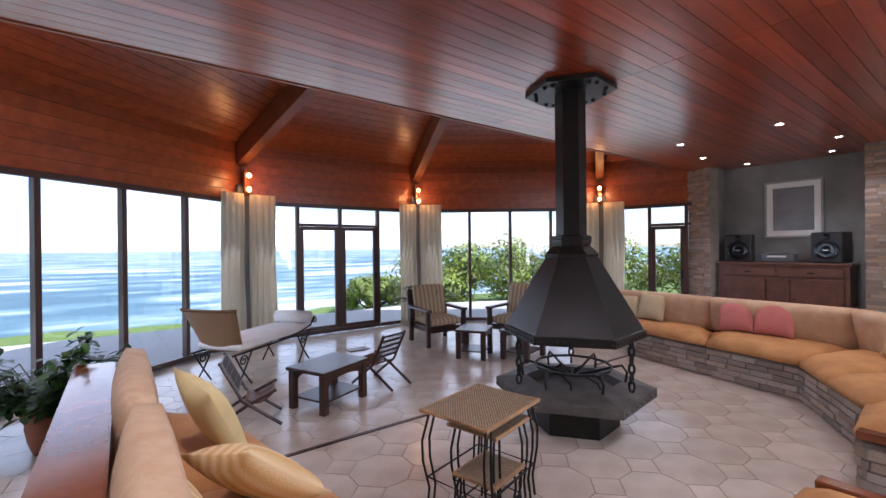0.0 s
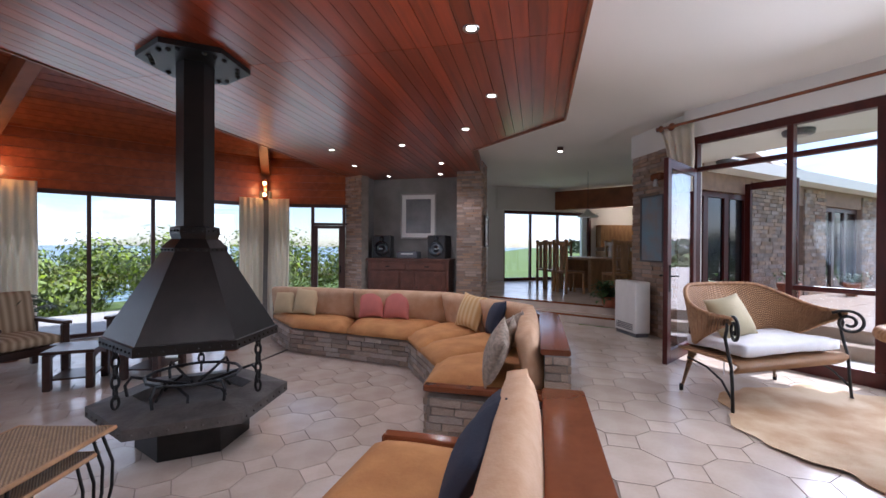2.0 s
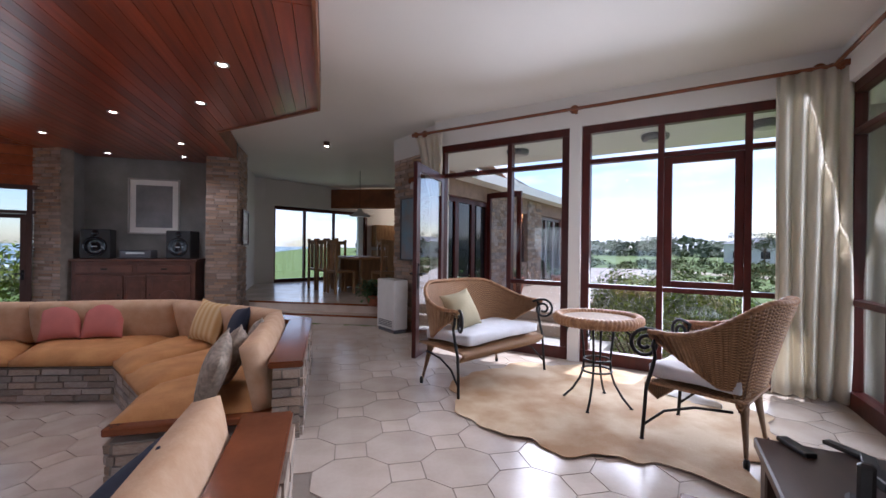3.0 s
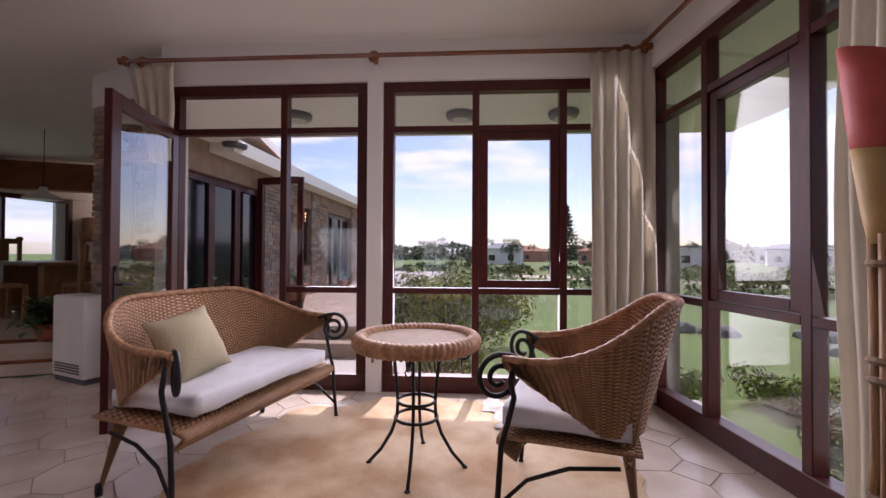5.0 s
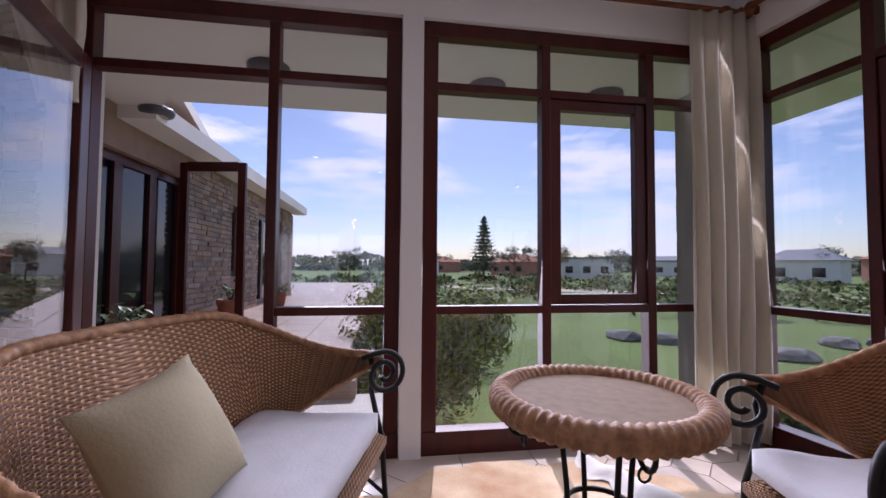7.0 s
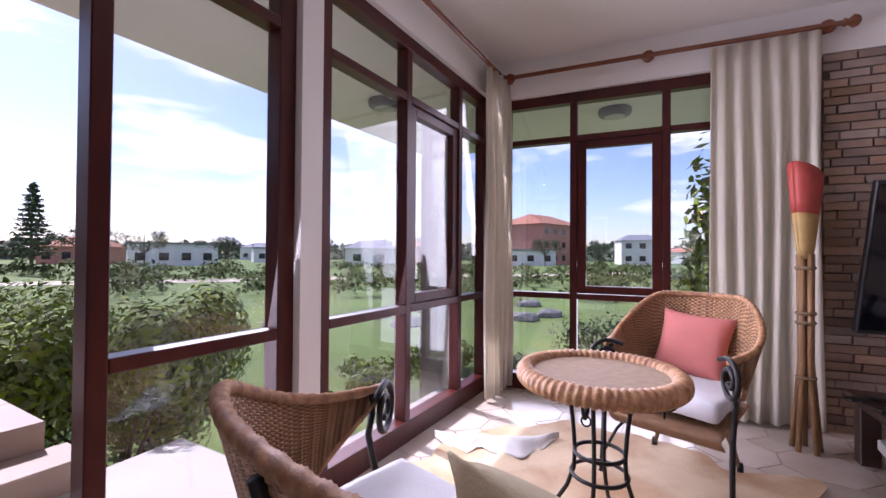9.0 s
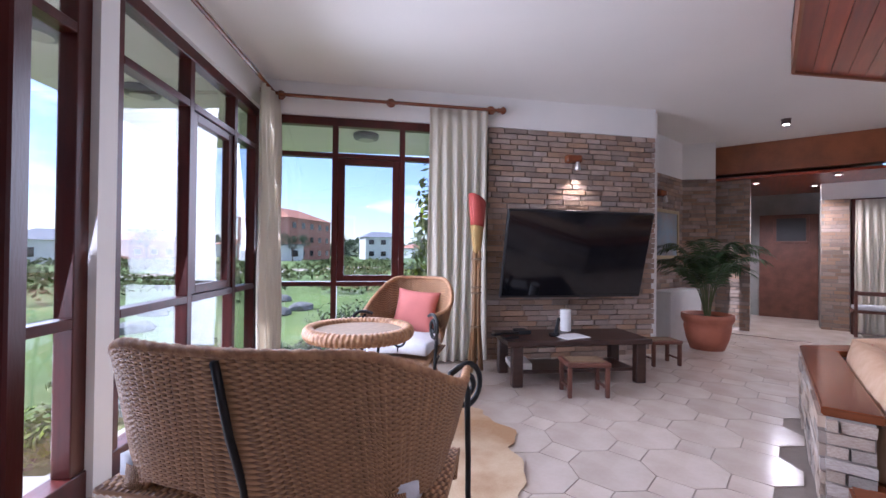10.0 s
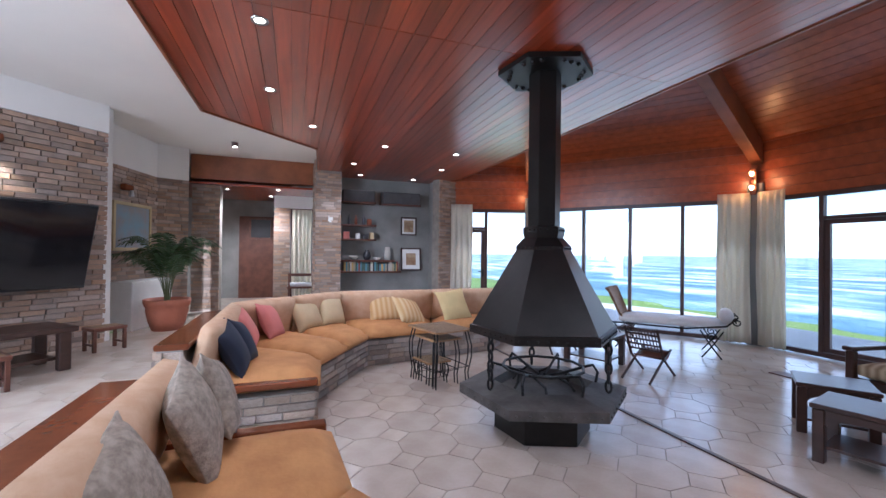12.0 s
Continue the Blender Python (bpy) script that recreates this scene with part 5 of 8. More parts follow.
# sofa cushions, west
for i, (x, y, yaw, m_, lab_, sz_, rl) in enumerate((
        (-0.78, -2.34, 0, M_NAVY, "navy scatter cushion on the built-in sofa", 0.44, 10),
        (-1.08, -2.30, -6, M_NAVY, "navy scatter cushion on the built-in sofa", 0.42, -14),
        (-1.75, -2.34, 0, M_CORAL, "coral scatter cushion on the built-in sofa", 0.44, 8),
        (-2.15, -2.12, -20, M_CORAL, "coral scatter cushion on the built-in sofa", 0.44, -8),
        (-2.62, -1.72, -48, M_CREAM, "cream scatter cushion on the built-in sofa", 0.44, 6),
        (-2.86, -1.38, -55, M_CREAM, "cream scatter cushion on the built-in sofa", 0.42, -6),
        (-3.05, -0.62, -90, M_STRIPE, "gold striped scatter cushion on the built-in sofa", 0.44, 4),
        (-2.76, -0.30, -66, M_STRIPE, "gold striped scatter cushion on the built-in sofa", 0.48, -14),
        (-2.84, 0.42, -76, M_YELLOW, "straw-yellow scatter cushion on the built-in sofa", 0.50, 6))):
    pillow("scatter_cushion", x, y, SZ - 0.03, sz_, 48 if i == 7 else 27, yaw, m_, lab_, seed=30 + i, roll=rl)

# round wicker table
tb = thing("wicker_table", pose(0.468, -5.137, OUT, 0, 0, 20), "round rattan-topped table on curved black iron legs", "table")
bm = bmesh.new()
lathe(bm, [(0.305, 0.70), (0.30, 0.718), (0.001, 0.718)], 40)
lathe(bm, [(0.0008, 0.675), (0.31, 0.677), (0.31, 0.70)], 40)
part("tabletop", bm, M_WICKD, tb, "grey-brown woven table top", smooth=False)
bm = bmesh.new()
NB, NR = 260, 12
rg = []
for i in range(NB):
    a = 2 * math.pi * i / NB
    rr = 0.038 + 0.004 * math.sin(a * 65)
    rg.append([bm.verts.new(((0.318 + rr * math.cos(b_)) * math.cos(a + 0.02 * math.sin(b_)), (0.318 + rr * math.cos(b_)) * math.sin(a + 0.02 * math.sin(b_)), 0.705 + rr * 1.1 * math.sin(b_))) for b_ in [2 * math.pi * k / NR for k in range(NR)]])
for i in range(NB):
    for k in range(NR):
        bm.faces.new((rg[i][k], rg[(i + 1) % NB][k], rg[(i + 1) % NB][(k + 1) % NR], rg[i][(k + 1) % NR]))
part("rim", bm, M_RATTAN, tb, "thick wound rattan rim", smooth=True)
for i in range(4):
    a = radians(90 * i + 20)
    c, s_ = math.cos(a), math.sin(a)
    bm = bmesh.new()
    tube(bm, [(r * c, r * s_, z) for r, z in ((0.13, 0.69), (0.125, 0.58), (0.112, 0.46), (0.105, 0.36), (0.11, 0.28), (0.14, 0.19), (0.20, 0.09), (0.27, 0.014))], 0.0095, 8)
    lathe(bm, [(0.018, 0), (0.016, 0.014), (0.008, 0.022)], 10, m=pose(0.27 * c, 0.27 * s_, 0))
    part("leg", bm, M_IRON, tb, smooth=True)
    bm = bmesh.new()
    tube(bm, [Vector((c, s_, 0)) * (0.26 + 0.042 * math.cos(t)) + Vector((0, 0, 0.655 + 0.05 * math.sin(t))) for t in [math.pi * (0.75 + 1.5 * k / 12) for k in range(13)]], 0.008, 6)
    tube(bm, [Vector((c, s_, 0)) * 0.252 + Vector((0.018 * math.cos(t) * -s_, 0.018 * math.cos(t) * c, 0.59 + 0.02 * math.sin(t))) for t in [math.pi * k / 6 for k in range(12)]], 0.004, 5, closed=True)
    part("hook", bm, M_IRON, tb, "curled iron hook with a ring", smooth=True)
for z, r in ((0.37, 0.105), (0.28, 0.118)):
    bm = bmesh.new()
    tube(bm, [(r * math.cos(t * math.pi / 12), r * math.sin(t * math.pi / 12), z) for t in range(24)], 0.009, 6, closed=True)
    part("ring", bm, M_IRON, tb, smooth=True)

# cowhide rug
M_HIDE = mat("cowhide", (0.30, 0.155, 0.06), 0.8, vary=0.25, scale=2.6, fine=120, bump=0.3, color2=(0.62, 0.50, 0.34), spec=0.2)
bm = bmesh.new()
cx, cy = 0.35, -5.2
N = 160
rings = [[], [], []]
for i in range(N):
    t = 2 * math.pi * i / N
    ext = 1.12 + 0.17 * math.cos(t - radians(15)) + 0.10 * math.cos(2 * (t - radians(50))) + 0.36 * math.exp(-((t - radians(178)) / 0.15) ** 2)
    ext += 0.035 * math.sin(9 * t + 0.4) + 0.03 * math.sin(15 * t) + 0.015 * math.sin(31 * t + 1)
    for k, f in enumerate((0.35, 0.8, 1.0)):
        z = OUT + 0.006 + (0.012 * (1 + math.sin(11 * t)) * 0.5 if k == 2 else 0.0)
        rings[k].append(bm.verts.new((cx + ext * f * math.cos(t), cy + ext * f * math.sin(t), z)))
c0 = bm.verts.new((cx, cy, OUT + 0.006))
for i in range(N):
    j = (i + 1) % N
    bm.faces.new((c0, rings[0][i], rings[0][j]))
    for k in (0, 1):
        bm.faces.new((rings[k][i], rings[k + 1][i], rings[k + 1][j], rings[k][j]))
rug = single("cowhide_rug", bm, M_HIDE, "tan and cream cowhide rug with a wavy edge on the tiles", "rug")
so = rug.modifiers.new("thick", "SOLIDIFY")
so.thickness, so.offset = 0.005, 1
# its far edge curls over and shows the pale underside
bm = bmesh.new()
fa, fb = Vector((0.86, -6.30, 0)), Vector((0.08, -6.02, 0))
fn = Vector((0.36, 0.93, 0))
rows_ = []
for j in range(9):
    v = j / 8
    rows_.append([tuple(fa.lerp(fb, i / 24) + fn * ((0.24 + 0.05 * math.sin(i * 0.5) + 0.03 * math.sin(i * 1.3)) * v * (1 - (abs(i / 12 - 1)) ** 3)) + Vector((0, 0, OUT + 0.016 + 0.05 * math.sin(math.pi * min(1, v * 1.15)) * (1 - 0.6 * v) + 0.006 * math.sin(i * 0.9)))) for i in range(25)])
sheet(bm, rows_)
M_UNDER = mat("hide_underside", (0.62, 0.60, 0.57), 0.85, vary=0.08, scale=8, fine=60, bump=0.15)
part("folded_edge", bm, M_UNDER, rug, "pale grey underside of the curled edge", smooth=True).modifiers.new("thick", "SOLIDIFY").thickness = 0.004

# ---- sea side furniture ----
M_DARKWOOD = mat("dark_stained_wood", (0.055, 0.026, 0.018), 0.35, vary=0.2, scale=4, fine=40, stretch=(1, 5, 5), bump=0.05)
M_HONEY = mat("honey_wood", (0.42, 0.23, 0.10), 0.45, vary=0.2, scale=4, fine=40, stretch=(4, 4, 1), bump=0.05)
M_CARVED = mat("carved_cabinet_wood", (0.15, 0.058, 0.036), 0.45, vary=0.25, scale=5, fine=40, bump=0.12)


def side_table(x, y, yaw, w, d, h):
    """A low dark table with fretted side panels and a shelf."""
    t_ = thing("side_table", pose(x, y, PIT, 0, 0, yaw), "low dark-stained wooden table with fretted cut-out sides and shelf", "table", group="low dark tables")
    bm = bmesh.new()
    box(bm, 0, 0, h - 0.0175, w, d, 0.035, bevel=0.006)
    part("tabletop", bm, M_DARKWOOD, t_)
    bm = bmesh.new()
    box(bm, 0, 0, 0.11, w * 0.8, d * 0.8, 0.02)
    part("shelf", bm, M_DARKWOOD, t_)
    for sx_ in (-1, 1):
        for sy_ in (-1, 1):
            bm = bmesh.new()
            box(bm, sx_ * w * 0.42, sy_ * d * 0.40, (h - 0.04) / 2, 0.07, 0.07, h - 0.04, bevel=0.006)
            part("leg", bm, M_DARKWOOD, t_)
    for s_ in (-1, 1):
        bm = bmesh.new()
        prev = None
        K = 16
        for k in range(K + 1):
            u = k / K * 2 - 1
            a = (max(0.0, 1 - u * u)) ** 0.5
            xx = u * w * 0.36
            lo, hi = h - 0.06 - 0.10 - 0.0 * a + 0.07 * a, h - 0.036
            q = [bm.verts.new((xx, s_ * d * 0.42 + e, z)) for e in (-0.012, 0.012) for z in (lo, hi)]
            if prev:
                for a_, b_ in ((0, 1), (1, 3), (3, 2), (2, 0)):
                    bm.faces.new((prev[a_], prev[b_], q[b_], q[a_]))
            prev = q
        part("apron", bm, M_DARKWOOD, t_)
    return t_

side_table(-1.56, 1.97, 25, 0.68, 0.52, 0.42)
side_table(0.85, 2.45, 35, 0.52, 0.46, 0.42)
side_table(1.35, 1.95, 15, 0.60, 0.46, 0.42)


def folding_chair(x, y, yaw, label):
    """A low folding campaign chair with a slatted back and leather seat."""
    c_ = thing("folding_chair", pose(x, y, PIT, 0, 0, yaw), label, "chair", group="low folding chairs")
    for sx_ in (-0.19, 0.19):
        bm = bmesh.new()
        tube(bm, [(sx_, -0.30, 0.012), (sx_, 0.02, 0.26), (sx_, 0.20, 0.62)], 0.016, 6)
        part("back_leg", bm, M_DARKWOOD, c_)
        bm = bmesh.new()
        tube(bm, [(sx_ * 0.85, 0.30, 0.012), (sx_ * 0.85, 0.0, 0.20), (sx_ * 0.85, -0.26, 0.32)], 0.016, 6)
        part("front_leg", bm, M_DARKWOOD, c_)
    for k in range(5):
        v = k / 4
        bm = bmesh.new()
        box(bm, 0, 0.06 + 0.13 * v, 0.34 + 0.26 * v, 0.37, 0.012, 0.022, bevel=0.003)
        part("slat", bm, M_DARKWOOD, c_)
    for k in range(9):
        xx = -0.15 + 0.0375 * k
        bm = bmesh.new()
        tube(bm, [(xx, 0.055, 0.34), (xx, 0.185, 0.60)], 0.007, 5)
        part("spindle", bm, M_DARKWOOD, c_)
    bm = bmesh.new()
    rows_ = [[(-0.17 + 0.34 * i / 6, -0.24 + 0.24 * j / 6, 0.31 - 0.06 * math.sin(math.pi * j / 6) - 0.05 * j / 6) for i in range(7)] for j in range(7)]
    sheet(bm, rows_)
    st = part("seat", bm, M_CARVED, c_, "dark leather sling seat", smooth=True)
    st.modifiers.new("thick", "SOLIDIFY").thickness = 0.008
    return c_

folding_chair(-0.84, 2.16, 200, "small dark folding wooden chair with a slatted back")
folding_chair(-2.36, 1.95, 75, "small dark folding wooden chair lying low beside the table")

# wrought-iron chaise longue with white mattress
ch = thing("chaise_longue", pose(-2.0, 3.55, PIT, 0, 0, 38), "wrought-iron chaise longue with woven back and long white mattress", "chaise longue")
bm = bmesh.new()
M_TOWEL = mat("white_towelling", (0.84, 0.84, 0.83), 0.9, vary=0.05, scale=6, fine=90, bump=0.3)
cushion(bm, 1.45, 0.60, 0.12, pose(0.18, 0, 0.47), puff=0.4, n=14, seed=4)
part("mattress", bm, M_TOWEL, ch, "long white mattress", smooth=True)
bm = bmesh.new()
lathe(bm, [(0.02, -0.30), (0.085, -0.28), (0.095, 0.0), (0.085, 0.28), (0.02, 0.30)], 20, m=pose(0.90, 0, 0.60, 90, 0, 0))
part("bolster", bm, M_TOWEL, ch, "white bolster", smooth=True)
bm = bmesh.new()
rows_ = []
for j in range(10):
    v = j / 9
    rows_.append([(-0.62 - 0.22 * v - 0.10 * math.cos((i / 40 * 2 - 1) * 1.4) + 0.2, (0.28 + 0.10 * v) * math.sin((i / 40 * 2 - 1) * 1.5), 0.42 + 0.50 * v) for i in range(41)])
sheet(bm, rows_)
bk = part("backrest", bm, M_WICK, ch, "flared woven back", smooth=True)
bk.modifiers.new("thick", "SOLIDIFY").thickness = 0.02
bm = bmesh.new()
braid(bm, rows_[-1], 0.018)
part("rim", bm, M_BRAID, ch, smooth=True)
for sy_ in (-1, 1):
    bm = bmesh.new()
    tube(bm, [(-0.62, sy_ * 0.29, 0.40), (0.4, sy_ * 0.29, 0.40), (0.90, sy_ * 0.29, 0.48), (1.02, sy_ * 0.29, 0.60)], 0.013, 7)
    tube(bm, spiral((1.02, sy_ * 0.29, 0.545), 0.06, 0.015, 1.4, math.pi / 2, ((1, 0, 0), (0, 0, 1)), 20), 0.010, 6)
    part("side_rail", bm, M_IRON, ch, smooth=True)
    for xx in (-0.45, 0.72):
        bm = bmesh.new()
        tube(bm, [(xx - 0.14, sy_ * 0.29, 0.40), (xx - 0.02, sy_ * 0.29, 0.2), (xx + 0.12, sy_ * 0.30, 0.01)], 0.011, 6)
        tube(bm, [(xx + 0.14, sy_ * 0.29, 0.40), (xx + 0.02, sy_ * 0.29, 0.2), (xx - 0.12, sy_ * 0.30, 0.01)], 0.011, 6)
        tube(bm, spiral((xx, sy_ * 0.29, 0.31), 0.065, 0.015, 1.5, 0, ((1, 0, 0), (0, 0, 1)), 20), 0.009, 6)
        part("leg", bm, M_IRON, ch, "scrolled iron leg", smooth=True)

# striped armchairs
def armchair(x, y, yaw):
    a_ = thing("armchair", pose(x, y, PIT, 0, 0, yaw), "dark wooden armchair with beige striped cushions", "chair", group="striped armchairs")
    for sx_ in (-0.33, 0.33):
        for yy, h in ((-0.33, 0.56), (0.33, 0.62)):
            bm = bmesh.new()
            box(bm, sx_, yy, h / 2, 0.07, 0.07, h, bevel=0.008)
            part("leg", bm, M_DARKWOOD, a_)
        bm = bmesh.new()
        box(bm, sx_, 0, 0.585, 0.10, 0.78, 0.045, bevel=0.014, seg=2)
        part("armrest", bm, M_DARKWOOD, a_)
    bm = bmesh.new()
    box(bm, 0, 0, 0.27, 0.62, 0.66, 0.09, bevel=0.008)
    part("seat_frame", bm, M_DARKWOOD, a_)
    bm = bmesh.new()
    cushion(bm, 0.58, 0.64, 0.16, pose(0, -0.02, 0.39), n=10, seed=1)
    part("seat_cushion", bm, M_STRIPEB, a_, "beige striped seat cushion", smooth=True)
    bm = bmesh.new()
    cushion(bm, 0.58, 0.56, 0.15, pose(0, 0.28, 0.68) @ pose(0, 0, 0, 76, 0, 0), n=10, seed=2)
    part("back_cushion", bm, M_STRIPEB, a_, "beige striped back cushion", smooth=True)
    bm = bmesh.new()
    box(bm, 0, 0.40, 0.66, 0.66, 0.05, 0.55, m=pose(0, 0, 0, -8, 0, 0), bevel=0.008)
    part("back_frame", bm, M_DARKWOOD, a_)
    return a_

armchair(0.95, 3.55, -8)
armchair(2.05, 2.75, -75)

# nest of cane tables
def cane_table(x, y, z, yaw, w, d, h, label):
    n_ = thing("cane_table", pose(x, y, z, 0, 0, yaw), label, "table", group="nest of cane tables")
    bm = bmesh.new()
    rows_ = [[(-w / 2 + w * i / 12, -d / 2 + d * j / 12, h) for i in range(13)] for j in range(13)]
    sheet(bm, rows_)
    top_ = part("tabletop", bm, M_WICKD, n_, "woven cane top")
    so_ = top_.modifiers.new("thick", "SOLIDIFY")
    so_.thickness = 0.018
    bm = bmesh.new()
    tube(bm, [(-w / 2, -d / 2, h - 0.008), (w / 2, -d / 2, h - 0.008), (w / 2, d / 2, h - 0.008), (-w / 2, d / 2, h - 0.008)], 0.013, 6, closed=True)
    part("rim", bm, M_HONEY, n_, "cane rim")
    for sx_ in (-1, 1):
        for sy_ in (-1, 1):
            for o in (0.0, 0.06):
                bm = bmesh.new()
                X, Y = sx_ * (w / 2 - 0.02 - o), sy_ * (d / 2 - 0.02)
                tube(bm, [(X * 0.93, Y * 0.93, h - 0.02), (X * 1.10, Y * 1.02, h * 0.70), (X * 1.08, Y * 1.02, h * 0.5), (X * 0.93, Y * 0.96, h * 0.22), (X * 0.97, Y, 0.008)], 0.0075, 6)
                part("leg", bm, M_IRON, n_, smooth=True)
    bm = bmesh.new()
    z2 = h * 0.33
    tube(bm, [(-w * 0.45, -d * 0.45, z2), (w * 0.45, -d * 0.45, z2), (w * 0.45, d * 0.45, z2), (-w * 0.45, d * 0.45, z2)], 0.006, 6, closed=True)
    part("stretcher", bm, M_IRON, n_)
    return n_

cane_table(-1.44, -0.29, PIT, 14, 0.60, 0.48, 0.62, "square woven cane table on bowed black iron legs")
cane_table(-1.40, -0.32, PIT, 14, 0.40, 0.34, 0.52, "smaller woven cane table nested under the larger one")
cane_table(-1.46, -0.38, PIT, 14, 0.34, 0.28, 0.26, "smallest woven cane table nested under the others")

# floor strip across the sitting area
bm = bmesh.new()
box(bm, 0, 1.06, 0.004, 6.0, 0.035, 0.012)
single("trim_floor_strip", bm, M_DARKWOOD, "thin dark strip set in the tile floor", "trim", kind="structure")
# floor vent
bm = bmesh.new()
box(bm, -0.35, 3.9, 0.006, 0.34, 0.20, 0.012, bevel=0.003)
single("floor_vent", bm, M_CARVED, "small brown mat on the tiles by the door", "mat")

# ---- plants ----
M_LEAF = mat("plant_leaf", (0.055, 0.13, 0.03), 0.5, vary=0.2, scale=6, fine=30, bump=0.1, rand=0.35, island=True)
M_FROND = mat("palm_frond", (0.04, 0.085, 0.025), 0.5, vary=0.2, scale=6, fine=30, bump=0.1, rand=0.3, island=True)
M_POT = mat("terracotta", (0.36, 0.115, 0.06), 0.7, vary=0.15, scale=6, fine=50, bump=0.15)
M_SOIL = mat("soil", (0.04, 0.028, 0.02), 0.95, vary=0.2, scale=20, fine=60, bump=0.5)
M_STALK = mat("green_stalk", (0.10, 0.12, 0.04), 0.6, vary=0.2, scale=10)


def leaf_blade(bm, base, way, side, length, width, droop=0.3):
    """A pointed curved leaf of six quads."""
    way, side = Vector(way).normalized(), Vector(side).normalized()
    prev = None
    for k in range(4):
        t = k / 3
        c = Vector(base) + way * (length * t) + Vector((0, 0, -droop * length * t * t))
        w_ = width / 2 * math.sin(math.pi * min(0.98, 0.12 + 0.86 * t)) + 0.0008
        q = [bm.verts.new(c - side * w_), bm.verts.new(c + Vector((0, 0, -0.12 * w_))), bm.verts.new(c + side * w_)]
        if prev:
            bm.faces.new((prev[0], prev[1], q[1], q[0]))
            bm.faces.new((prev[1], prev[2], q[2], q[1]))
        prev = q


def pot(parent, r, h):
    bm = bmesh.new()
    lathe(bm, [(r * 0.68, 0), (r * 0.85, h * 0.3), (r * 0.95, h * 0.62), (r * 0.93, h * 0.72), (r, h * 0.78), (r * 1.06, h * 0.88), (r * 1.06, h), (r * 0.96, h), (r * 0.94, h * 0.9)], 28)
    part("pot", bm, M_POT, parent, "terracotta pot", smooth=True)
    bm = bmesh.new()
    lathe(bm, [(0.001, h * 0.9), (r * 0.93, h * 0.9), (r * 0.93, h * 0.86)], 20)
    part("soil", bm, M_SOIL, parent)


def palm(x, y, z, pr, ph, height, fronds, label, seed=0):
    rnd = random.Random(seed)
    p_ = thing("potted_palm", pose(x, y, z), label, "plant")
    pot(p_, pr, ph)
    bms, bml = bmesh.new(), bmesh.new()
    for k in range(fronds):
        a = 2 * math.pi * k / fronds + rnd.uniform(-0.3, 0.3)
        up, out = height * rnd.uniform(0.55, 1.0), rnd.uniform(0.25, 0.62)
        pts = []
        for j in range(9):
            t = j / 8
            rr = 0.03 + out * t ** 1.6
            zz = ph * 0.9 + up * (t - 0.42 * t ** 3)
            pts.append(Vector((rr * math.cos(a), rr * math.sin(a), zz)))
        tube(bms, pts, 0.006, 5, taper=0.3)
        for j in range(3, 9):
            for m_ in range(3):
                tt = min(1.0, (j + m_ / 3) / 8)
                i0 = min(7, int(tt * 8))
                c = pts[i0].lerp(pts[i0 + 1], tt * 8 - i0)
                d = (pts[i0 + 1] - pts[i0]).normalized()
                sd = d.cross(Vector((0, 0, 1))).normalized()
                for s_ in (-1, 1):
                    leaf_blade(bml, c, d * 0.7 + sd * s_ + Vector((0, 0, 0.15)), d, rnd.uniform(0.14, 0.24), 0.022, 0.5)
    part("stems", bms, M_STALK, p_, kind="stuff")
    part("fronds", bml, M_FROND, p_, "feathery green fronds", kind="stuff")
    return p_


def bushy(x, y, z, pr, ph, spread, height, n_leaves, label, seed=0, long=0.10):
    rnd = random.Random(seed)
    p_ = thing("potted_plant", pose(x, y, z), label, "plant")
    pot(p_, pr, ph)
    bml, bms = bmesh.new(), bmesh.new()
    for k in range(14):
        a = rnd.uniform(0, 6.28)
        e = (spread * rnd.uniform(0.4, 0.95) * math.cos(a), spread * rnd.uniform(0.4, 0.95) * math.sin(a), ph + height * rnd.uniform(0.1, 0.9))
        tube(bms, [(0, 0, ph * 0.85), (e[0] * 0.5, e[1] * 0.5, ph + height * 0.6), e], 0.005, 5)
        for m_ in range(n_leaves // 14):
            c = Vector((0, 0, ph)).lerp(Vector(e), rnd.uniform(0.3, 1.05)) + Vector((rnd.gauss(0, 0.05), rnd.gauss(0, 0.05), rnd.gauss(0, 0.05)))
            w_ = Vector((rnd.gauss(0, 1), rnd.gauss(0, 1), rnd.uniform(-0.2, 0.6)))
            leaf_blade(bml, c, w_, w_.cross(Vector((0.1, 0.2, 1))), long * rnd.uniform(0.7, 1.3), long * 0.5, 0.4)
    part("stems", bms, M_STALK, p_, kind="stuff")
    part("leaves", bml, M_LEAF, p_, "glossy green leaves", kind="stuff")
    return p_

palm(-4.23, -3.66, OUT, 0.29, 0.46, 1.75, 30, "feathery potted palm in a terracotta pot on the tiles", 3)
bushy(-3.72, 2.35, PIT, 0.19, 0.34, 0.85, 0.55, 1500, "bushy green potted plant in a terracotta pot", 5, 0.11)
bushy(2.55, 1.85, PIT, 0.13, 0.30, 0.16, 0.10, 28, "low plant in a woven pot beside the sofa", 6, 0.08)
bushy(4.55, -3.75, DIN, 0.14, 0.18, 0.30, 0.32, 250, "dark green potted plant on the dining step", 7, 0.12)
palm(1.32, 4.25, PIT, 0.13, 0.24, 1.35, 7, "slender potted palm by the curtain", 9)

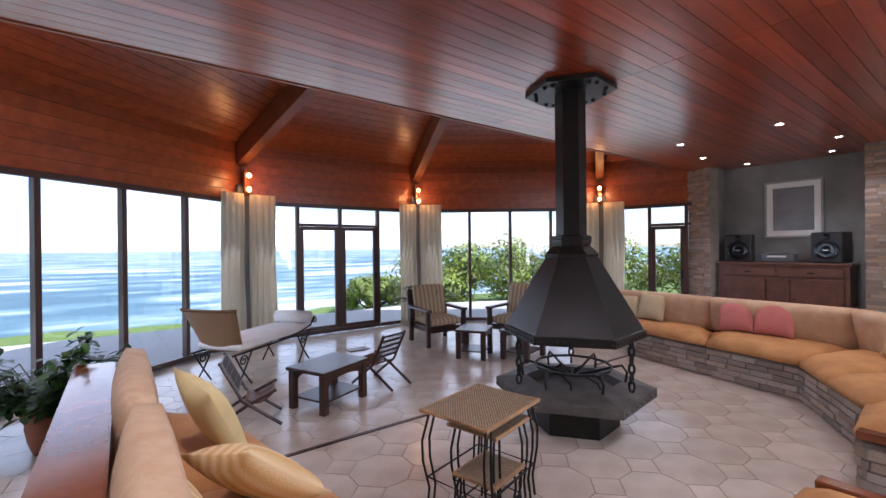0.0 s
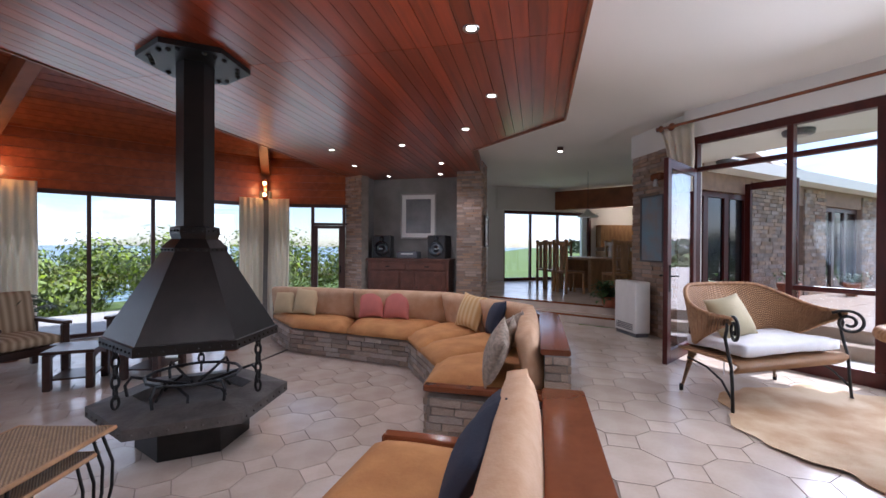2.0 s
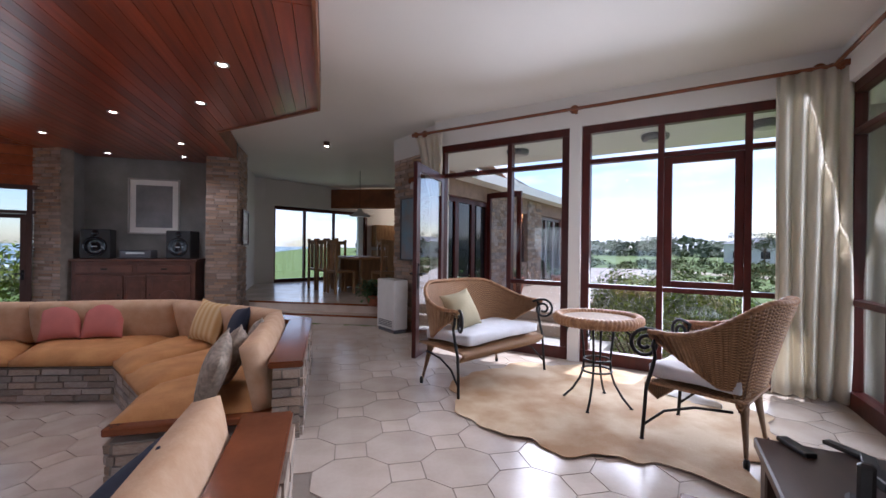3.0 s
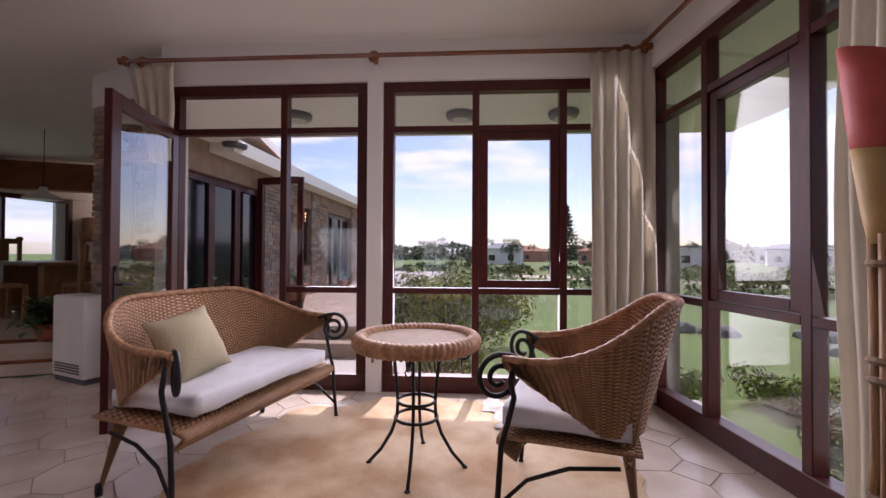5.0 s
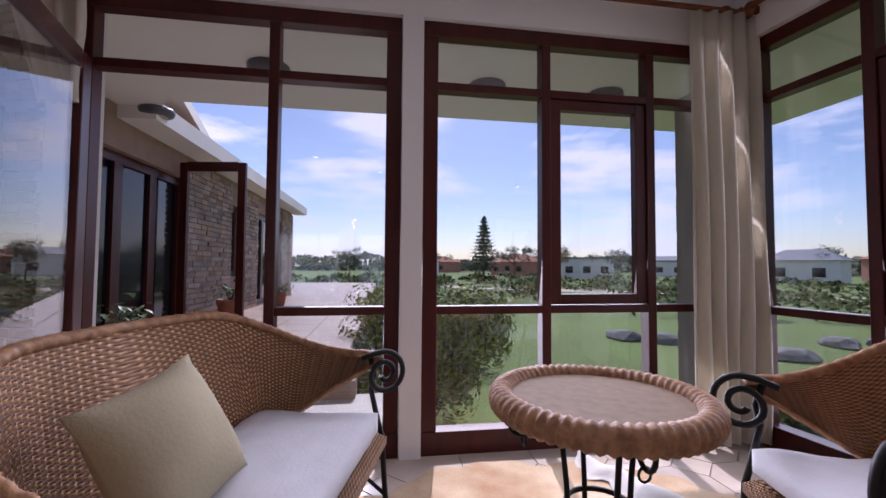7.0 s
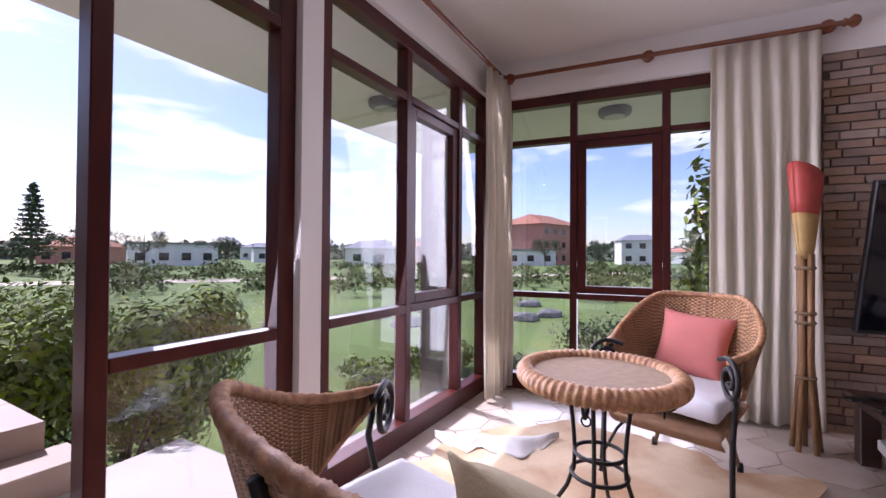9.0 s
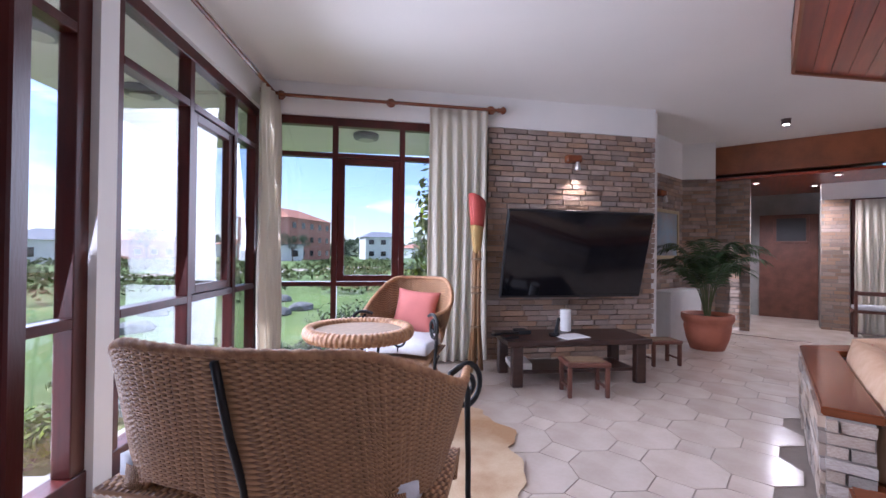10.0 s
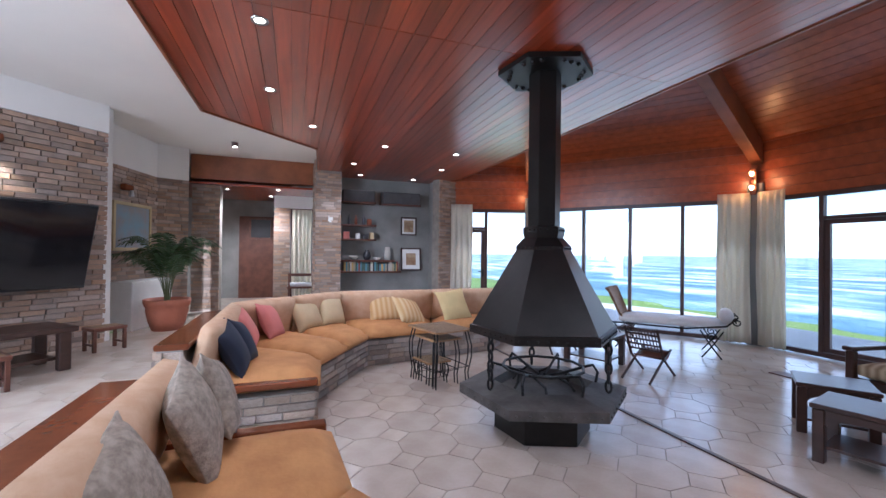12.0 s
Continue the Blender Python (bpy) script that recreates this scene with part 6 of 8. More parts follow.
# ---- television corner ----
M_SCREEN = mat("black_glass_screen", (0.006, 0.007, 0.010), 0.09, vary=0.05, scale=2, bump=0.0)
M_BLACKP = mat("black_plastic", (0.015, 0.015, 0.016), 0.4, vary=0.1, scale=10, bump=0.03)
tv = thing("television", along(on_b(4.33, 0.18), on_b(2.59, 0.22), 1.01) @ pose(0, 0, 0, -15, 0, 0), "large flat black television mounted on the brick wall", "television")
TW = 1.74
bm = bmesh.new()
box(bm, TW / 2, 0.02, 0.50, TW, 0.05, 1.0, bevel=0.006)
part("casing", bm, M_BLACKP, tv)
bm = bmesh.new()
box(bm, TW / 2, 0.0465, 0.505, TW - 0.03, 0.004, 0.95)
part("screen", bm, M_SCREEN, tv, "dark reflective screen")
bm = bmesh.new()
box(bm, TW / 2, -0.11, 0.45, 0.4, 0.22, 0.4)
part("wall_mount", bm, M_BLACKP, tv)

tvm = along((-2.44, -4.32), (-1.47, -5.25), OUT) 
tt = thing("television_bench", tvm, "low dark wooden table under the television, cluttered", "table")
LW = dist((-2.44, -4.32), (-1.47, -5.25))
bm = bmesh.new()
box(bm, LW / 2, 0.27, 0.40, LW + 0.08, 0.58, 0.05, bevel=0.008)
part("tabletop", bm, M_DARKWOOD, tt)
for xx in (0.06, LW - 0.06):
    for yy in (0.04, 0.5):
        bm = bmesh.new()
        box(bm, xx, yy, 0.19, 0.10, 0.08, 0.38, bevel=0.008)
        part("leg", bm, M_DARKWOOD, tt)
bm = bmesh.new()
box(bm, LW / 2, 0.27, 0.12, LW - 0.2, 0.40, 0.03)
part("shelf", bm, M_DARKWOOD, tt)


def on_bench(u, v, z=0.425):
    q = tvm @ Vector((u, v, z))
    return q.x, q.y, q.z

M_PAPER = mat("white_paper", (0.8, 0.8, 0.78), 0.8, vary=0.03, scale=6, fine=60, bump=0.1)
q = on_bench(0.62, 0.08)
roll_ = thing("paper_roll", pose(*q), "white kitchen paper roll standing on the low table", "paper roll")
bm = bmesh.new()
lathe(bm, [(0.02, 0.0), (0.055, 0.002), (0.055, 0.22), (0.02, 0.222)], 20)
part("paper", bm, M_PAPER, roll_, smooth=False)
q = on_bench(0.86, 0.34)
ph_ = thing("cordless_phone", pose(*q, 0, 0, 30), "black cordless telephone in its cradle on the table", "telephone")
bm = bmesh.new()
box(bm, 0, 0, 0.02, 0.10, 0.10, 0.04, bevel=0.012)
part("cradle", bm, M_BLACKP, ph_)
bm = bmesh.new()
box(bm, 0, 0.0, 0.10, 0.045, 0.03, 0.17, bevel=0.01, m=pose(0, 0.01, 0, -12, 0, 0))
part("handset", bm, M_BLACKP, ph_)
for k, (u, v, yaw, ww, dd, hh, nm, lb, mm) in enumerate((
        (1.32, 0.42, 20, 0.05, 0.17, 0.02, "remote_control", "black remote control lying on the low table", M_BLACKP),
        (1.26, 0.20, -15, 0.05, 0.18, 0.02, "remote_control", "black remote control lying on the low table", M_BLACKP),
        (1.40, 0.24, 35, 0.045, 0.15, 0.018, "remote_control", "black remote control lying on the low table", M_BLACKP),
        (1.12, 0.16, 5, 0.16, 0.12, 0.035, "set_top_box", "black set-top box lying on the low table", M_BLACKP),
        (0.70, 0.40, 12, 0.21, 0.28, 0.012, "magazine", "white magazine lying on the low table", M_PAPER))):
    x_, y_, z_ = on_bench(u, v)
    bm = bmesh.new()
    box(bm, 0, 0, hh / 2, ww, dd, hh, bevel=0.004)
    single(nm, bm, mm, lb, nm.replace("_", " "), matrix=pose(x_, y_, z_, 0, 0, yaw + 50))
q = on_bench(1.2, 0.3, 0.135)
bm = bmesh.new()
box(bm, 0, 0, 0.03, 0.28, 0.2, 0.06, bevel=0.006)
single("router_box", bm, M_PALEMETAL, "white router box on the shelf under the table", "router", matrix=pose(*q, 0, 0, 40))


def stool(x, y, yaw, w, h, label):
    s0 = thing("stool", pose(x, y, OUT, 0, 0, yaw), label, "stool", group="small wooden stools")
    bm = bmesh.new()
    box(bm, 0, 0, h - 0.02, w, w * 0.72, 0.04, bevel=0.008)
    part("seat", bm, M_CARVED, s0)
    bm = bmesh.new()
    box(bm, 0, 0, h + 0.003, w * 0.8, w * 0.52, 0.006)
    part("seat_inset", bm, M_WICKD, s0, "woven seat inset")
    for sx_ in (-1, 1):
        for sy_ in (-1, 1):
            bm = bmesh.new()
            box(bm, sx_ * w * 0.43, sy_ * w * 0.29, (h - 0.04) / 2, 0.035, 0.035, h - 0.04, bevel=0.004)
            part("leg", bm, M_CARVED, s0)
        bm = bmesh.new()
        box(bm, sx_ * w * 0.43, 0, 0.08, 0.02, w * 0.5, 0.02)
        part("stretcher", bm, M_CARVED, s0)

stool(-1.38, -4.30, -50, 0.38, 0.30, "small carved wooden stool with woven seat")
stool(-2.95, -3.98, -45, 0.36, 0.28, "small dark carved stool by the recess")

# tall rattan torch lamp
M_SHADE = mat("painted_torch_shade", (0.42, 0.07, 0.05), 0.6, vary=0.2, scale=4, fine=30, bump=0.1, color2=(0.34, 0.045, 0.035))
M_SHADEO = mat("ochre_torch_shade", (0.50, 0.33, 0.11), 0.6, vary=0.2, scale=4, fine=30, bump=0.1)
M_BAMBOO = mat("bamboo", (0.38, 0.21, 0.09), 0.5, vary=0.25, scale=6, fine=40, stretch=(8, 8, 1), bump=0.15)
to = thing("torch_floor_lamp", pose(-1.35, -5.42, OUT), "tall bamboo torch floor lamp with a red flared shade", "lamp")
for k in range(5):
    a = 2 * math.pi * k / 5
    bm = bmesh.new()
    tube(bm, [(0.075 * math.cos(a), 0.075 * math.sin(a), 0.0), (0.03 * math.cos(a), 0.03 * math.sin(a), 0.55), (0.035 * math.cos(a), 0.035 * math.sin(a), 1.25)], 0.016, 7)
    part("cane", bm, M_BAMBOO, to, smooth=True)
for z in (0.45, 0.80, 0.86, 1.15):
    bm = bmesh.new()
    lathe(bm, [(0.05, z), (0.058, z + 0.01), (0.05, z + 0.022)], 14)
    part("binding", bm, M_WICKD, to, "cord binding")
bm = bmesh.new()
rows_ = []
for j in range(9):
    v = j / 8
    r_ = 0.04 + 0.07 * v ** 0.8
    rows_.append([(r_ * math.cos(t), r_ * 0.7 * math.sin(t), 1.22 + 0.56 * v + (0.06 * math.cos(t) * v * v)) for t in [2 * math.pi * i / 20 for i in range(21)]])
sheet(bm, rows_[:5])
sho = part("shade_base", bm, M_SHADEO, to, "ochre lower half of the shade", smooth=True)
sho.modifiers.new("thick", "SOLIDIFY").thickness = 0.006
bm = bmesh.new()
sheet(bm, rows_[4:])
sh = part("shade", bm, M_SHADE, to, "red flared top of the shade", smooth=True)
sh.modifiers.new("thick", "SOLIDIFY").thickness = 0.006


def picture_lamp(m, label):
    w_ = thing("wall_lamp", m, label, "lamp", group="wall lamps")
    bm = bmesh.new()
    box(bm, 0, 0.05, 0, 0.20, 0.10, 0.10, bevel=0.03, seg=3)
    part("body", bm, M_LEDGE, w_, "red-brown wooden body")
    bm = bmesh.new()
    lathe(bm, [(0.03, -0.14), (0.036, -0.13), (0.022, -0.05), (0.02, -0.04)], 14, m=pose(-0.03, 0.10, 0))
    part("shade", bm, M_CHROME, w_, "small metal shade", smooth=True)
    bm = bmesh.new()
    lathe(bm, [(0.001, -0.136), (0.027, -0.134), (0.027, -0.128)], 12, m=pose(-0.03, 0.10, 0))
    part("bulb", bm, M_BULB, w_)
    return w_

wl1 = along(on_b(3.53, 0.06), on_b(3.3, 0.06), 2.62)
picture_lamp(wl1, "wooden wall lamp lighting the brick wall")
ld = bpy.data.lights.new("wall_lamp_beam", "SPOT")
ld.energy, ld.spot_size, ld.spot_blend, ld.color, ld.shadow_soft_size = 9.0, radians(110), 0.7, (1, 0.82, 0.6), 0.02
q = wl1 @ Vector((-0.03, 0.12, -0.15))
new("wall_lamp_beam", ld).matrix_world = pose(*q)

# picture, white chest and lamp in the recess
def picture(m, w, h, frame_m, inner, label, matw=0.0, fw=0.03):
    p_ = thing("framed_picture", m, label, "picture")
    for a, b_, c, d in ((w / 2, h - fw / 2, w, fw), (w / 2, fw / 2, w, fw), (fw / 2, h / 2, fw, h - 2 * fw), (w - fw / 2, h / 2, fw, h - 2 * fw)):
        bm = bmesh.new()
        box(bm, a, 0.015, b_, c, 0.03, d, bevel=0.004)
        part("frame", bm, frame_m, p_)
    if matw:
        bm = bmesh.new()
        box(bm, w / 2, 0.006, h / 2, w - 2 * fw, 0.008, h - 2 * fw)
        part("mount", bm, M_PAPER, p_, "white mount")
    bm = bmesh.new()
    box(bm, w / 2, 0.011, h / 2, w - 2 * fw - 2 * matw, 0.006, h - 2 * fw - 2 * matw)
    part("print", bm, inner, p_)
    return p_

M_SEAPIC = mat("painting_blue", (0.16, 0.30, 0.42), 0.4, vary=0.2, scale=4, fine=18, bump=0.05, color2=(0.25, 0.22, 0.2))
M_GREYPIC = mat("grey_print", (0.25, 0.25, 0.26), 0.25, vary=0.15, scale=3, fine=18, bump=0.02, color2=(0.13, 0.14, 0.15))
M_GOLD = mat("pale_gold_frame", (0.55, 0.44, 0.24), 0.4, metal=0.3, vary=0.1, scale=8)
M_SILVER = mat("silver_frame", (0.38, 0.37, 0.35), 0.35, metal=0.6, vary=0.1, scale=8)
M_BROWNPIC = mat("sepia_print", (0.20, 0.10, 0.05), 0.4, vary=0.3, scale=8, fine=30, bump=0.03, color2=(0.45, 0.35, 0.22))
picture(along(rec_b, rec_a, 1.44) @ pose(0.26, 0.045, 0), 0.95, 0.74, M_GOLD, M_SEAPIC, "gold-framed blue seascape painting on the brick wall", fw=0.05)
wl2 = along(rec_b, rec_a, 2.4) @ pose(0.95, 0.04, 0)
picture_lamp(wl2, "wooden wall lamp above the painting")
bm = bmesh.new()
box(bm, 0.68, 0.20, 0.36, 1.1, 0.3, 0.72, m=along(rec_b, rec_a, OUT), bevel=0.01)
single("white_cabinet", bm, M_PALEMETAL, "low white cabinet against the recess wall", "cabinet")

# ---- cabinet with the stereo, east niche ----
cb = thing("sideboard", pose(5.36, 0.90, OUT, 0, 0, -90), "carved dark wooden sideboard with two doors and drawers", "cabinet")
CW = 1.74
bm = bmesh.new()
box(bm, CW / 2, 0.27, 0.50, CW, 0.50, 0.98, bevel=0.006)
part("body", bm, M_CARVED, cb)
bm = bmesh.new()
box(bm, CW / 2, 0.265, 1.01, CW + 0.06, 0.56, 0.045, bevel=0.012, seg=2)
part("top", bm, M_CARVED, cb)
for x0, x1 in ((0.06, 0.70), (1.04, 1.68)):
    bm = bmesh.new()
    box(bm, (x0 + x1) / 2, 0.005, 0.43, x1 - x0, 0.03, 0.68, bevel=0.008)
    box(bm, (x0 + x1) / 2, -0.012, 0.43, x1 - x0 - 0.16, 0.012, 0.50, bevel=0.005)
    lathe(bm, [(0.12, 0.0), (0.115, 0.012), (0.06, 0.02), (0.001, 0.022)], 20, m=pose((x0 + x1) / 2, -0.016, 0.40, 90, 0, 0))
    d_ = part("door", bm, M_CARVED, cb, "carved panel door with a round rosette")
    bm = bmesh.new()
    rivets(bm, [(x1 - 0.05 if x0 < 0.5 else x0 + 0.05, -0.022, 0.45)], 0.014)
    part("knob", bm, M_IRON, d_)
bm = bmesh.new()
box(bm, 0.87, 0.008, 0.43, 0.30, 0.025, 0.66, bevel=0.006)
box(bm, 0.87, -0.008, 0.43, 0.22, 0.012, 0.50, bevel=0.005)
part("centre_panel", bm, M_CARVED, cb)
for x0, x1 in ((0.06, 0.84), (0.90, 1.68)):
    bm = bmesh.new()
    box(bm, (x0 + x1) / 2, 0.004, 0.87, x1 - x0, 0.03, 0.13, bevel=0.008)
    d_ = part("drawer", bm, M_CARVED, cb)
    bm = bmesh.new()
    box(bm, (x0 + x1) / 2, -0.016, 0.87, 0.09, 0.014, 0.025, bevel=0.005)
    part("handle", bm, M_IRON, d_, "dark iron pull")
CT = OUT + 1.0325
for y_, label in ((0.62, "black loudspeaker on the sideboard"), (-0.56, "black loudspeaker on the sideboard")):
    sp_ = thing("loudspeaker", pose(5.45, y_, CT, 0, 0, -90 + (8 if y_ > 0 else -10)), label, "loudspeaker", group="stereo loudspeakers")
    bm = bmesh.new()
    box(bm, 0, 0.16, 0.24, 0.40, 0.32, 0.48, bevel=0.02, seg=2)
    part("cabinet", bm, M_BLACKP, sp_)
    bm = bmesh.new()
    lathe(bm, [(0.16, 0.0), (0.155, 0.016), (0.135, 0.012), (0.06, -0.0), (0.03, 0.012), (0.001, 0.016)], 28, m=pose(0, 0.0, 0.20, 90, 0, 0))
    part("woofer", bm, M_SCREEN, sp_, "round woofer cone", smooth=True)
    bm = bmesh.new()
    lathe(bm, [(0.05, 0.0), (0.045, 0.012), (0.001, 0.006)], 20, m=pose(0, 0.0, 0.41, 90, 0, 0))
    part("tweeter", bm, M_SCREEN, sp_, smooth=True)
    bm = bmesh.new()
    box(bm, 0, -0.022, 0.20, 0.07, 0.006, 0.014, bevel=0.002)
    part("badge", bm, M_CHROME, sp_, "pale metal badge")
st_ = thing("stereo_player", pose(5.5, 0.08, CT, 0, 0, -90), "dark grey compact stereo player on the sideboard", "stereo")
M_GREYP = mat("grey_plastic", (0.10, 0.105, 0.12), 0.35, vary=0.1, scale=8)
bm = bmesh.new()
box(bm, 0, 0.14, 0.075, 0.46, 0.28, 0.15, bevel=0.02, seg=2)
part("casing", bm, M_GREYP, st_)
bm = bmesh.new()
box(bm, 0, -0.003, 0.095, 0.26, 0.008, 0.03)
part("display", bm, M_CHROME, st_)
picture(pose(5.945, 0.36, 1.72, 0, 0, -90) @ Matrix.Diagonal((1, -1, 1, 1)), 0.80, 0.98, M_SILVER, M_GREYPIC, "silver-framed grey print with a wide white mount", matw=0.09)
picture(pose(5.94, -1.545, 1.55, 0, 0, 180), 0.55, 0.62, M_DARKWOOD, M_BROWNPIC, "dark-framed print on the brick pillar", matw=0.06)

# ---- shelves, west niche ----
for z in (1.05, 1.28, 1.72, 2.02):
    bm = bmesh.new()
    w_ = 1.3 if z < 1.1 else 1.15 if z < 1.5 else 0.75
    y0 = -1.0
    box(bm, -5.80, y0 + w_ / 2, z, 0.28, w_, 0.035, bevel=0.005)
    single("wall_shelf", bm, M_CARVED, "dark wooden wall shelf in the niche", "shelf", group="niche shelves")
rnd = random.Random(11)
y_ = -0.9
cols = [(0.5, 0.48, 0.42), (0.06, 0.12, 0.10), (0.35, 0.30, 0.2), (0.10, 0.25, 0.32), (0.45, 0.42, 0.38), (0.25, 0.05, 0.04), (0.03, 0.03, 0.04), (0.5, 0.35, 0.12)]
bmats = [mat("book_cover_" + nm, c, 0.6, vary=0.1, scale=10, bump=0.05) for nm, c in zip(("cream", "green", "tan", "blue", "stone", "red", "black", "ochre"), cols)]
while y_ < 0.22:
    t_ = rnd.uniform(0.02, 0.05)
    h_ = rnd.uniform(0.15, 0.215)
    bm = bmesh.new()
    box(bm, -5.78, y_ + t_ / 2, 1.068 + h_ / 2, 0.16, t_ * 0.94, h_, bevel=0.003)
    single("book", bm, rnd.choice(bmats), "hardback book standing on the niche shelf", "book", group="shelf books")
    y_ += t_
M_CERAMIC = mat("pale_ceramic", (0.55, 0.53, 0.48), 0.3, vary=0.1, scale=8)
M_DCERAM = mat("dark_ceramic", (0.03, 0.03, 0.035), 0.35, vary=0.1, scale=8)
for k, (yy, z, prof, mm, lb) in enumerate((
        (-0.70, 1.2975, [(0.03, 0), (0.09, 0.05), (0.10, 0.09), (0.09, 0.09)], M_CERAMIC, "pale ceramic bowl on the niche shelf"),
        (-0.42, 1.2975, [(0.05, 0), (0.09, 0.08), (0.07, 0.16), (0.04, 0.19), (0.05, 0.21)], M_DCERAM, "dark ceramic jug on the niche shelf"),
        (-0.20, 1.2975, [(0.03, 0), (0.07, 0.03), (0.075, 0.06), (0.07, 0.06)], M_CERAMIC, "small pale bowl on the niche shelf"),
        (0.02, 1.2975, [(0.06, 0), (0.065, 0.12), (0.05, 0.26), (0.06, 0.28)], M_CERAMIC, "tall pale vase on the niche shelf"),
        (-0.80, 2.0375, [(0.03, 0), (0.035, 0.13), (0.012, 0.18), (0.012, 0.22)], M_GREYP, "glass bottle on the niche shelf"),
        (-0.66, 2.0375, [(0.03, 0), (0.03, 0.12), (0.012, 0.16), (0.012, 0.2)], M_POT, "red bottle on the niche shelf"),
        (-0.50, 2.0375, [(0.035, 0), (0.035, 0.14), (0.012, 0.19), (0.012, 0.24)], M_GREYP, "glass bottle on the niche shelf"),
        (-0.38, 2.0375, [(0.05, 0), (0.05, 0.12), (0.04, 0.13)], M_POT, "small red jar on the niche shelf"))):
    bm = bmesh.new()
    lathe(bm, prof, 18)
    single("vase" if "vase" in lb or "jug" in lb or "bowl" in lb else "bottle", bm, mm, lb, "vessel", matrix=pose(-5.8, yy, z), smooth=True)
for k, (yy, w_, h_, mm) in enumerate(((-0.86, 0.16, 0.15, M_CORAL), (-0.62, 0.10, 0.12, M_PAPER), (-0.46, 0.14, 0.10, M_DCERAM), (-0.33, 0.10, 0.14, M_CREAM))):
    bm = bmesh.new()
    box(bm, -5.8, yy, 1.7375 + h_ / 2, 0.12, w_ * 0.8, h_, bevel=0.012, seg=2)
    single("ornament_box", bm, mm, "small ornamental box on the niche shelf", "box", group="shelf ornaments")
picture(pose(-5.945, 0.70, 1.85, 0, 0, -90), 0.36, 0.40, M_DARKWOOD, M_BROWNPIC, "small dark-framed print in the shelf niche", matw=0.04)
picture(pose(-5.88, 0.80, 1.07, 0, 0, -90) @ pose(0, 0, 0, 6, 0, 0), 0.46, 0.50, M_DARKWOOD, M_BROWNPIC, "dark-framed picture leaning on the niche shelf", matw=0.09)
M_GREYBOX = mat("grey_case", (0.07, 0.07, 0.075), 0.6, vary=0.15, scale=8)
for yy, w_, tilt in ((-0.62, 0.66, 0), (0.28, 0.80, 5)):
    bs = thing("wall_speaker", pose(-5.78, yy, 2.48, tilt, 0, 90), "grey flat speaker box on a wooden wall bracket", "speaker", group="wall speaker boxes")
    bm = bmesh.new()
    box(bm, 0, 0, 0.15, w_, 0.30, 0.24, bevel=0.01)
    part("case", bm, M_GREYBOX, bs)
    bm = bmesh.new()
    box(bm, 0, -0.01, 0.012, w_ + 0.04, 0.32, 0.03, bevel=0.004)
    part("bracket", bm, M_CARVED, bs, "wooden bracket shelf")
bm = bmesh.new()
box(bm, -5.265, -1.22, 2.1, 0.02, 0.09, 0.13, bevel=0.004)
single("light_switch", bm, M_PALEMETAL, "white wall control on the brick pillar", "switch")

# ---- hall ----
curtain((-7.05, -1.92), (-7.05, -1.50), OUT + 0.02, 2.42, 5, "white sheer curtain over the hall window", 0.04, seed=40)
bn = thing("hall_bench", pose(-6.75, -1.66, OUT, 0, 0, -90), "wooden bench with a white seat pad in the hall", "bench")
bm = bmesh.new()
box(bm, 0, 0, 0.40, 0.7, 0.36, 0.04, bevel=0.006)
part("seat", bm, M_CARVED, bn)
bm = bmesh.new()
cushion(bm, 0.68, 0.34, 0.08, pose(0, 0, 0.46), n=8, seed=3)
part("seat_pad", bm, M_LINEN, bn, "white seat pad", smooth=True)
for sx_ in (-0.31, 0.31):
    for sy_ in (-0.15, 0.15):
        bm = bmesh.new()
        h_ = 0.38 if sy_ < 0 else 0.72
        box(bm, sx_, sy_, h_ / 2, 0.04, 0.04, h_, bevel=0.004)
        part("leg", bm, M_CARVED, bn)
bm = bmesh.new()
box(bm, 0, 0.15, 0.68, 0.6, 0.03, 0.06, bevel=0.004)
part("back_rail", bm, M_CARVED, bn)
bm = bmesh.new()
box(bm, 0, 0, 0.0, 0.9, 0.05, 2.05)
single("door_2", bm, M_CARVED, "closed brown wooden door at the end of the hall", "door", matrix=pose(-8.45, -2.72, OUT + 1.03, 0, 0, 90), kind="structure")
picture(pose(-8.41, -2.40, 1.75, 0, 0, -90) @ Matrix.Diagonal((1, -1, 1, 1)) @ pose(0, 0, 0), 0.55, 0.55, M_CARVED, M_DCERAM, "dark painting hanging in the hall", fw=0.05)
for x, y in ((-6.3, -2.2), (-6.6, -3.2), (-7.4, -2.4)):
    copy_thing(first, pose(x, y, 2.74))
hl = bpy.data.lights.new("hall_lamp", "SPOT")
hl.energy, hl.spot_size, hl.spot_blend, hl.shadow_soft_size, hl.color = 70.0, radians(150), 0.5, 0.05, (1.0, 0.9, 0.76)
new("hall_lamp", hl).matrix_world = pose(-6.7, -2.8, 2.70)

# ---- dining room ----
window("window_10", (-7.3, -1.95), (-7.3, -1.26), OUT, 2.46, [], [], M_FRAME, "mahogany window at the side of the hall", fw=0.07)
win_d = window("window_9", (9.45, -1.55), (11.1, -4.2), DIN, 2.62, [0.95, 1.9], [], M_FRAME, "mahogany sliding window of the dining room", fw=0.09)
# weak area lamp added at the dining window, imitating the light it lets in
dl_ = bpy.data.lights.new("dining_window_fill", "AREA")
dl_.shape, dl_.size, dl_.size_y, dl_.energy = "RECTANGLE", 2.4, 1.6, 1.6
new("dining_window_fill", dl_).matrix_world = look((10.15, -3.0, 1.7), (6.0, -4.2, 1.2))
table_d = thing("dining_table", pose(7.35, -3.75, DIN, 0, 0, 22), "long honey-coloured wooden dining table", "table")
bm = bmesh.new()
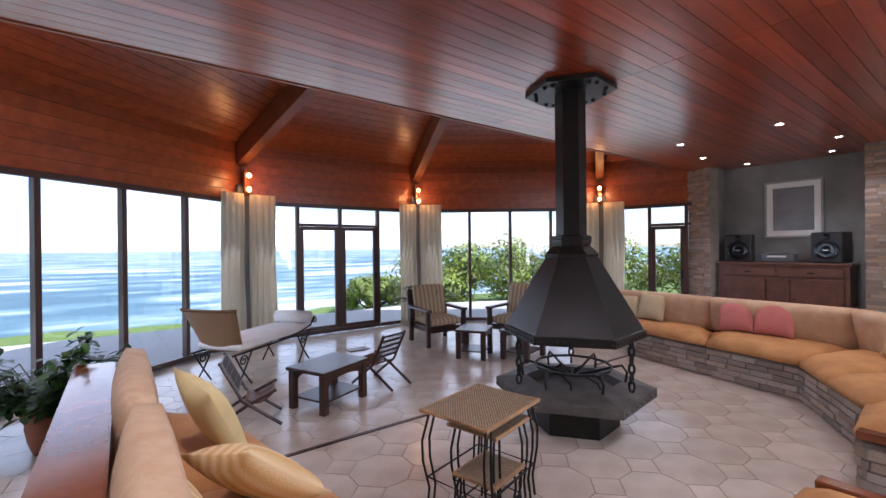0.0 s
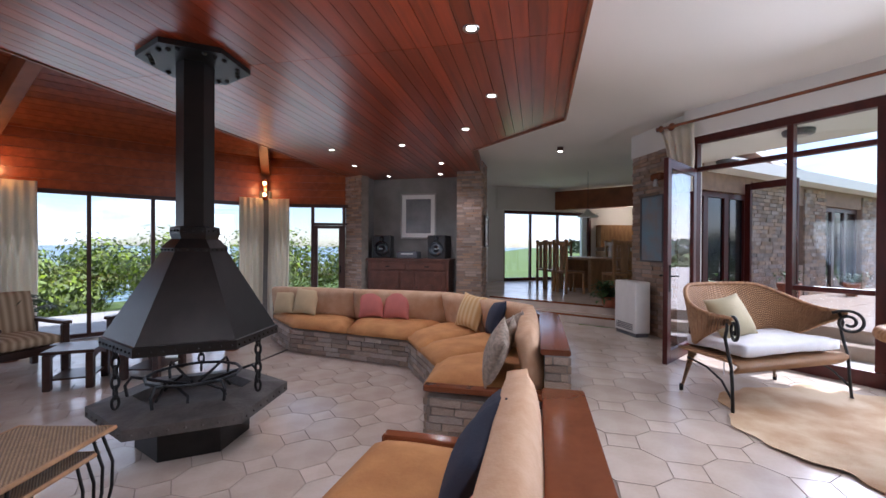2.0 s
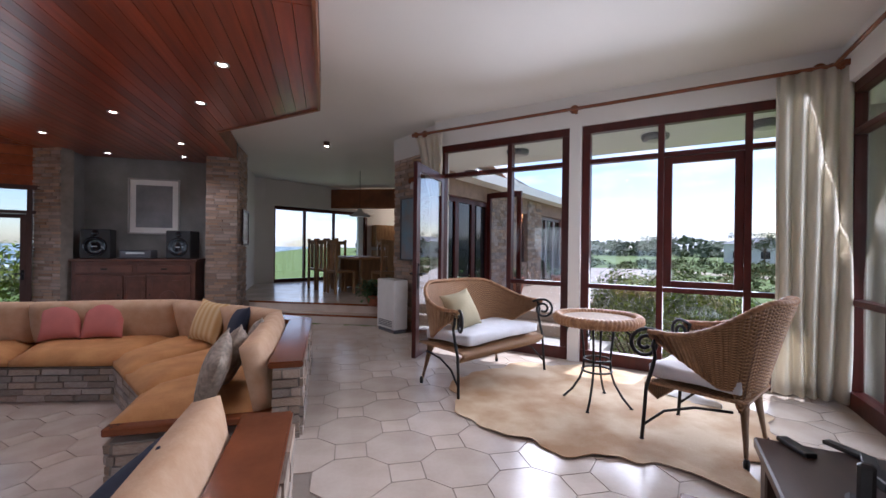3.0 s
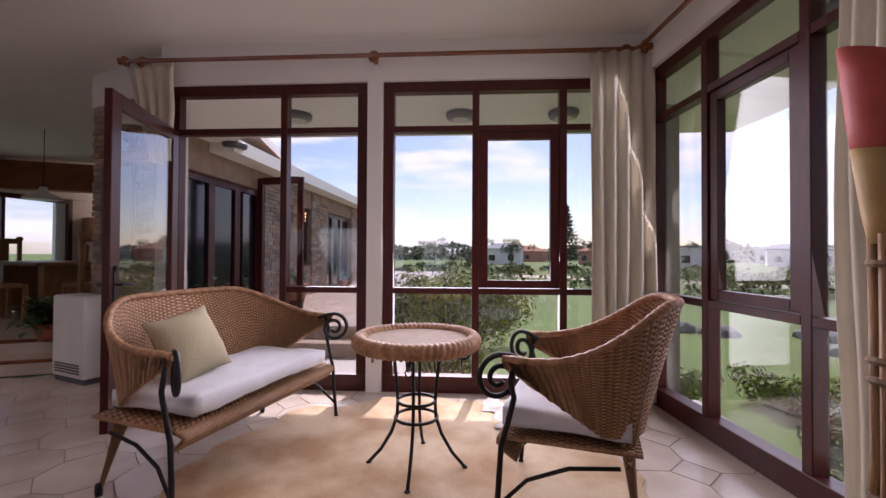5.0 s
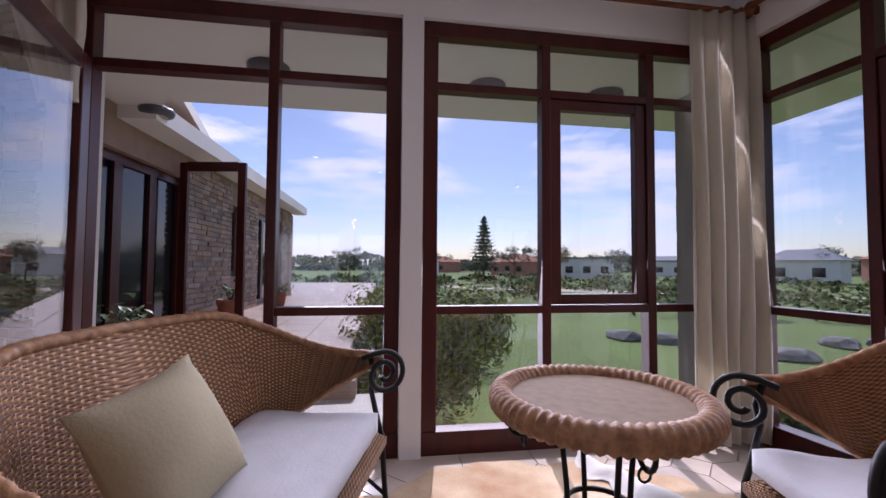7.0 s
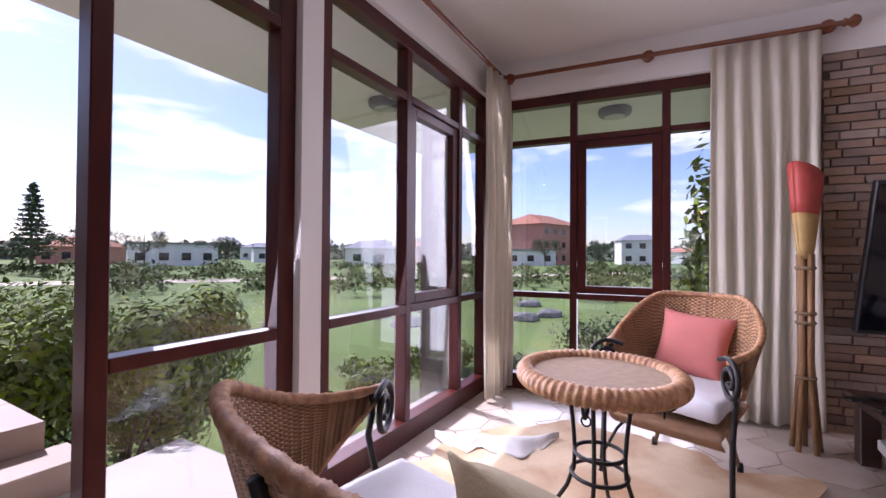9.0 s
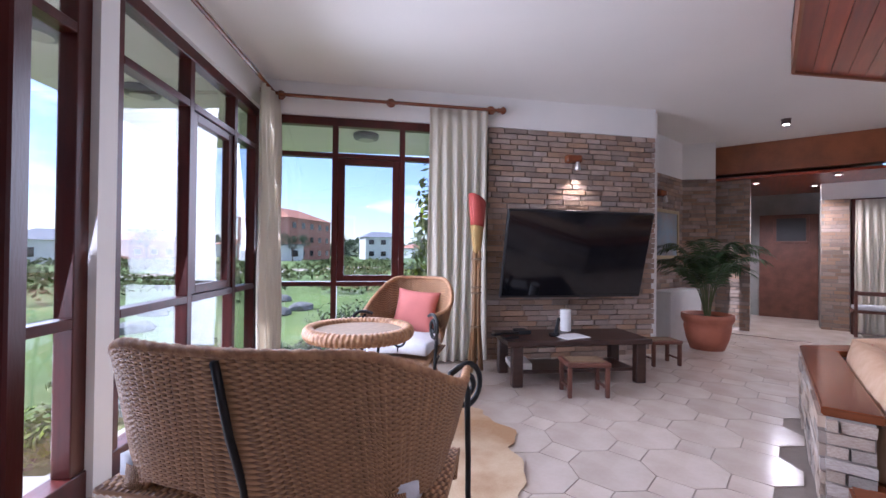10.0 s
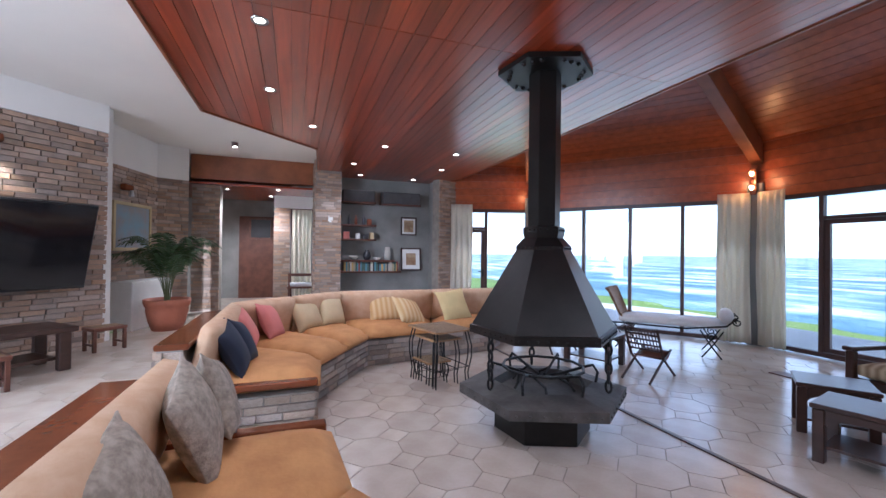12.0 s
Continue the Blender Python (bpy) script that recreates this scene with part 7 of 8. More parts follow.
box(bm, 0, 0, 0.74, 1.7, 0.95, 0.05, bevel=0.008)
part("tabletop", bm, M_HONEY, table_d)
for sx_ in (-0.55, 0.55):
    bm = bmesh.new()
    box(bm, sx_, 0, 0.36, 0.14, 0.6, 0.70, bevel=0.01)
    part("leg", bm, M_HONEY, table_d)


def dining_chair():
    c_ = thing("dining_chair", pose(0, 0, 0), "tall-backed honey wooden dining chair with scrolled top", "chair", group="chairs round the dining table")
    for sx_ in (-0.21, 0.21):
        bm = bmesh.new()
        box(bm, sx_, -0.2, 0.22, 0.05, 0.05, 0.44, bevel=0.006)
        part("leg", bm, M_HONEY, c_)
        bm = bmesh.new()
        box(bm, sx_, 0.2, 0.55, 0.055, 0.05, 1.10, bevel=0.006)
        lathe(bm, [(0.04, -0.03), (0.045, 0.0), (0.04, 0.03)], 12, m=pose(sx_, 0.2, 1.12, 90, 0, 0))
        part("back_post", bm, M_HONEY, c_)
    bm = bmesh.new()
    box(bm, 0, 0, 0.455, 0.47, 0.45, 0.05, bevel=0.01)
    part("seat", bm, M_HONEY, c_)
    bm = bmesh.new()
    box(bm, 0, 0.2, 0.80, 0.16, 0.025, 0.62, bevel=0.006)
    part("back_splat", bm, M_HONEY, c_)
    bm = bmesh.new()
    box(bm, 0, 0.2, 1.08, 0.40, 0.03, 0.09, bevel=0.012)
    part("top_rail", bm, M_HONEY, c_)
    return c_

dc = dining_chair()
base_m = pose(7.35, -3.75, DIN, 0, 0, 22)
spots = [(-1.15, 0.0, 90), (-0.5, -0.72, 180), (0.1, -0.72, 180), (0.65, -0.72, 180), (-0.5, 0.72, 0), (0.1, 0.72, 0), (0.65, 0.72, 0), (1.15, 0, -90)]
for i, (x, y, r) in enumerate(spots):
    m_ = base_m @ pose(x, y, 0, 0, 0, r)
    if i == 0:
        dc.matrix_basis = m_
    else:
        copy_thing(dc, m_)
pn = thing("pendant_lamp", pose(7.3, -3.7, 2.25), "pale conical pendant lamp over the dining table", "lamp")
bm = bmesh.new()
lathe(bm, [(0.24, 0.0), (0.23, 0.02), (0.07, 0.10), (0.04, 0.18), (0.03, 0.18)], 24)
part("shade", bm, M_PALEMETAL, pn, smooth=True)
bm = bmesh.new()
tube(bm, [(0, 0, 0.16), (0, 0, WHITEC - 2.25)], 0.006, 6)
part("cord", bm, M_IRON, pn)
for k in range(2):
    bm = bmesh.new()
    box(bm, 0.6 + k * 1.25, 0.2, 1.9, 1.2, 0.35, 0.7, m=along((12.0, -6.7), (11.1, -4.0), 0), bevel=0.006)
    single("kitchen_wall_cabinet", bm, M_HONEY, "pale wooden kitchen wall cabinet", "cabinet", group="kitchen cabinets")
    bm = bmesh.new()
    box(bm, 0.6 + k * 1.25, 0.3, DIN + 0.44, 1.2, 0.6, 0.88, m=along((12.0, -6.7), (11.1, -4.0), 0), bevel=0.006)
    single("kitchen_base_cabinet", bm, M_HONEY, "pale wooden kitchen base cabinet", "cabinet", group="kitchen cabinets")
kl = bpy.data.lights.new("kitchen_lamp", "POINT")
kl.energy, kl.color, kl.shadow_soft_size = 5.0, (1, 0.8, 0.55), 0.1
new("kitchen_lamp", kl).matrix_world = pose(10.8, -5.3, 2.6)
# gas heater by the brick wall and dark mirror picture
ht = thing("gas_heater", along((3.42, -4.24), (4.2, -3.93), OUT), "cream enamel gas heater against the brick wall", "heater")
bm = bmesh.new()
box(bm, 0.50, 0.12, 0.42, 0.52, 0.24, 0.74, bevel=0.02, seg=2)
part("casing", bm, M_PALEMETAL, ht)
for k in range(4):
    bm = bmesh.new()
    box(bm, 0.50, 0.243, 0.10 + 0.025 * k, 0.4, 0.006, 0.012)
    part("slot", bm, M_GREYP, ht)
bm = bmesh.new()
box(bm, 0.50, 0.12, 0.025, 0.48, 0.2, 0.05)
part("plinth", bm, M_GREYP, ht)
picture(along((3.50, -4.30), (4.3, -3.98), 1.35) @ pose(0, 0.02, 0), 0.5, 0.95, M_GREYP, M_SEAPIC, "tall narrow blue-grey picture on the brick wall", fw=0.02)
picture_lamp(along((3.62, -4.26), (4.3, -3.98), 2.55), "small wall lamp above the tall picture")

# ---- garden and distance ----
M_HEDGE = mat("shrub_leaf", (0.21, 0.28, 0.05), 0.85, vary=0.25, scale=3, fine=20, bump=0.2, rand=0.45, island=True)
M_HEDGED = mat("dark_shrub_leaf", (0.07, 0.105, 0.04), 0.85, vary=0.25, scale=3, fine=20, bump=0.2, rand=0.4, island=True)
M_TWIG = mat("shrub_twig", (0.10, 0.07, 0.045), 0.9, vary=0.2, scale=8)


def shrub(name, x, y, z, rx, ry, h, n, leaf, material, label, cat="shrub", seed=0, kind=""):
    """A shrub of many small leaves on a few stems, with lumps and gaps in its outline."""
    rnd = random.Random(seed)
    s0 = thing(name, pose(x, y, z), label, cat)
    bms, bml = bmesh.new(), bmesh.new()
    lumps = [(rnd.uniform(-0.7, 0.7), rnd.uniform(-0.7, 0.7), rnd.uniform(0.3, 0.75), rnd.uniform(0.28, 0.48)) for _ in range(16)]
    for lx, ly, lz, lr in lumps:
        tube(bms, [(0.1 * lx * rx, 0.1 * ly * ry, 0), (0.6 * lx * rx, 0.6 * ly * ry, lz * h * 0.6), (lx * rx, ly * ry, lz * h)], 0.02, 5, taper=0.4)
    verts, faces = [], []
    for k in range(n):
        lx, ly, lz, lr = rnd.choice(lumps)
        d = Vector((rnd.gauss(0, 1), rnd.gauss(0, 1), rnd.gauss(0, 0.9))).normalized()
        r = lr * (1 - 0.5 * rnd.random() ** 2.2)
        c = Vector(((lx + d.x * r) * rx, (ly + d.y * r) * ry, max(0.02, (lz + d.z * r * 0.9) * h)))
        a = Vector((rnd.gauss(0, 1), rnd.gauss(0, 1), rnd.gauss(0, 1))).normalized()
        b_ = (d + a * 0.7).cross(a).normalized()
        a2 = b_.cross(d).normalized()
        L = leaf * rnd.uniform(0.6, 1.4)
        i0 = len(verts)
        verts += [c - a2 * L, c - b_ * L * 0.45, c + a2 * L, c + b_ * L * 0.45]
        faces.append((i0, i0 + 1, i0 + 2, i0 + 3))
    part("branches", bms, M_TWIG, s0)
    me = bpy.data.meshes.new("foliage")
    me.from_pydata([tuple(v) for v in verts], [], faces)
    me.materials.append(material)
    bml.free()
    f_ = new("foliage", me)
    f_.parent = s0
    f_["kind"] = "stuff"
    return s0

# hedge by the terrace steps
shrub("hedge", 3.2, -7.95, -0.55, 1.0, 0.95, 1.75, 12000, 0.04, M_HEDGE, "large rounded green hedge by the terrace steps", seed=1)
shrub("hedge", 4.9, -10.2, -0.55, 1.3, 1.3, 1.7, 9000, 0.045, M_HEDGE, "large rounded green hedge beside the lawn", seed=2)
# garden shrubs by the west window and lawn
for i, (x, y, rx, h) in enumerate(((0.6, -9.6, 0.6, 0.55), (-1.6, -9.0, 0.7, 0.6), (-2.6, -8.0, 0.8, 0.7), (-3.6, -9.8, 1.1, 1.0), (-0.6, -10.6, 0.7, 0.5), (-5.2, -8.2, 1.2, 1.2), (1.6, -8.4, 0.5, 0.45))):
    shrub("garden_shrub", x, y, -0.55, rx, rx * 0.8, h, 2200, 0.045, M_HEDGED if i % 2 else M_HEDGE, "low leafy garden shrub on the lawn", seed=10 + i)
# greenery on the sea side
for i, (x, y, rx, h) in enumerate(((5.2, 9.8, 1.8, 2.1), (8.0, 8.6, 2.0, 2.4), (10.5, 6.6, 2.2, 2.5), (7.6, 11.0, 2.2, 2.2), (11.5, 3.6, 2.2, 2.2), (3.3, 10.6, 1.0, 1.2))):
    shrub("coastal_bush", x, y, -0.5, rx, rx * 0.9, h, 5000, 0.075, M_HEDGE, "dense green coastal bush beyond the terrace", seed=30 + i)
# hibiscus seen beside the west curtain
shrub("hibiscus", -2.75, -7.05, -0.4, 0.55, 0.5, 3.2, 1500, 0.075, M_HEDGE, "tall hibiscus shrub outside the window", seed=44)
# low rocks on the lawn
M_ROCK = mat("lawn_rock", (0.22, 0.22, 0.21), 0.9, vary=0.25, scale=4, fine=30, bump=0.5)
rnd = random.Random(5)
for i in range(9):
    bm = bmesh.new()
    made = bmesh.ops.create_icosphere(bm, subdivisions=2, radius=1.0)
    for v in made["verts"]:
        k = 1 + 0.25 * noise.noise(v.co * 1.7 + Vector((i * 3, 0, 0)))
        v.co = Vector((v.co.x * 0.55 * k, v.co.y * 0.4 * k, v.co.z * 0.22 * k))
    single("rock", bm, M_ROCK, "grey weathered rock lying on the lawn", "rock", matrix=pose(2.2 - i * 1.15 + rnd.uniform(-0.4, 0.4), -17.0 + rnd.uniform(-2, 2), -0.5, 0, 0, rnd.uniform(0, 180)), group="lawn rocks")

# terrace tiles
bm = bmesh.new()
ua, un = Vector((0.743, 0.669)), Vector((0.669, -0.743))
TP = [on_a(2.85, -1.47), on_a(4.9, -1.47), (5.05, -5.3), (13.9, -12.9), (17.9, -16.0), (14.3, -19.1)]
for i in range(-4, 30):
    for j in range(0, 34):
        c = Vector(on_a(2.80, -1.46)) + ua * (0.27 + 0.545 * i) + un * (0.27 + 0.545 * j)
        if in_poly(c.x, c.y, TP):
            q4 = [c + ua * a + un * b_ for a, b_ in ((-0.268, -0.268), (0.268, -0.268), (0.268, 0.268), (-0.268, 0.268))]
            slab(bm, [(p.x, p.y) for p in q4], DIN - 0.02, DIN + 0.002)
terr = single("terrace_tiles", bm, M_TERRACE, "large square wet terracotta terrace tiles", "tiles", kind="stuff")

# brick wing of the house beyond the terrace
W0, W1 = (4.55, -4.72), (10.2, -11.2)
wing = thing("house_wing", along(W0, W1), "brick wing of the house with glazed doors under a white eaves", "house")
WLEN = dist(W0, W1)
M_WBRICK = mat("outer_brick_wall", (0.36, 0.24, 0.18), 0.9, vary=0.2, scale=6, fine=60, bump=0.4, color2=(0.24, 0.17, 0.13))
openings = [(0.35, 2.3, DIN, 2.55), (3.9, 4.4, 1.2, 2.45), (5.4, 7.4, DIN, 2.5)]
x = 0.0
bm = bmesh.new()
for a, b_, z0, z1 in openings:
    box(bm, (x + a) / 2, 0.1, 1.4, a - x, 0.2, 3.2)
    box(bm, (a + b_) / 2, 0.1, (z1 + 3.0) / 2, b_ - a, 0.2, 3.0 - z1)
    if z0 > DIN:
        box(bm, (a + b_) / 2, 0.1, (z0 - 0.2) / 2, b_ - a, 0.2, z0 + 0.2)
    x = b_
box(bm, (x + WLEN) / 2, 0.1, 1.4, WLEN - x, 0.2, 3.2)
part("wall", bm, M_WBRICK, wing, "weathered brick wall")
WING_RUNS = [(0.0, 0.35), (2.3, 3.9), (4.4, 5.4), (7.4, WLEN)]
for a, b_, z0, z1 in openings:
    n_ = max(1, round((b_ - a) / 0.75))
    w_ = (b_ - a) / n_
    for k in range(n_):
        x0 = a + w_ * k
        bm = bmesh.new()
        for xx in (x0 + 0.035, x0 + w_ - 0.035):
            box(bm, xx, 0.12, (z0 + z1) / 2, 0.07, 0.08, z1 - z0)
        for zz in (z0 + 0.05, z1 - 0.05):
            box(bm, x0 + w_ / 2, 0.12, zz, w_ - 0.14, 0.08, 0.10)
        fr_ = part("window", bm, M_FRAME if a < 1 else M_DARKFRAME, wing, "dark wooden glazed door")
        bm = bmesh.new()
        box(bm, x0 + w_ / 2, 0.12, (z0 + z1) / 2, w_ - 0.14, 0.01, z1 - z0 - 0.2)
        part("pane", bm, M_SCREEN, fr_, "dark reflecting glass")
bm = bmesh.new()
slab(bm, [(0.8, 0.0), (WLEN + 0.4, 0.0), (WLEN + 0.3, -0.34), (0.8, -0.36)], 2.86, 3.06)
part("fascia", bm, M_CEILWHITE, wing, "white eaves")
bm = bmesh.new()
v = [bm.verts.new(p) for p in ((1.0, -0.3, 3.07), (WLEN + 0.4, -0.3, 3.07), (WLEN + 0.4, 3.0, 3.9), (1.0, 3.0, 4.0))]
bm.faces.new(v)
bmesh.ops.solidify(bm, geom=bm.faces[:], thickness=0.12)
part("roof", bm, M_POT, wing, "terracotta tile roof")
bm = bmesh.new()
box(bm, 3.6, 1.6, 3.9, 0.9, 0.8, 1.9, bevel=0.02)
box(bm, 3.6, 1.6, 4.9, 1.0, 0.9, 0.12, bevel=0.02)
part("chimney", bm, M_CEMENT, wing, "grey brick chimney")
# open second door leaf on the terrace
lf = thing("door_3", along((5.9, -6.3), (5.2, -6.75), DIN), "mahogany glazed door standing open on the terrace", "door", kind="structure")
for xx in (0.05, 0.80):
    bar_part("stile", lf, M_FRAME, (xx, 0, 1.08), (0.10, 0.05, 2.16))
for zz in (0.07, 2.11):
    bar_part("rail", lf, M_FRAME, (0.425, 0, zz), (0.65, 0.048, 0.12))
pane_part(lf, 0.10, 0.75, 0.13, 2.05)
# pots on the terrace
for i, (x, y, r, h) in enumerate(((4.1, -5.1, 0.17, 0.62), (5.9, -7.0, 0.17, 0.36), (7.6, -9.0, 0.13, 0.28))):
    bushy(x, y, OUT if i == 0 else DIN + 0.002, r, h, 0.26, 0.24, 120, "terracotta pot with a trailing succulent on the terrace", 60 + i, 0.07)
# soffit lamps
M_OPAL = mat("opal_lamp_glass", (0.5, 0.48, 0.44), 0.4, vary=0.05, scale=5)
for i, (x, y) in enumerate((on_a(3.4, -0.85), on_a(1.6, -0.9), on_a(0.5, -0.9), on_b(1.1, -0.7), (4.9, -5.6))):
    sl = thing("soffit_lamp", pose(x, y, 2.99), "round grey ceiling lamp under the eaves", "lamp", group="soffit lamps")
    bm = bmesh.new()
    lathe(bm, [(0.10, -0.075), (0.15, -0.06), (0.165, -0.02), (0.16, 0.0)], 20)
    part("body", bm, M_GREYP, sl, smooth=True)
    bm = bmesh.new()
    lathe(bm, [(0.001, -0.082), (0.09, -0.08), (0.10, -0.074)], 20)
    part("diffuser", bm, M_OPAL, sl)

# distant houses, trees and street
M_HWHITE = mat("distant_white_wall", (0.70, 0.69, 0.66), 0.9, vary=0.06, scale=1)
M_HRED = mat("distant_red_wall", (0.42, 0.20, 0.14), 0.9, vary=0.1, scale=1)
M_HROOF = mat("distant_tile_roof", (0.42, 0.17, 0.10), 0.9, vary=0.15, scale=2)
M_HGREY = mat("distant_grey_roof", (0.22, 0.23, 0.26), 0.8, vary=0.1, scale=2)


def house(x, y, yaw, w, d, h, wallm, roofm, gable, label):
    h_ = thing("house", pose(x, y, -0.55, 0, 0, yaw), label, "house", group="houses beyond the lawn")
    bm = bmesh.new()
    box(bm, 0, 0, h / 2, w, d, h)
    part("wall", bm, wallm, h_)
    bm = bmesh.new()
    if gable:
        a = [(-w / 2 - 0.4, -d / 2 - 0.4, h), (w / 2 + 0.4, -d / 2 - 0.4, h), (w / 2 + 0.4, d / 2 + 0.4, h), (-w / 2 - 0.4, d / 2 + 0.4, h)]
        lo = [bm.verts.new(p) for p in a]
        r0, r1 = bm.verts.new((-w / 4, 0, h + gable)), bm.verts.new((w / 4, 0, h + gable))
        for f in ((lo[0], lo[1], r1, r0), (lo[1], lo[2], r1), (lo[2], lo[3], r0, r1), (lo[3], lo[0], r0), lo[::-1]):
            bm.faces.new(f)
    else:
        box(bm, 0, 0, h + 0.15, w + 0.6, d + 0.6, 0.3)
    part("roof", bm, roofm, h_)
    storeys = max(1, round(h / 2.9))
    nx = max(2, int(w / 3))
    for s0 in range(storeys):
        for k in range(nx):
            for sy_ in (1, -1):
                bm = bmesh.new()
                xx = -w / 2 + w * (k + 0.5) / nx
                box(bm, xx, sy_ * (d / 2 + 0.02), 1.45 + 2.9 * s0, 1.3, 0.06, 1.2)
                wn_ = part("window", bm, M_SCREEN, h_)
    return h_

HO = [(14, -52, 20, 12, 8, 3.4, M_HWHITE, M_HGREY, 0), (24, -58, -10, 9, 8, 3.0, M_HRED, M_HROOF, 1.8), (34, -48, 30, 8, 7, 3.4, M_HWHITE, M_HGREY, 1.2), (4, -70, 10, 14, 8, 3.2, M_HWHITE, M_HGREY, 0),
      (-6, -48, -20, 8, 6, 3.0, M_HWHITE, M_HGREY, 1.5), (-16, -62, 15, 9, 8, 3.6, M_HRED, M_HROOF, 1.6), (-26, -50, -15, 10, 8, 3.0, M_HWHITE, M_HGREY, 0), (-50, -88, 25, 17, 12, 8.7, M_HRED, M_HROOF, 2.6),
      (-46, -52, -30, 9, 8, 5.6, M_HWHITE, M_HGREY, 1.5), (-64, -60, 10, 10, 8, 3.2, M_HWHITE, M_HROOF, 1.4), (46, -70, 0, 12, 9, 3.2, M_HRED, M_HROOF, 1.8), (8, -95, 0, 16, 9, 4.0, M_HWHITE, M_HGREY, 1.5), (-34, -75, 40, 11, 8, 3.4, M_HWHITE, M_HROOF, 1.5)]
for h_ in HO:
    far_ = 1.0 if h_[5] > 8 else 1.6
    house(h_[0] * far_, h_[1] * far_, *h_[2:], "distant low house with %s walls beyond the lawn" % ("white" if h_[6] is M_HWHITE else "red brick"))
bm = bmesh.new()
box(bm, -30, -39, -0.54, 130, 4.0, 0.03, m=pose(0, 0, 0, 0, 0, 6))
single("road", bm, mat("sandy_road", (0.55, 0.47, 0.36), 0.95, vary=0.12, scale=0.8, fine=8, bump=0.2), "pale sandy street beyond the lawn", "road", kind="structure")


def tree(x, y, h, kind_, seed):
    rnd = random.Random(seed)
    t_ = thing("tree", pose(x, y, -0.55), "tall conifer tree far beyond the lawn" if kind_ else "spreading dark tree far beyond the lawn", "tree", group="distant trees")
    bm = bmesh.new()
    tube(bm, [(0, 0, 0), (0.1, 0, h * 0.5), (0, 0.05, h * 0.98)], 0.02 * h, 7, taper=0.15)
    verts, faces = [], []

    def quad(c, s):
        d = Vector((rnd.gauss(0, 1), rnd.gauss(0, 1), rnd.gauss(0, 0.6))).normalized()
        e = d.cross(Vector((rnd.gauss(0, 1), rnd.gauss(0, 1), rnd.gauss(0, 1)))).normalized()
        i0 = len(verts)
        verts.extend([c - d * s, c - e * s * 0.5, c + d * s, c + e * s * 0.5])
        faces.append((i0, i0 + 1, i0 + 2, i0 + 3))
    if kind_:
        for k in range(15):
            z = h * (0.22 + 0.76 * k / 15)
            r = 0.30 * h * (1 - k / 15.5)
            for a in range(7):
                ang = 2 * math.pi * a / 7 + k
                tip_ = Vector((r * math.cos(ang), r * math.sin(ang), z - 0.02 * h))
                tube(bm, [(0, 0, z), tuple(tip_ * 0.6 + Vector((0, 0, z * 0.4 - 0.01 * h))), tuple(tip_ + Vector((0, 0, 0.03 * h)))], 0.003 * h, 4)
                for m_ in range(9):
                    quad(Vector((0, 0, z)).lerp(tip_ + Vector((0, 0, 0.02 * h)), 0.15 + 0.85 * m_ / 13) + Vector((rnd.gauss(0, 0.012), rnd.gauss(0, 0.012), rnd.gauss(0, 0.01))) * h, 0.028 * h)
    else:
        lumps = [(rnd.gauss(0, 0.28), rnd.gauss(0, 0.28), rnd.uniform(0.55, 0.9)) for _ in range(12)]
        for lx, ly, lz in lumps:
            tube(bm, [(0, 0, h * 0.4), (lx * h * 0.6, ly * h * 0.6, h * lz * 0.85), (lx * h, ly * h, h * lz)], 0.008 * h, 5, taper=0.4)
            for m_ in range(160):
                d = Vector((rnd.gauss(0, 1), rnd.gauss(0, 1), rnd.gauss(0, 0.55))).normalized() * rnd.uniform(0.5, 1) * 0.17 * h
                quad(Vector((lx * h, ly * h, lz * h)) + d, 0.022 * h)
    part("trunk", bm, M_TWIG, t_)
    me = bpy.data.meshes.new("crown")
    me.from_pydata([tuple(v) for v in verts], [], faces)
    me.materials.append(M_HEDGED)
    c_ = new("crown", me)
    c_.parent = t_
    c_["kind"] = "stuff"

tree(25, -51, 8.6, True, 1)
for i, (x, y, h) in enumerate(((11, -62, 6), (21, -66, 7), (29, -70, 8), (-2, -80, 7), (-12, -78, 7), (-22, -84, 8), (40, -60, 7), (-40, -70, 7), (-58, -78, 8), (52, -54, 7))):
    tree(x, y, h * 0.72, False, 10 + i)
# wooded skyline
bm = bmesh.new()
rnd = random.Random(8)
verts, faces = [], []
for k in range(15000):
    a = radians(rnd.uniform(95, 265))
    r = rnd.uniform(150, 200)
    c = Vector((r * math.sin(a), r * math.cos(a), rnd.uniform(-0.5, 4.6 + 2.4 * noise.noise(Vector((a * 9, 0, 0))))))
    s = rnd.uniform(0.7, 1.7)
    d = Vector((rnd.gauss(0, 1), rnd.gauss(0, 1), rnd.gauss(0, 0.7))).normalized()
    e = d.cross(Vector((0.3, 0.5, 1))).normalized()
    i0 = len(verts)
    verts += [tuple(c - d * s), tuple(c - e * s * 0.7), tuple(c + d * s), tuple(c + e * s * 0.7)]
    faces.append((i0, i0 + 1, i0 + 2, i0 + 3))
bm.free()
me = bpy.data.meshes.new("skyline_woods")
me.from_pydata(verts, [], faces)
# leaf colour is paled and greyed to carry the haze of distance
me.materials.append(mat("skyline_hazed_leaf", (0.13, 0.16, 0.10), 0.95, vary=0.15, scale=0.2, fine=3, bump=0.0, spec=0.1, rand=0.25, island=True))
tagged(new("skyline_woods", me), "low dark woods along the skyline", "woods", kind="stuff")

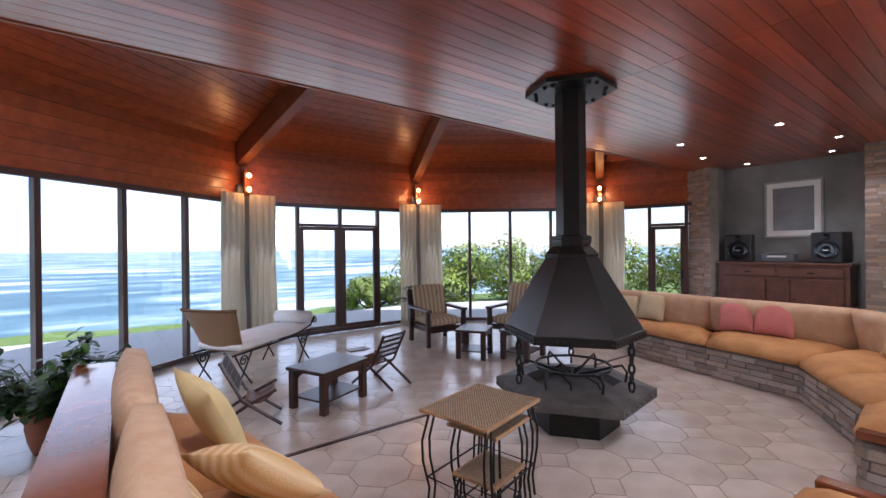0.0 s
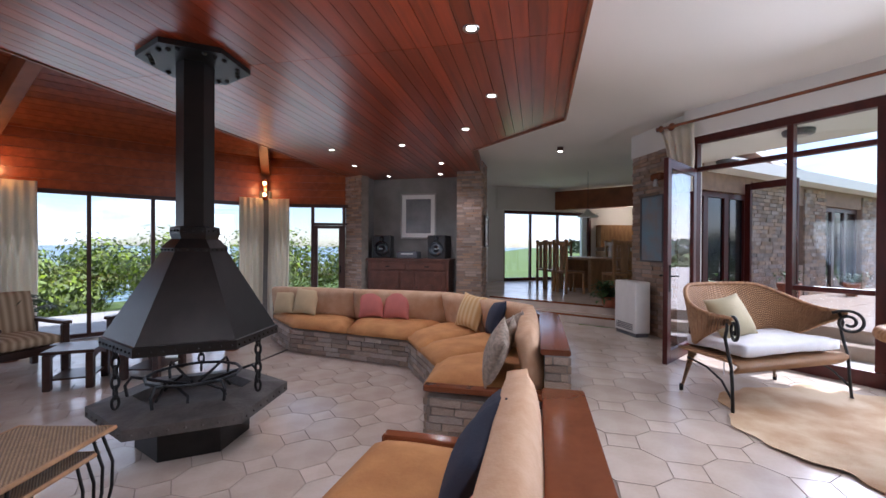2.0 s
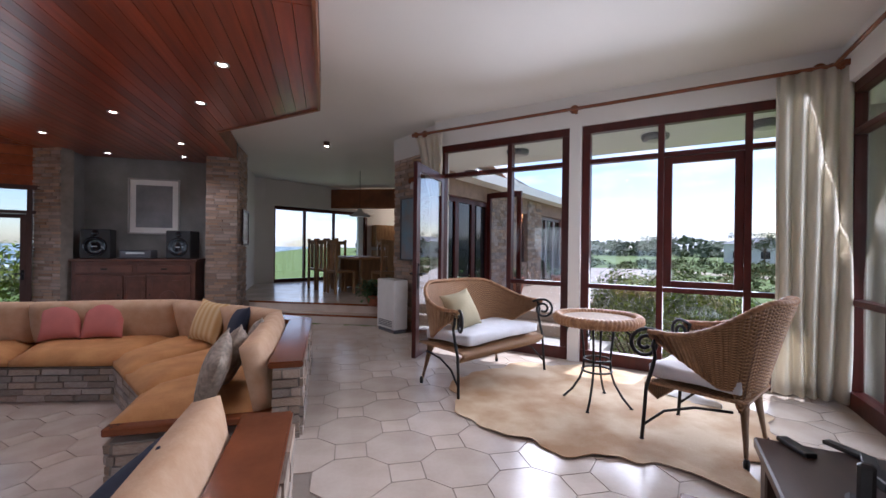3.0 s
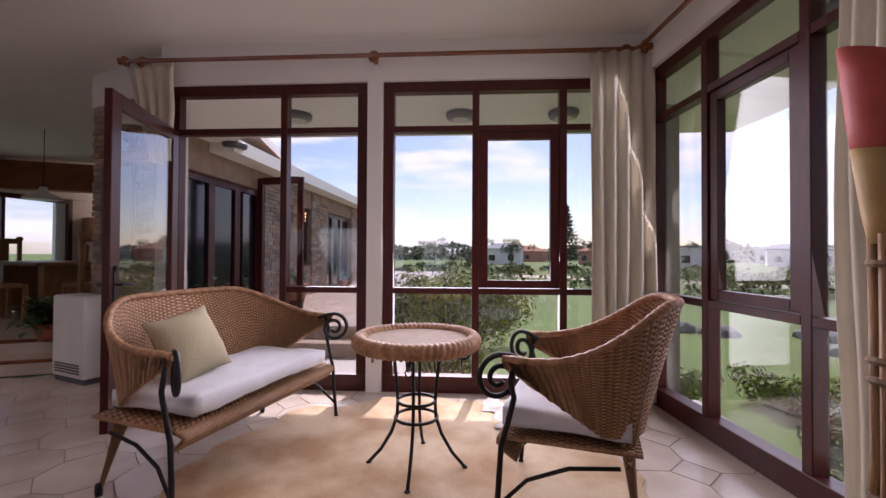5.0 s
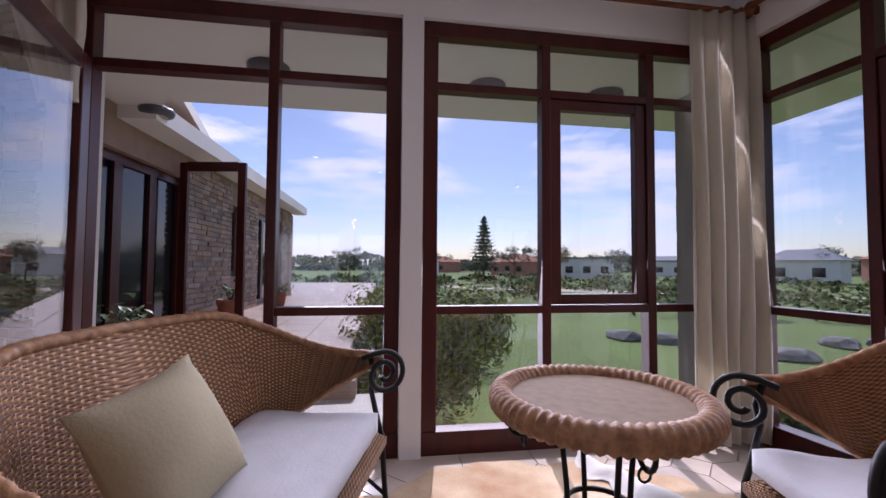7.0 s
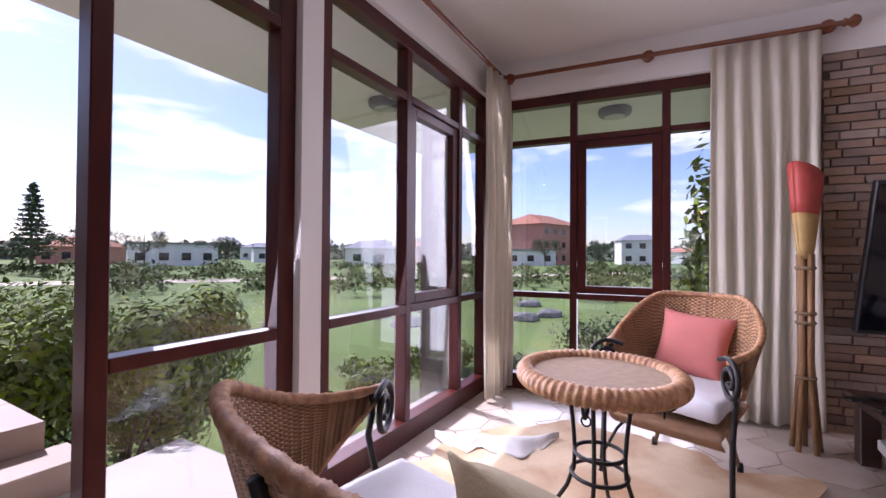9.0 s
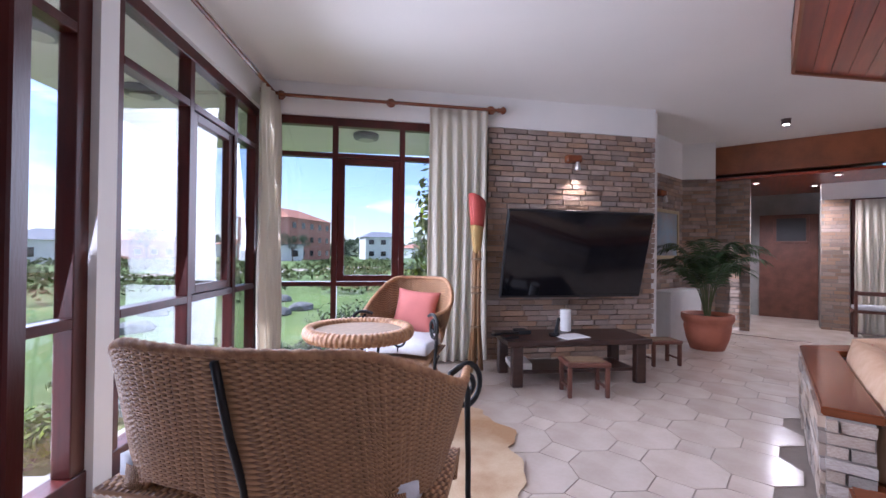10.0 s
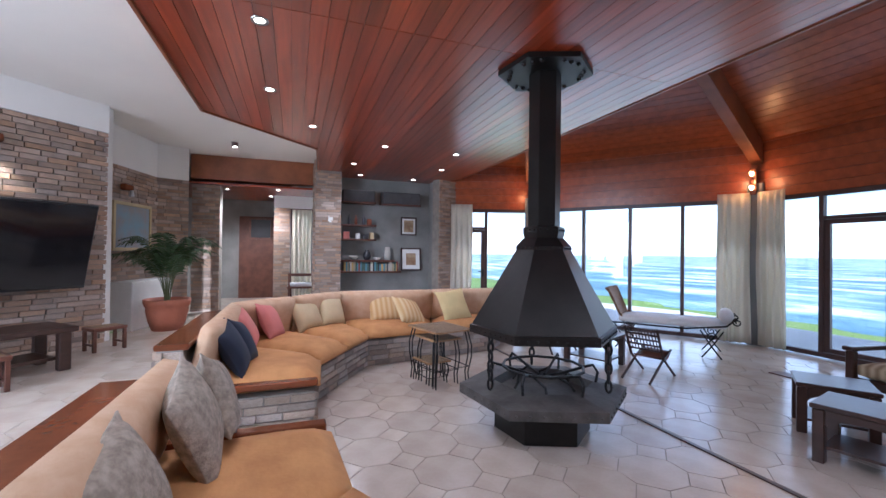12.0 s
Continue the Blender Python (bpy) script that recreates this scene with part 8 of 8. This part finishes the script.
# low scrub in front of the houses
rnd = random.Random(21)
verts, faces = [], []
for k in range(230):
    a = radians(rnd.uniform(118, 262))
    r0 = rnd.uniform(17, 62)
    w_, h_ = rnd.uniform(0.9, 2.6), rnd.uniform(0.5, 1.5)
    for i in range(120):
        u, v = rnd.uniform(0, 6.283), math.sqrt(rnd.random())
        zz = h_ * math.sqrt(max(0.0, 1 - v * v)) * rnd.uniform(0.5, 1.05)
        c = Vector((r0 * math.sin(a) + w_ * v * math.cos(u), -4 + r0 * math.cos(a) + 0.7 * w_ * v * math.sin(u), -0.55 + zz))
        s = rnd.uniform(0.07, 0.19) * (0.7 + r0 / 60)
        d = Vector((rnd.gauss(0, 1), rnd.gauss(0, 1), rnd.gauss(0, 0.7))).normalized()
        e = d.cross(Vector((0.3, 0.5, 1))).normalized()
        i0 = len(verts)
        verts += [tuple(c - d * s), tuple(c - e * s * 0.6), tuple(c + d * s), tuple(c + e * s * 0.6)]
        faces.append((i0, i0 + 1, i0 + 2, i0 + 3))
M_SCRUB = mat("scrub_leaves", (0.085, 0.105, 0.03), 0.95, vary=0.2, scale=0.6, fine=8, bump=0.0, spec=0.1, rand=0.25, island=True, color2=(0.06, 0.08, 0.03))
me = bpy.data.meshes.new("garden_scrub")
me.from_pydata(verts, [], faces)
me.materials.append(M_SCRUB)
tagged(new("garden_scrub", me), "low green scrub scattered over the open ground", "scrub", kind="stuff")

# ---- pieces: floor tiles ----
def tile_mesh(pts, name):
    bm = bmesh.new()
    slab(bm, pts, -0.008, 0.0)
    return finish(bm, name, M_TILE)

PITCH = 0.44
CUT = 0.135
h_ = PITCH / 2 - 0.003
OCT = [(-h_ + CUT, -h_), (h_ - CUT, -h_), (h_, -h_ + CUT), (h_, h_ - CUT), (h_ - CUT, h_), (-h_ + CUT, h_), (-h_, h_ - CUT), (-h_, -h_ + CUT)]
DIA = [(0, -CUT + 0.004), (CUT - 0.004, 0), (0, CUT - 0.004), (-CUT + 0.004, 0)]
oct_me, dia_me = tile_mesh(OCT, "tile"), tile_mesh(DIA, "small_tile")
PITP = [(-5.4, 1.2), (-3.3, 1.2), (-2.4, -0.9), (-1.2, -1.75), (-0.5, -2.65), (0.5, -2.65), (1.2, -1.75), (2.4, -0.9), (3.3, 1.2), (5.4, 1.2), (4.95, 2.98), (1.74, 5.38), (-1.74, 5.38), (-4.95, 2.98)]
OUTP = [(-5.5, 1.2), (-3.5, 1.2), (-3.5, -1.35), (-2.2, -2.8), (2.2, -2.8), (3.5, -1.35), (3.5, 1.2), (5.5, 1.2), (5.3, -1.5), (4.15, -4.0), (3.3, -4.5), (0, -7.4), (-3.4, -4.5), (-5.0, -4.4), (-5.6, -3.6), (-5.3, -1.5)]
def lay_tiles(floor, poly, z, rot, cx, cy, near, reach):
    """Octagon and corner tiles over a plan polygon: those near a spot are single pieces, the rest are joined."""
    rest = bmesh.new()
    rm = pose(0, 0, 0, 0, 0, rot)
    count = 0
    for i in range(-22, 23):
        for j in range(-22, 23):
            for me, pts, off in ((oct_me, OCT, 0.0), (dia_me, DIA, PITCH / 2)):
                q = rm @ Vector((i * PITCH + off, j * PITCH + off, 0))
                if not in_poly(q.x, q.y, poly):
                    continue
                if math.hypot(q.x - cx, q.y - cy) < reach and count < near:
                    t_ = new("tile", me)
                    t_.parent = floor
                    t_.matrix_local = pose(q.x, q.y, z, 0, 0, rot)
                    count += 1
                else:
                    w_ = [rm @ Vector((p[0], p[1], 0)) + Vector((q.x, q.y, 0)) for p in pts]
                    slab(rest, [(v.x, v.y) for v in w_], z - 0.008, z)
    part("tiles", rest, M_TILE_I, floor, kind="stuff")

lay_tiles(floor_pit, PITP, PIT, 0, -0.6, -0.4, 290, 2.6)
lay_tiles(floor_out, OUTP, OUT, 42, 0.2, -4.4, 290, 3.0)

# ---- pieces: bricks ----
BRICKS = []
for k in range(3):
    bm = bmesh.new()
    rnd = random.Random(k)
    box(bm, 0, 0, 0, 1, 1, 1)
    for v in bm.verts:
        v.co += Vector((rnd.uniform(-0.03, 0.03), rnd.uniform(-0.12, 0.12), rnd.uniform(-0.06, 0.06)))
    BRICKS.append(bm)
brick_me = [finish(b.copy(), "brick", M_BRICK) for b in BRICKS]
stone_me = [finish(b.copy(), "brick", M_STONE) for b in BRICKS]
pick = random.Random(99)


def brickwork(owner, p, q, z0, z1, course, length, meshes, near=0, joint=0.012, depth=0.03, inside=1, joined=None):
    """Courses of bricks proud of the face p-q. The first `near` are single pieces, the rest joined."""
    L = dist(p, q)
    m0 = along(p, q)
    rest = bmesh.new() if joined is None else joined
    n = max(1, round((z1 - z0) / course))
    ch_ = (z1 - z0) / n
    made = 0
    for r in range(n):
        x = -length * (0.5 if r % 2 else 0.0) - pick.uniform(0, 0.08)
        z = z0 + ch_ * (r + 0.5)
        while x < L:
            ln = length * pick.uniform(0.75, 1.25)
            a, b_ = max(0.0, x), min(L, x + ln - joint)
            x += ln
            if b_ - a < 0.03:
                continue
            d = depth * pick.uniform(0.75, 1.3)
            loc = m0 @ Matrix.Translation(((a + b_) / 2, -inside * d * 0.3, z)) @ Matrix.Diagonal((b_ - a, d, ch_ - joint * pick.uniform(0.7, 1.1), 1))
            if made < near:
                o = new("brick", pick.choice(meshes))
                o.parent = owner
                o.matrix_world = loc
                made += 1
            else:
                box(rest, 0, 0, 0, 1, 1, 1, m=loc)
    if joined is None:
        if rest.verts:
            part("bricks", rest, M_BRICK_I if meshes is brick_me else M_STONE_I, owner, kind="stuff")
        else:
            rest.free()

M_STONE_I = mat("grey_slab_stone_joined", (0.43, 0.365, 0.305), 0.85, vary=0.2, scale=8, fine=60, bump=0.35, rand=0.28, island=True, color2=(0.29, 0.225, 0.18))
brickwork(tv_wall, on_b(4.64, 0.05), on_b(2.5, 0.05), OUT, ZT, 0.062, 0.24, brick_me, near=280, inside=-1)
for wl_, p, q, n_ in ((wall_recess, rec_b, rec_a, 150), (wall_recess_2, rec_c, rec_b, 60)):
    brickwork(wl_, q, p, OUT, 2.72, 0.062, 0.24, brick_me, near=n_, inside=1)
brickwork(pillar_e2, (5.28, -1.02), (5.28, -1.5), OUT, CEIL, 0.05, 0.2, brick_me, near=150)
brickwork(pillar_e2, (5.28, -1.5), (6.02, -1.5), OUT, CEIL + 0.2, 0.05, 0.2, brick_me, near=60)
brickwork(pillar_w2, (-5.28, -1.5), (-5.28, -1.02), OUT, CEIL, 0.05, 0.2, brick_me, near=150)
brickwork(pillar_w2, (-6.02, -1.5), (-5.28, -1.5), OUT, CEIL + 0.2, 0.05, 0.2, brick_me, near=60)
brickwork(pillar_e1, (5.52, 1.46), (5.33, 1.02), OUT, CEIL, 0.05, 0.2, brick_me, near=100)
brickwork(pillar_w1, (-5.33, 1.02), (-5.52, 1.46), OUT, CEIL, 0.05, 0.2, brick_me, near=100)
brickwork(wall_heater, (4.28, -4.05), (3.36, -4.42), OUT, 2.95, 0.06, 0.22, brick_me, near=180)
brickwork(hall_jamb, (-7.2, -2.32), (-7.2, -1.97), OUT, 2.46, 0.06, 0.2, brick_me, near=60, inside=1)
brickwork(hall_pier, (-6.12, -3.74), (-6.12, -3.26), OUT, 2.74, 0.06, 0.2, brick_me, near=80, inside=1)
brickwork(pier_a, on_a(-0.25, -0.95), on_a(-0.62, -0.95), -0.5, 2.99, 0.07, 0.2, brick_me, near=0, inside=1)
# sofa bases
for s in (1, -1):
    F = [(s * x, y) for x, y in FRONT]
    B = [(s * x, y) for x, y in BACK]
    O = [(s * x, y) for x, y in LOUT]
    runs = [(F[0], F[1]), (F[1], F[2]), (F[2], F[3]), (B[0], F[0]), (F[3], B[3])]
    for k, (p, q) in enumerate(runs):
        if s < 0:
            p, q = q, p
        brickwork(sofa_base[s], p, q, PIT + 0.005, SEATZ - 0.035, 0.062, 0.24, stone_me, near=60 if k < 4 else 20, inside=-1)
    for k, (p, q) in enumerate([(O[0], O[1]), (O[1], O[2]), (O[2], O[3]), (O[0], B[0])]):
        if s < 0:
            p, q = q, p
        if k == 3:
            p, q = q, p
        brickwork(sofa_base[s], p, q, OUT if k < 3 else PIT + 0.005, LEDGEZ - 0.05, 0.062, 0.24, stone_me, near=30, inside=1)
# outer wing
bm = bmesh.new()
for a, b_ in WING_RUNS:
    brickwork(wing, (a, -0.005), (b_, -0.005), DIN, 2.8, 0.075, 0.25, brick_me, joined=bm)
part("bricks", bm, M_BRICK_I, wing, kind="stuff")
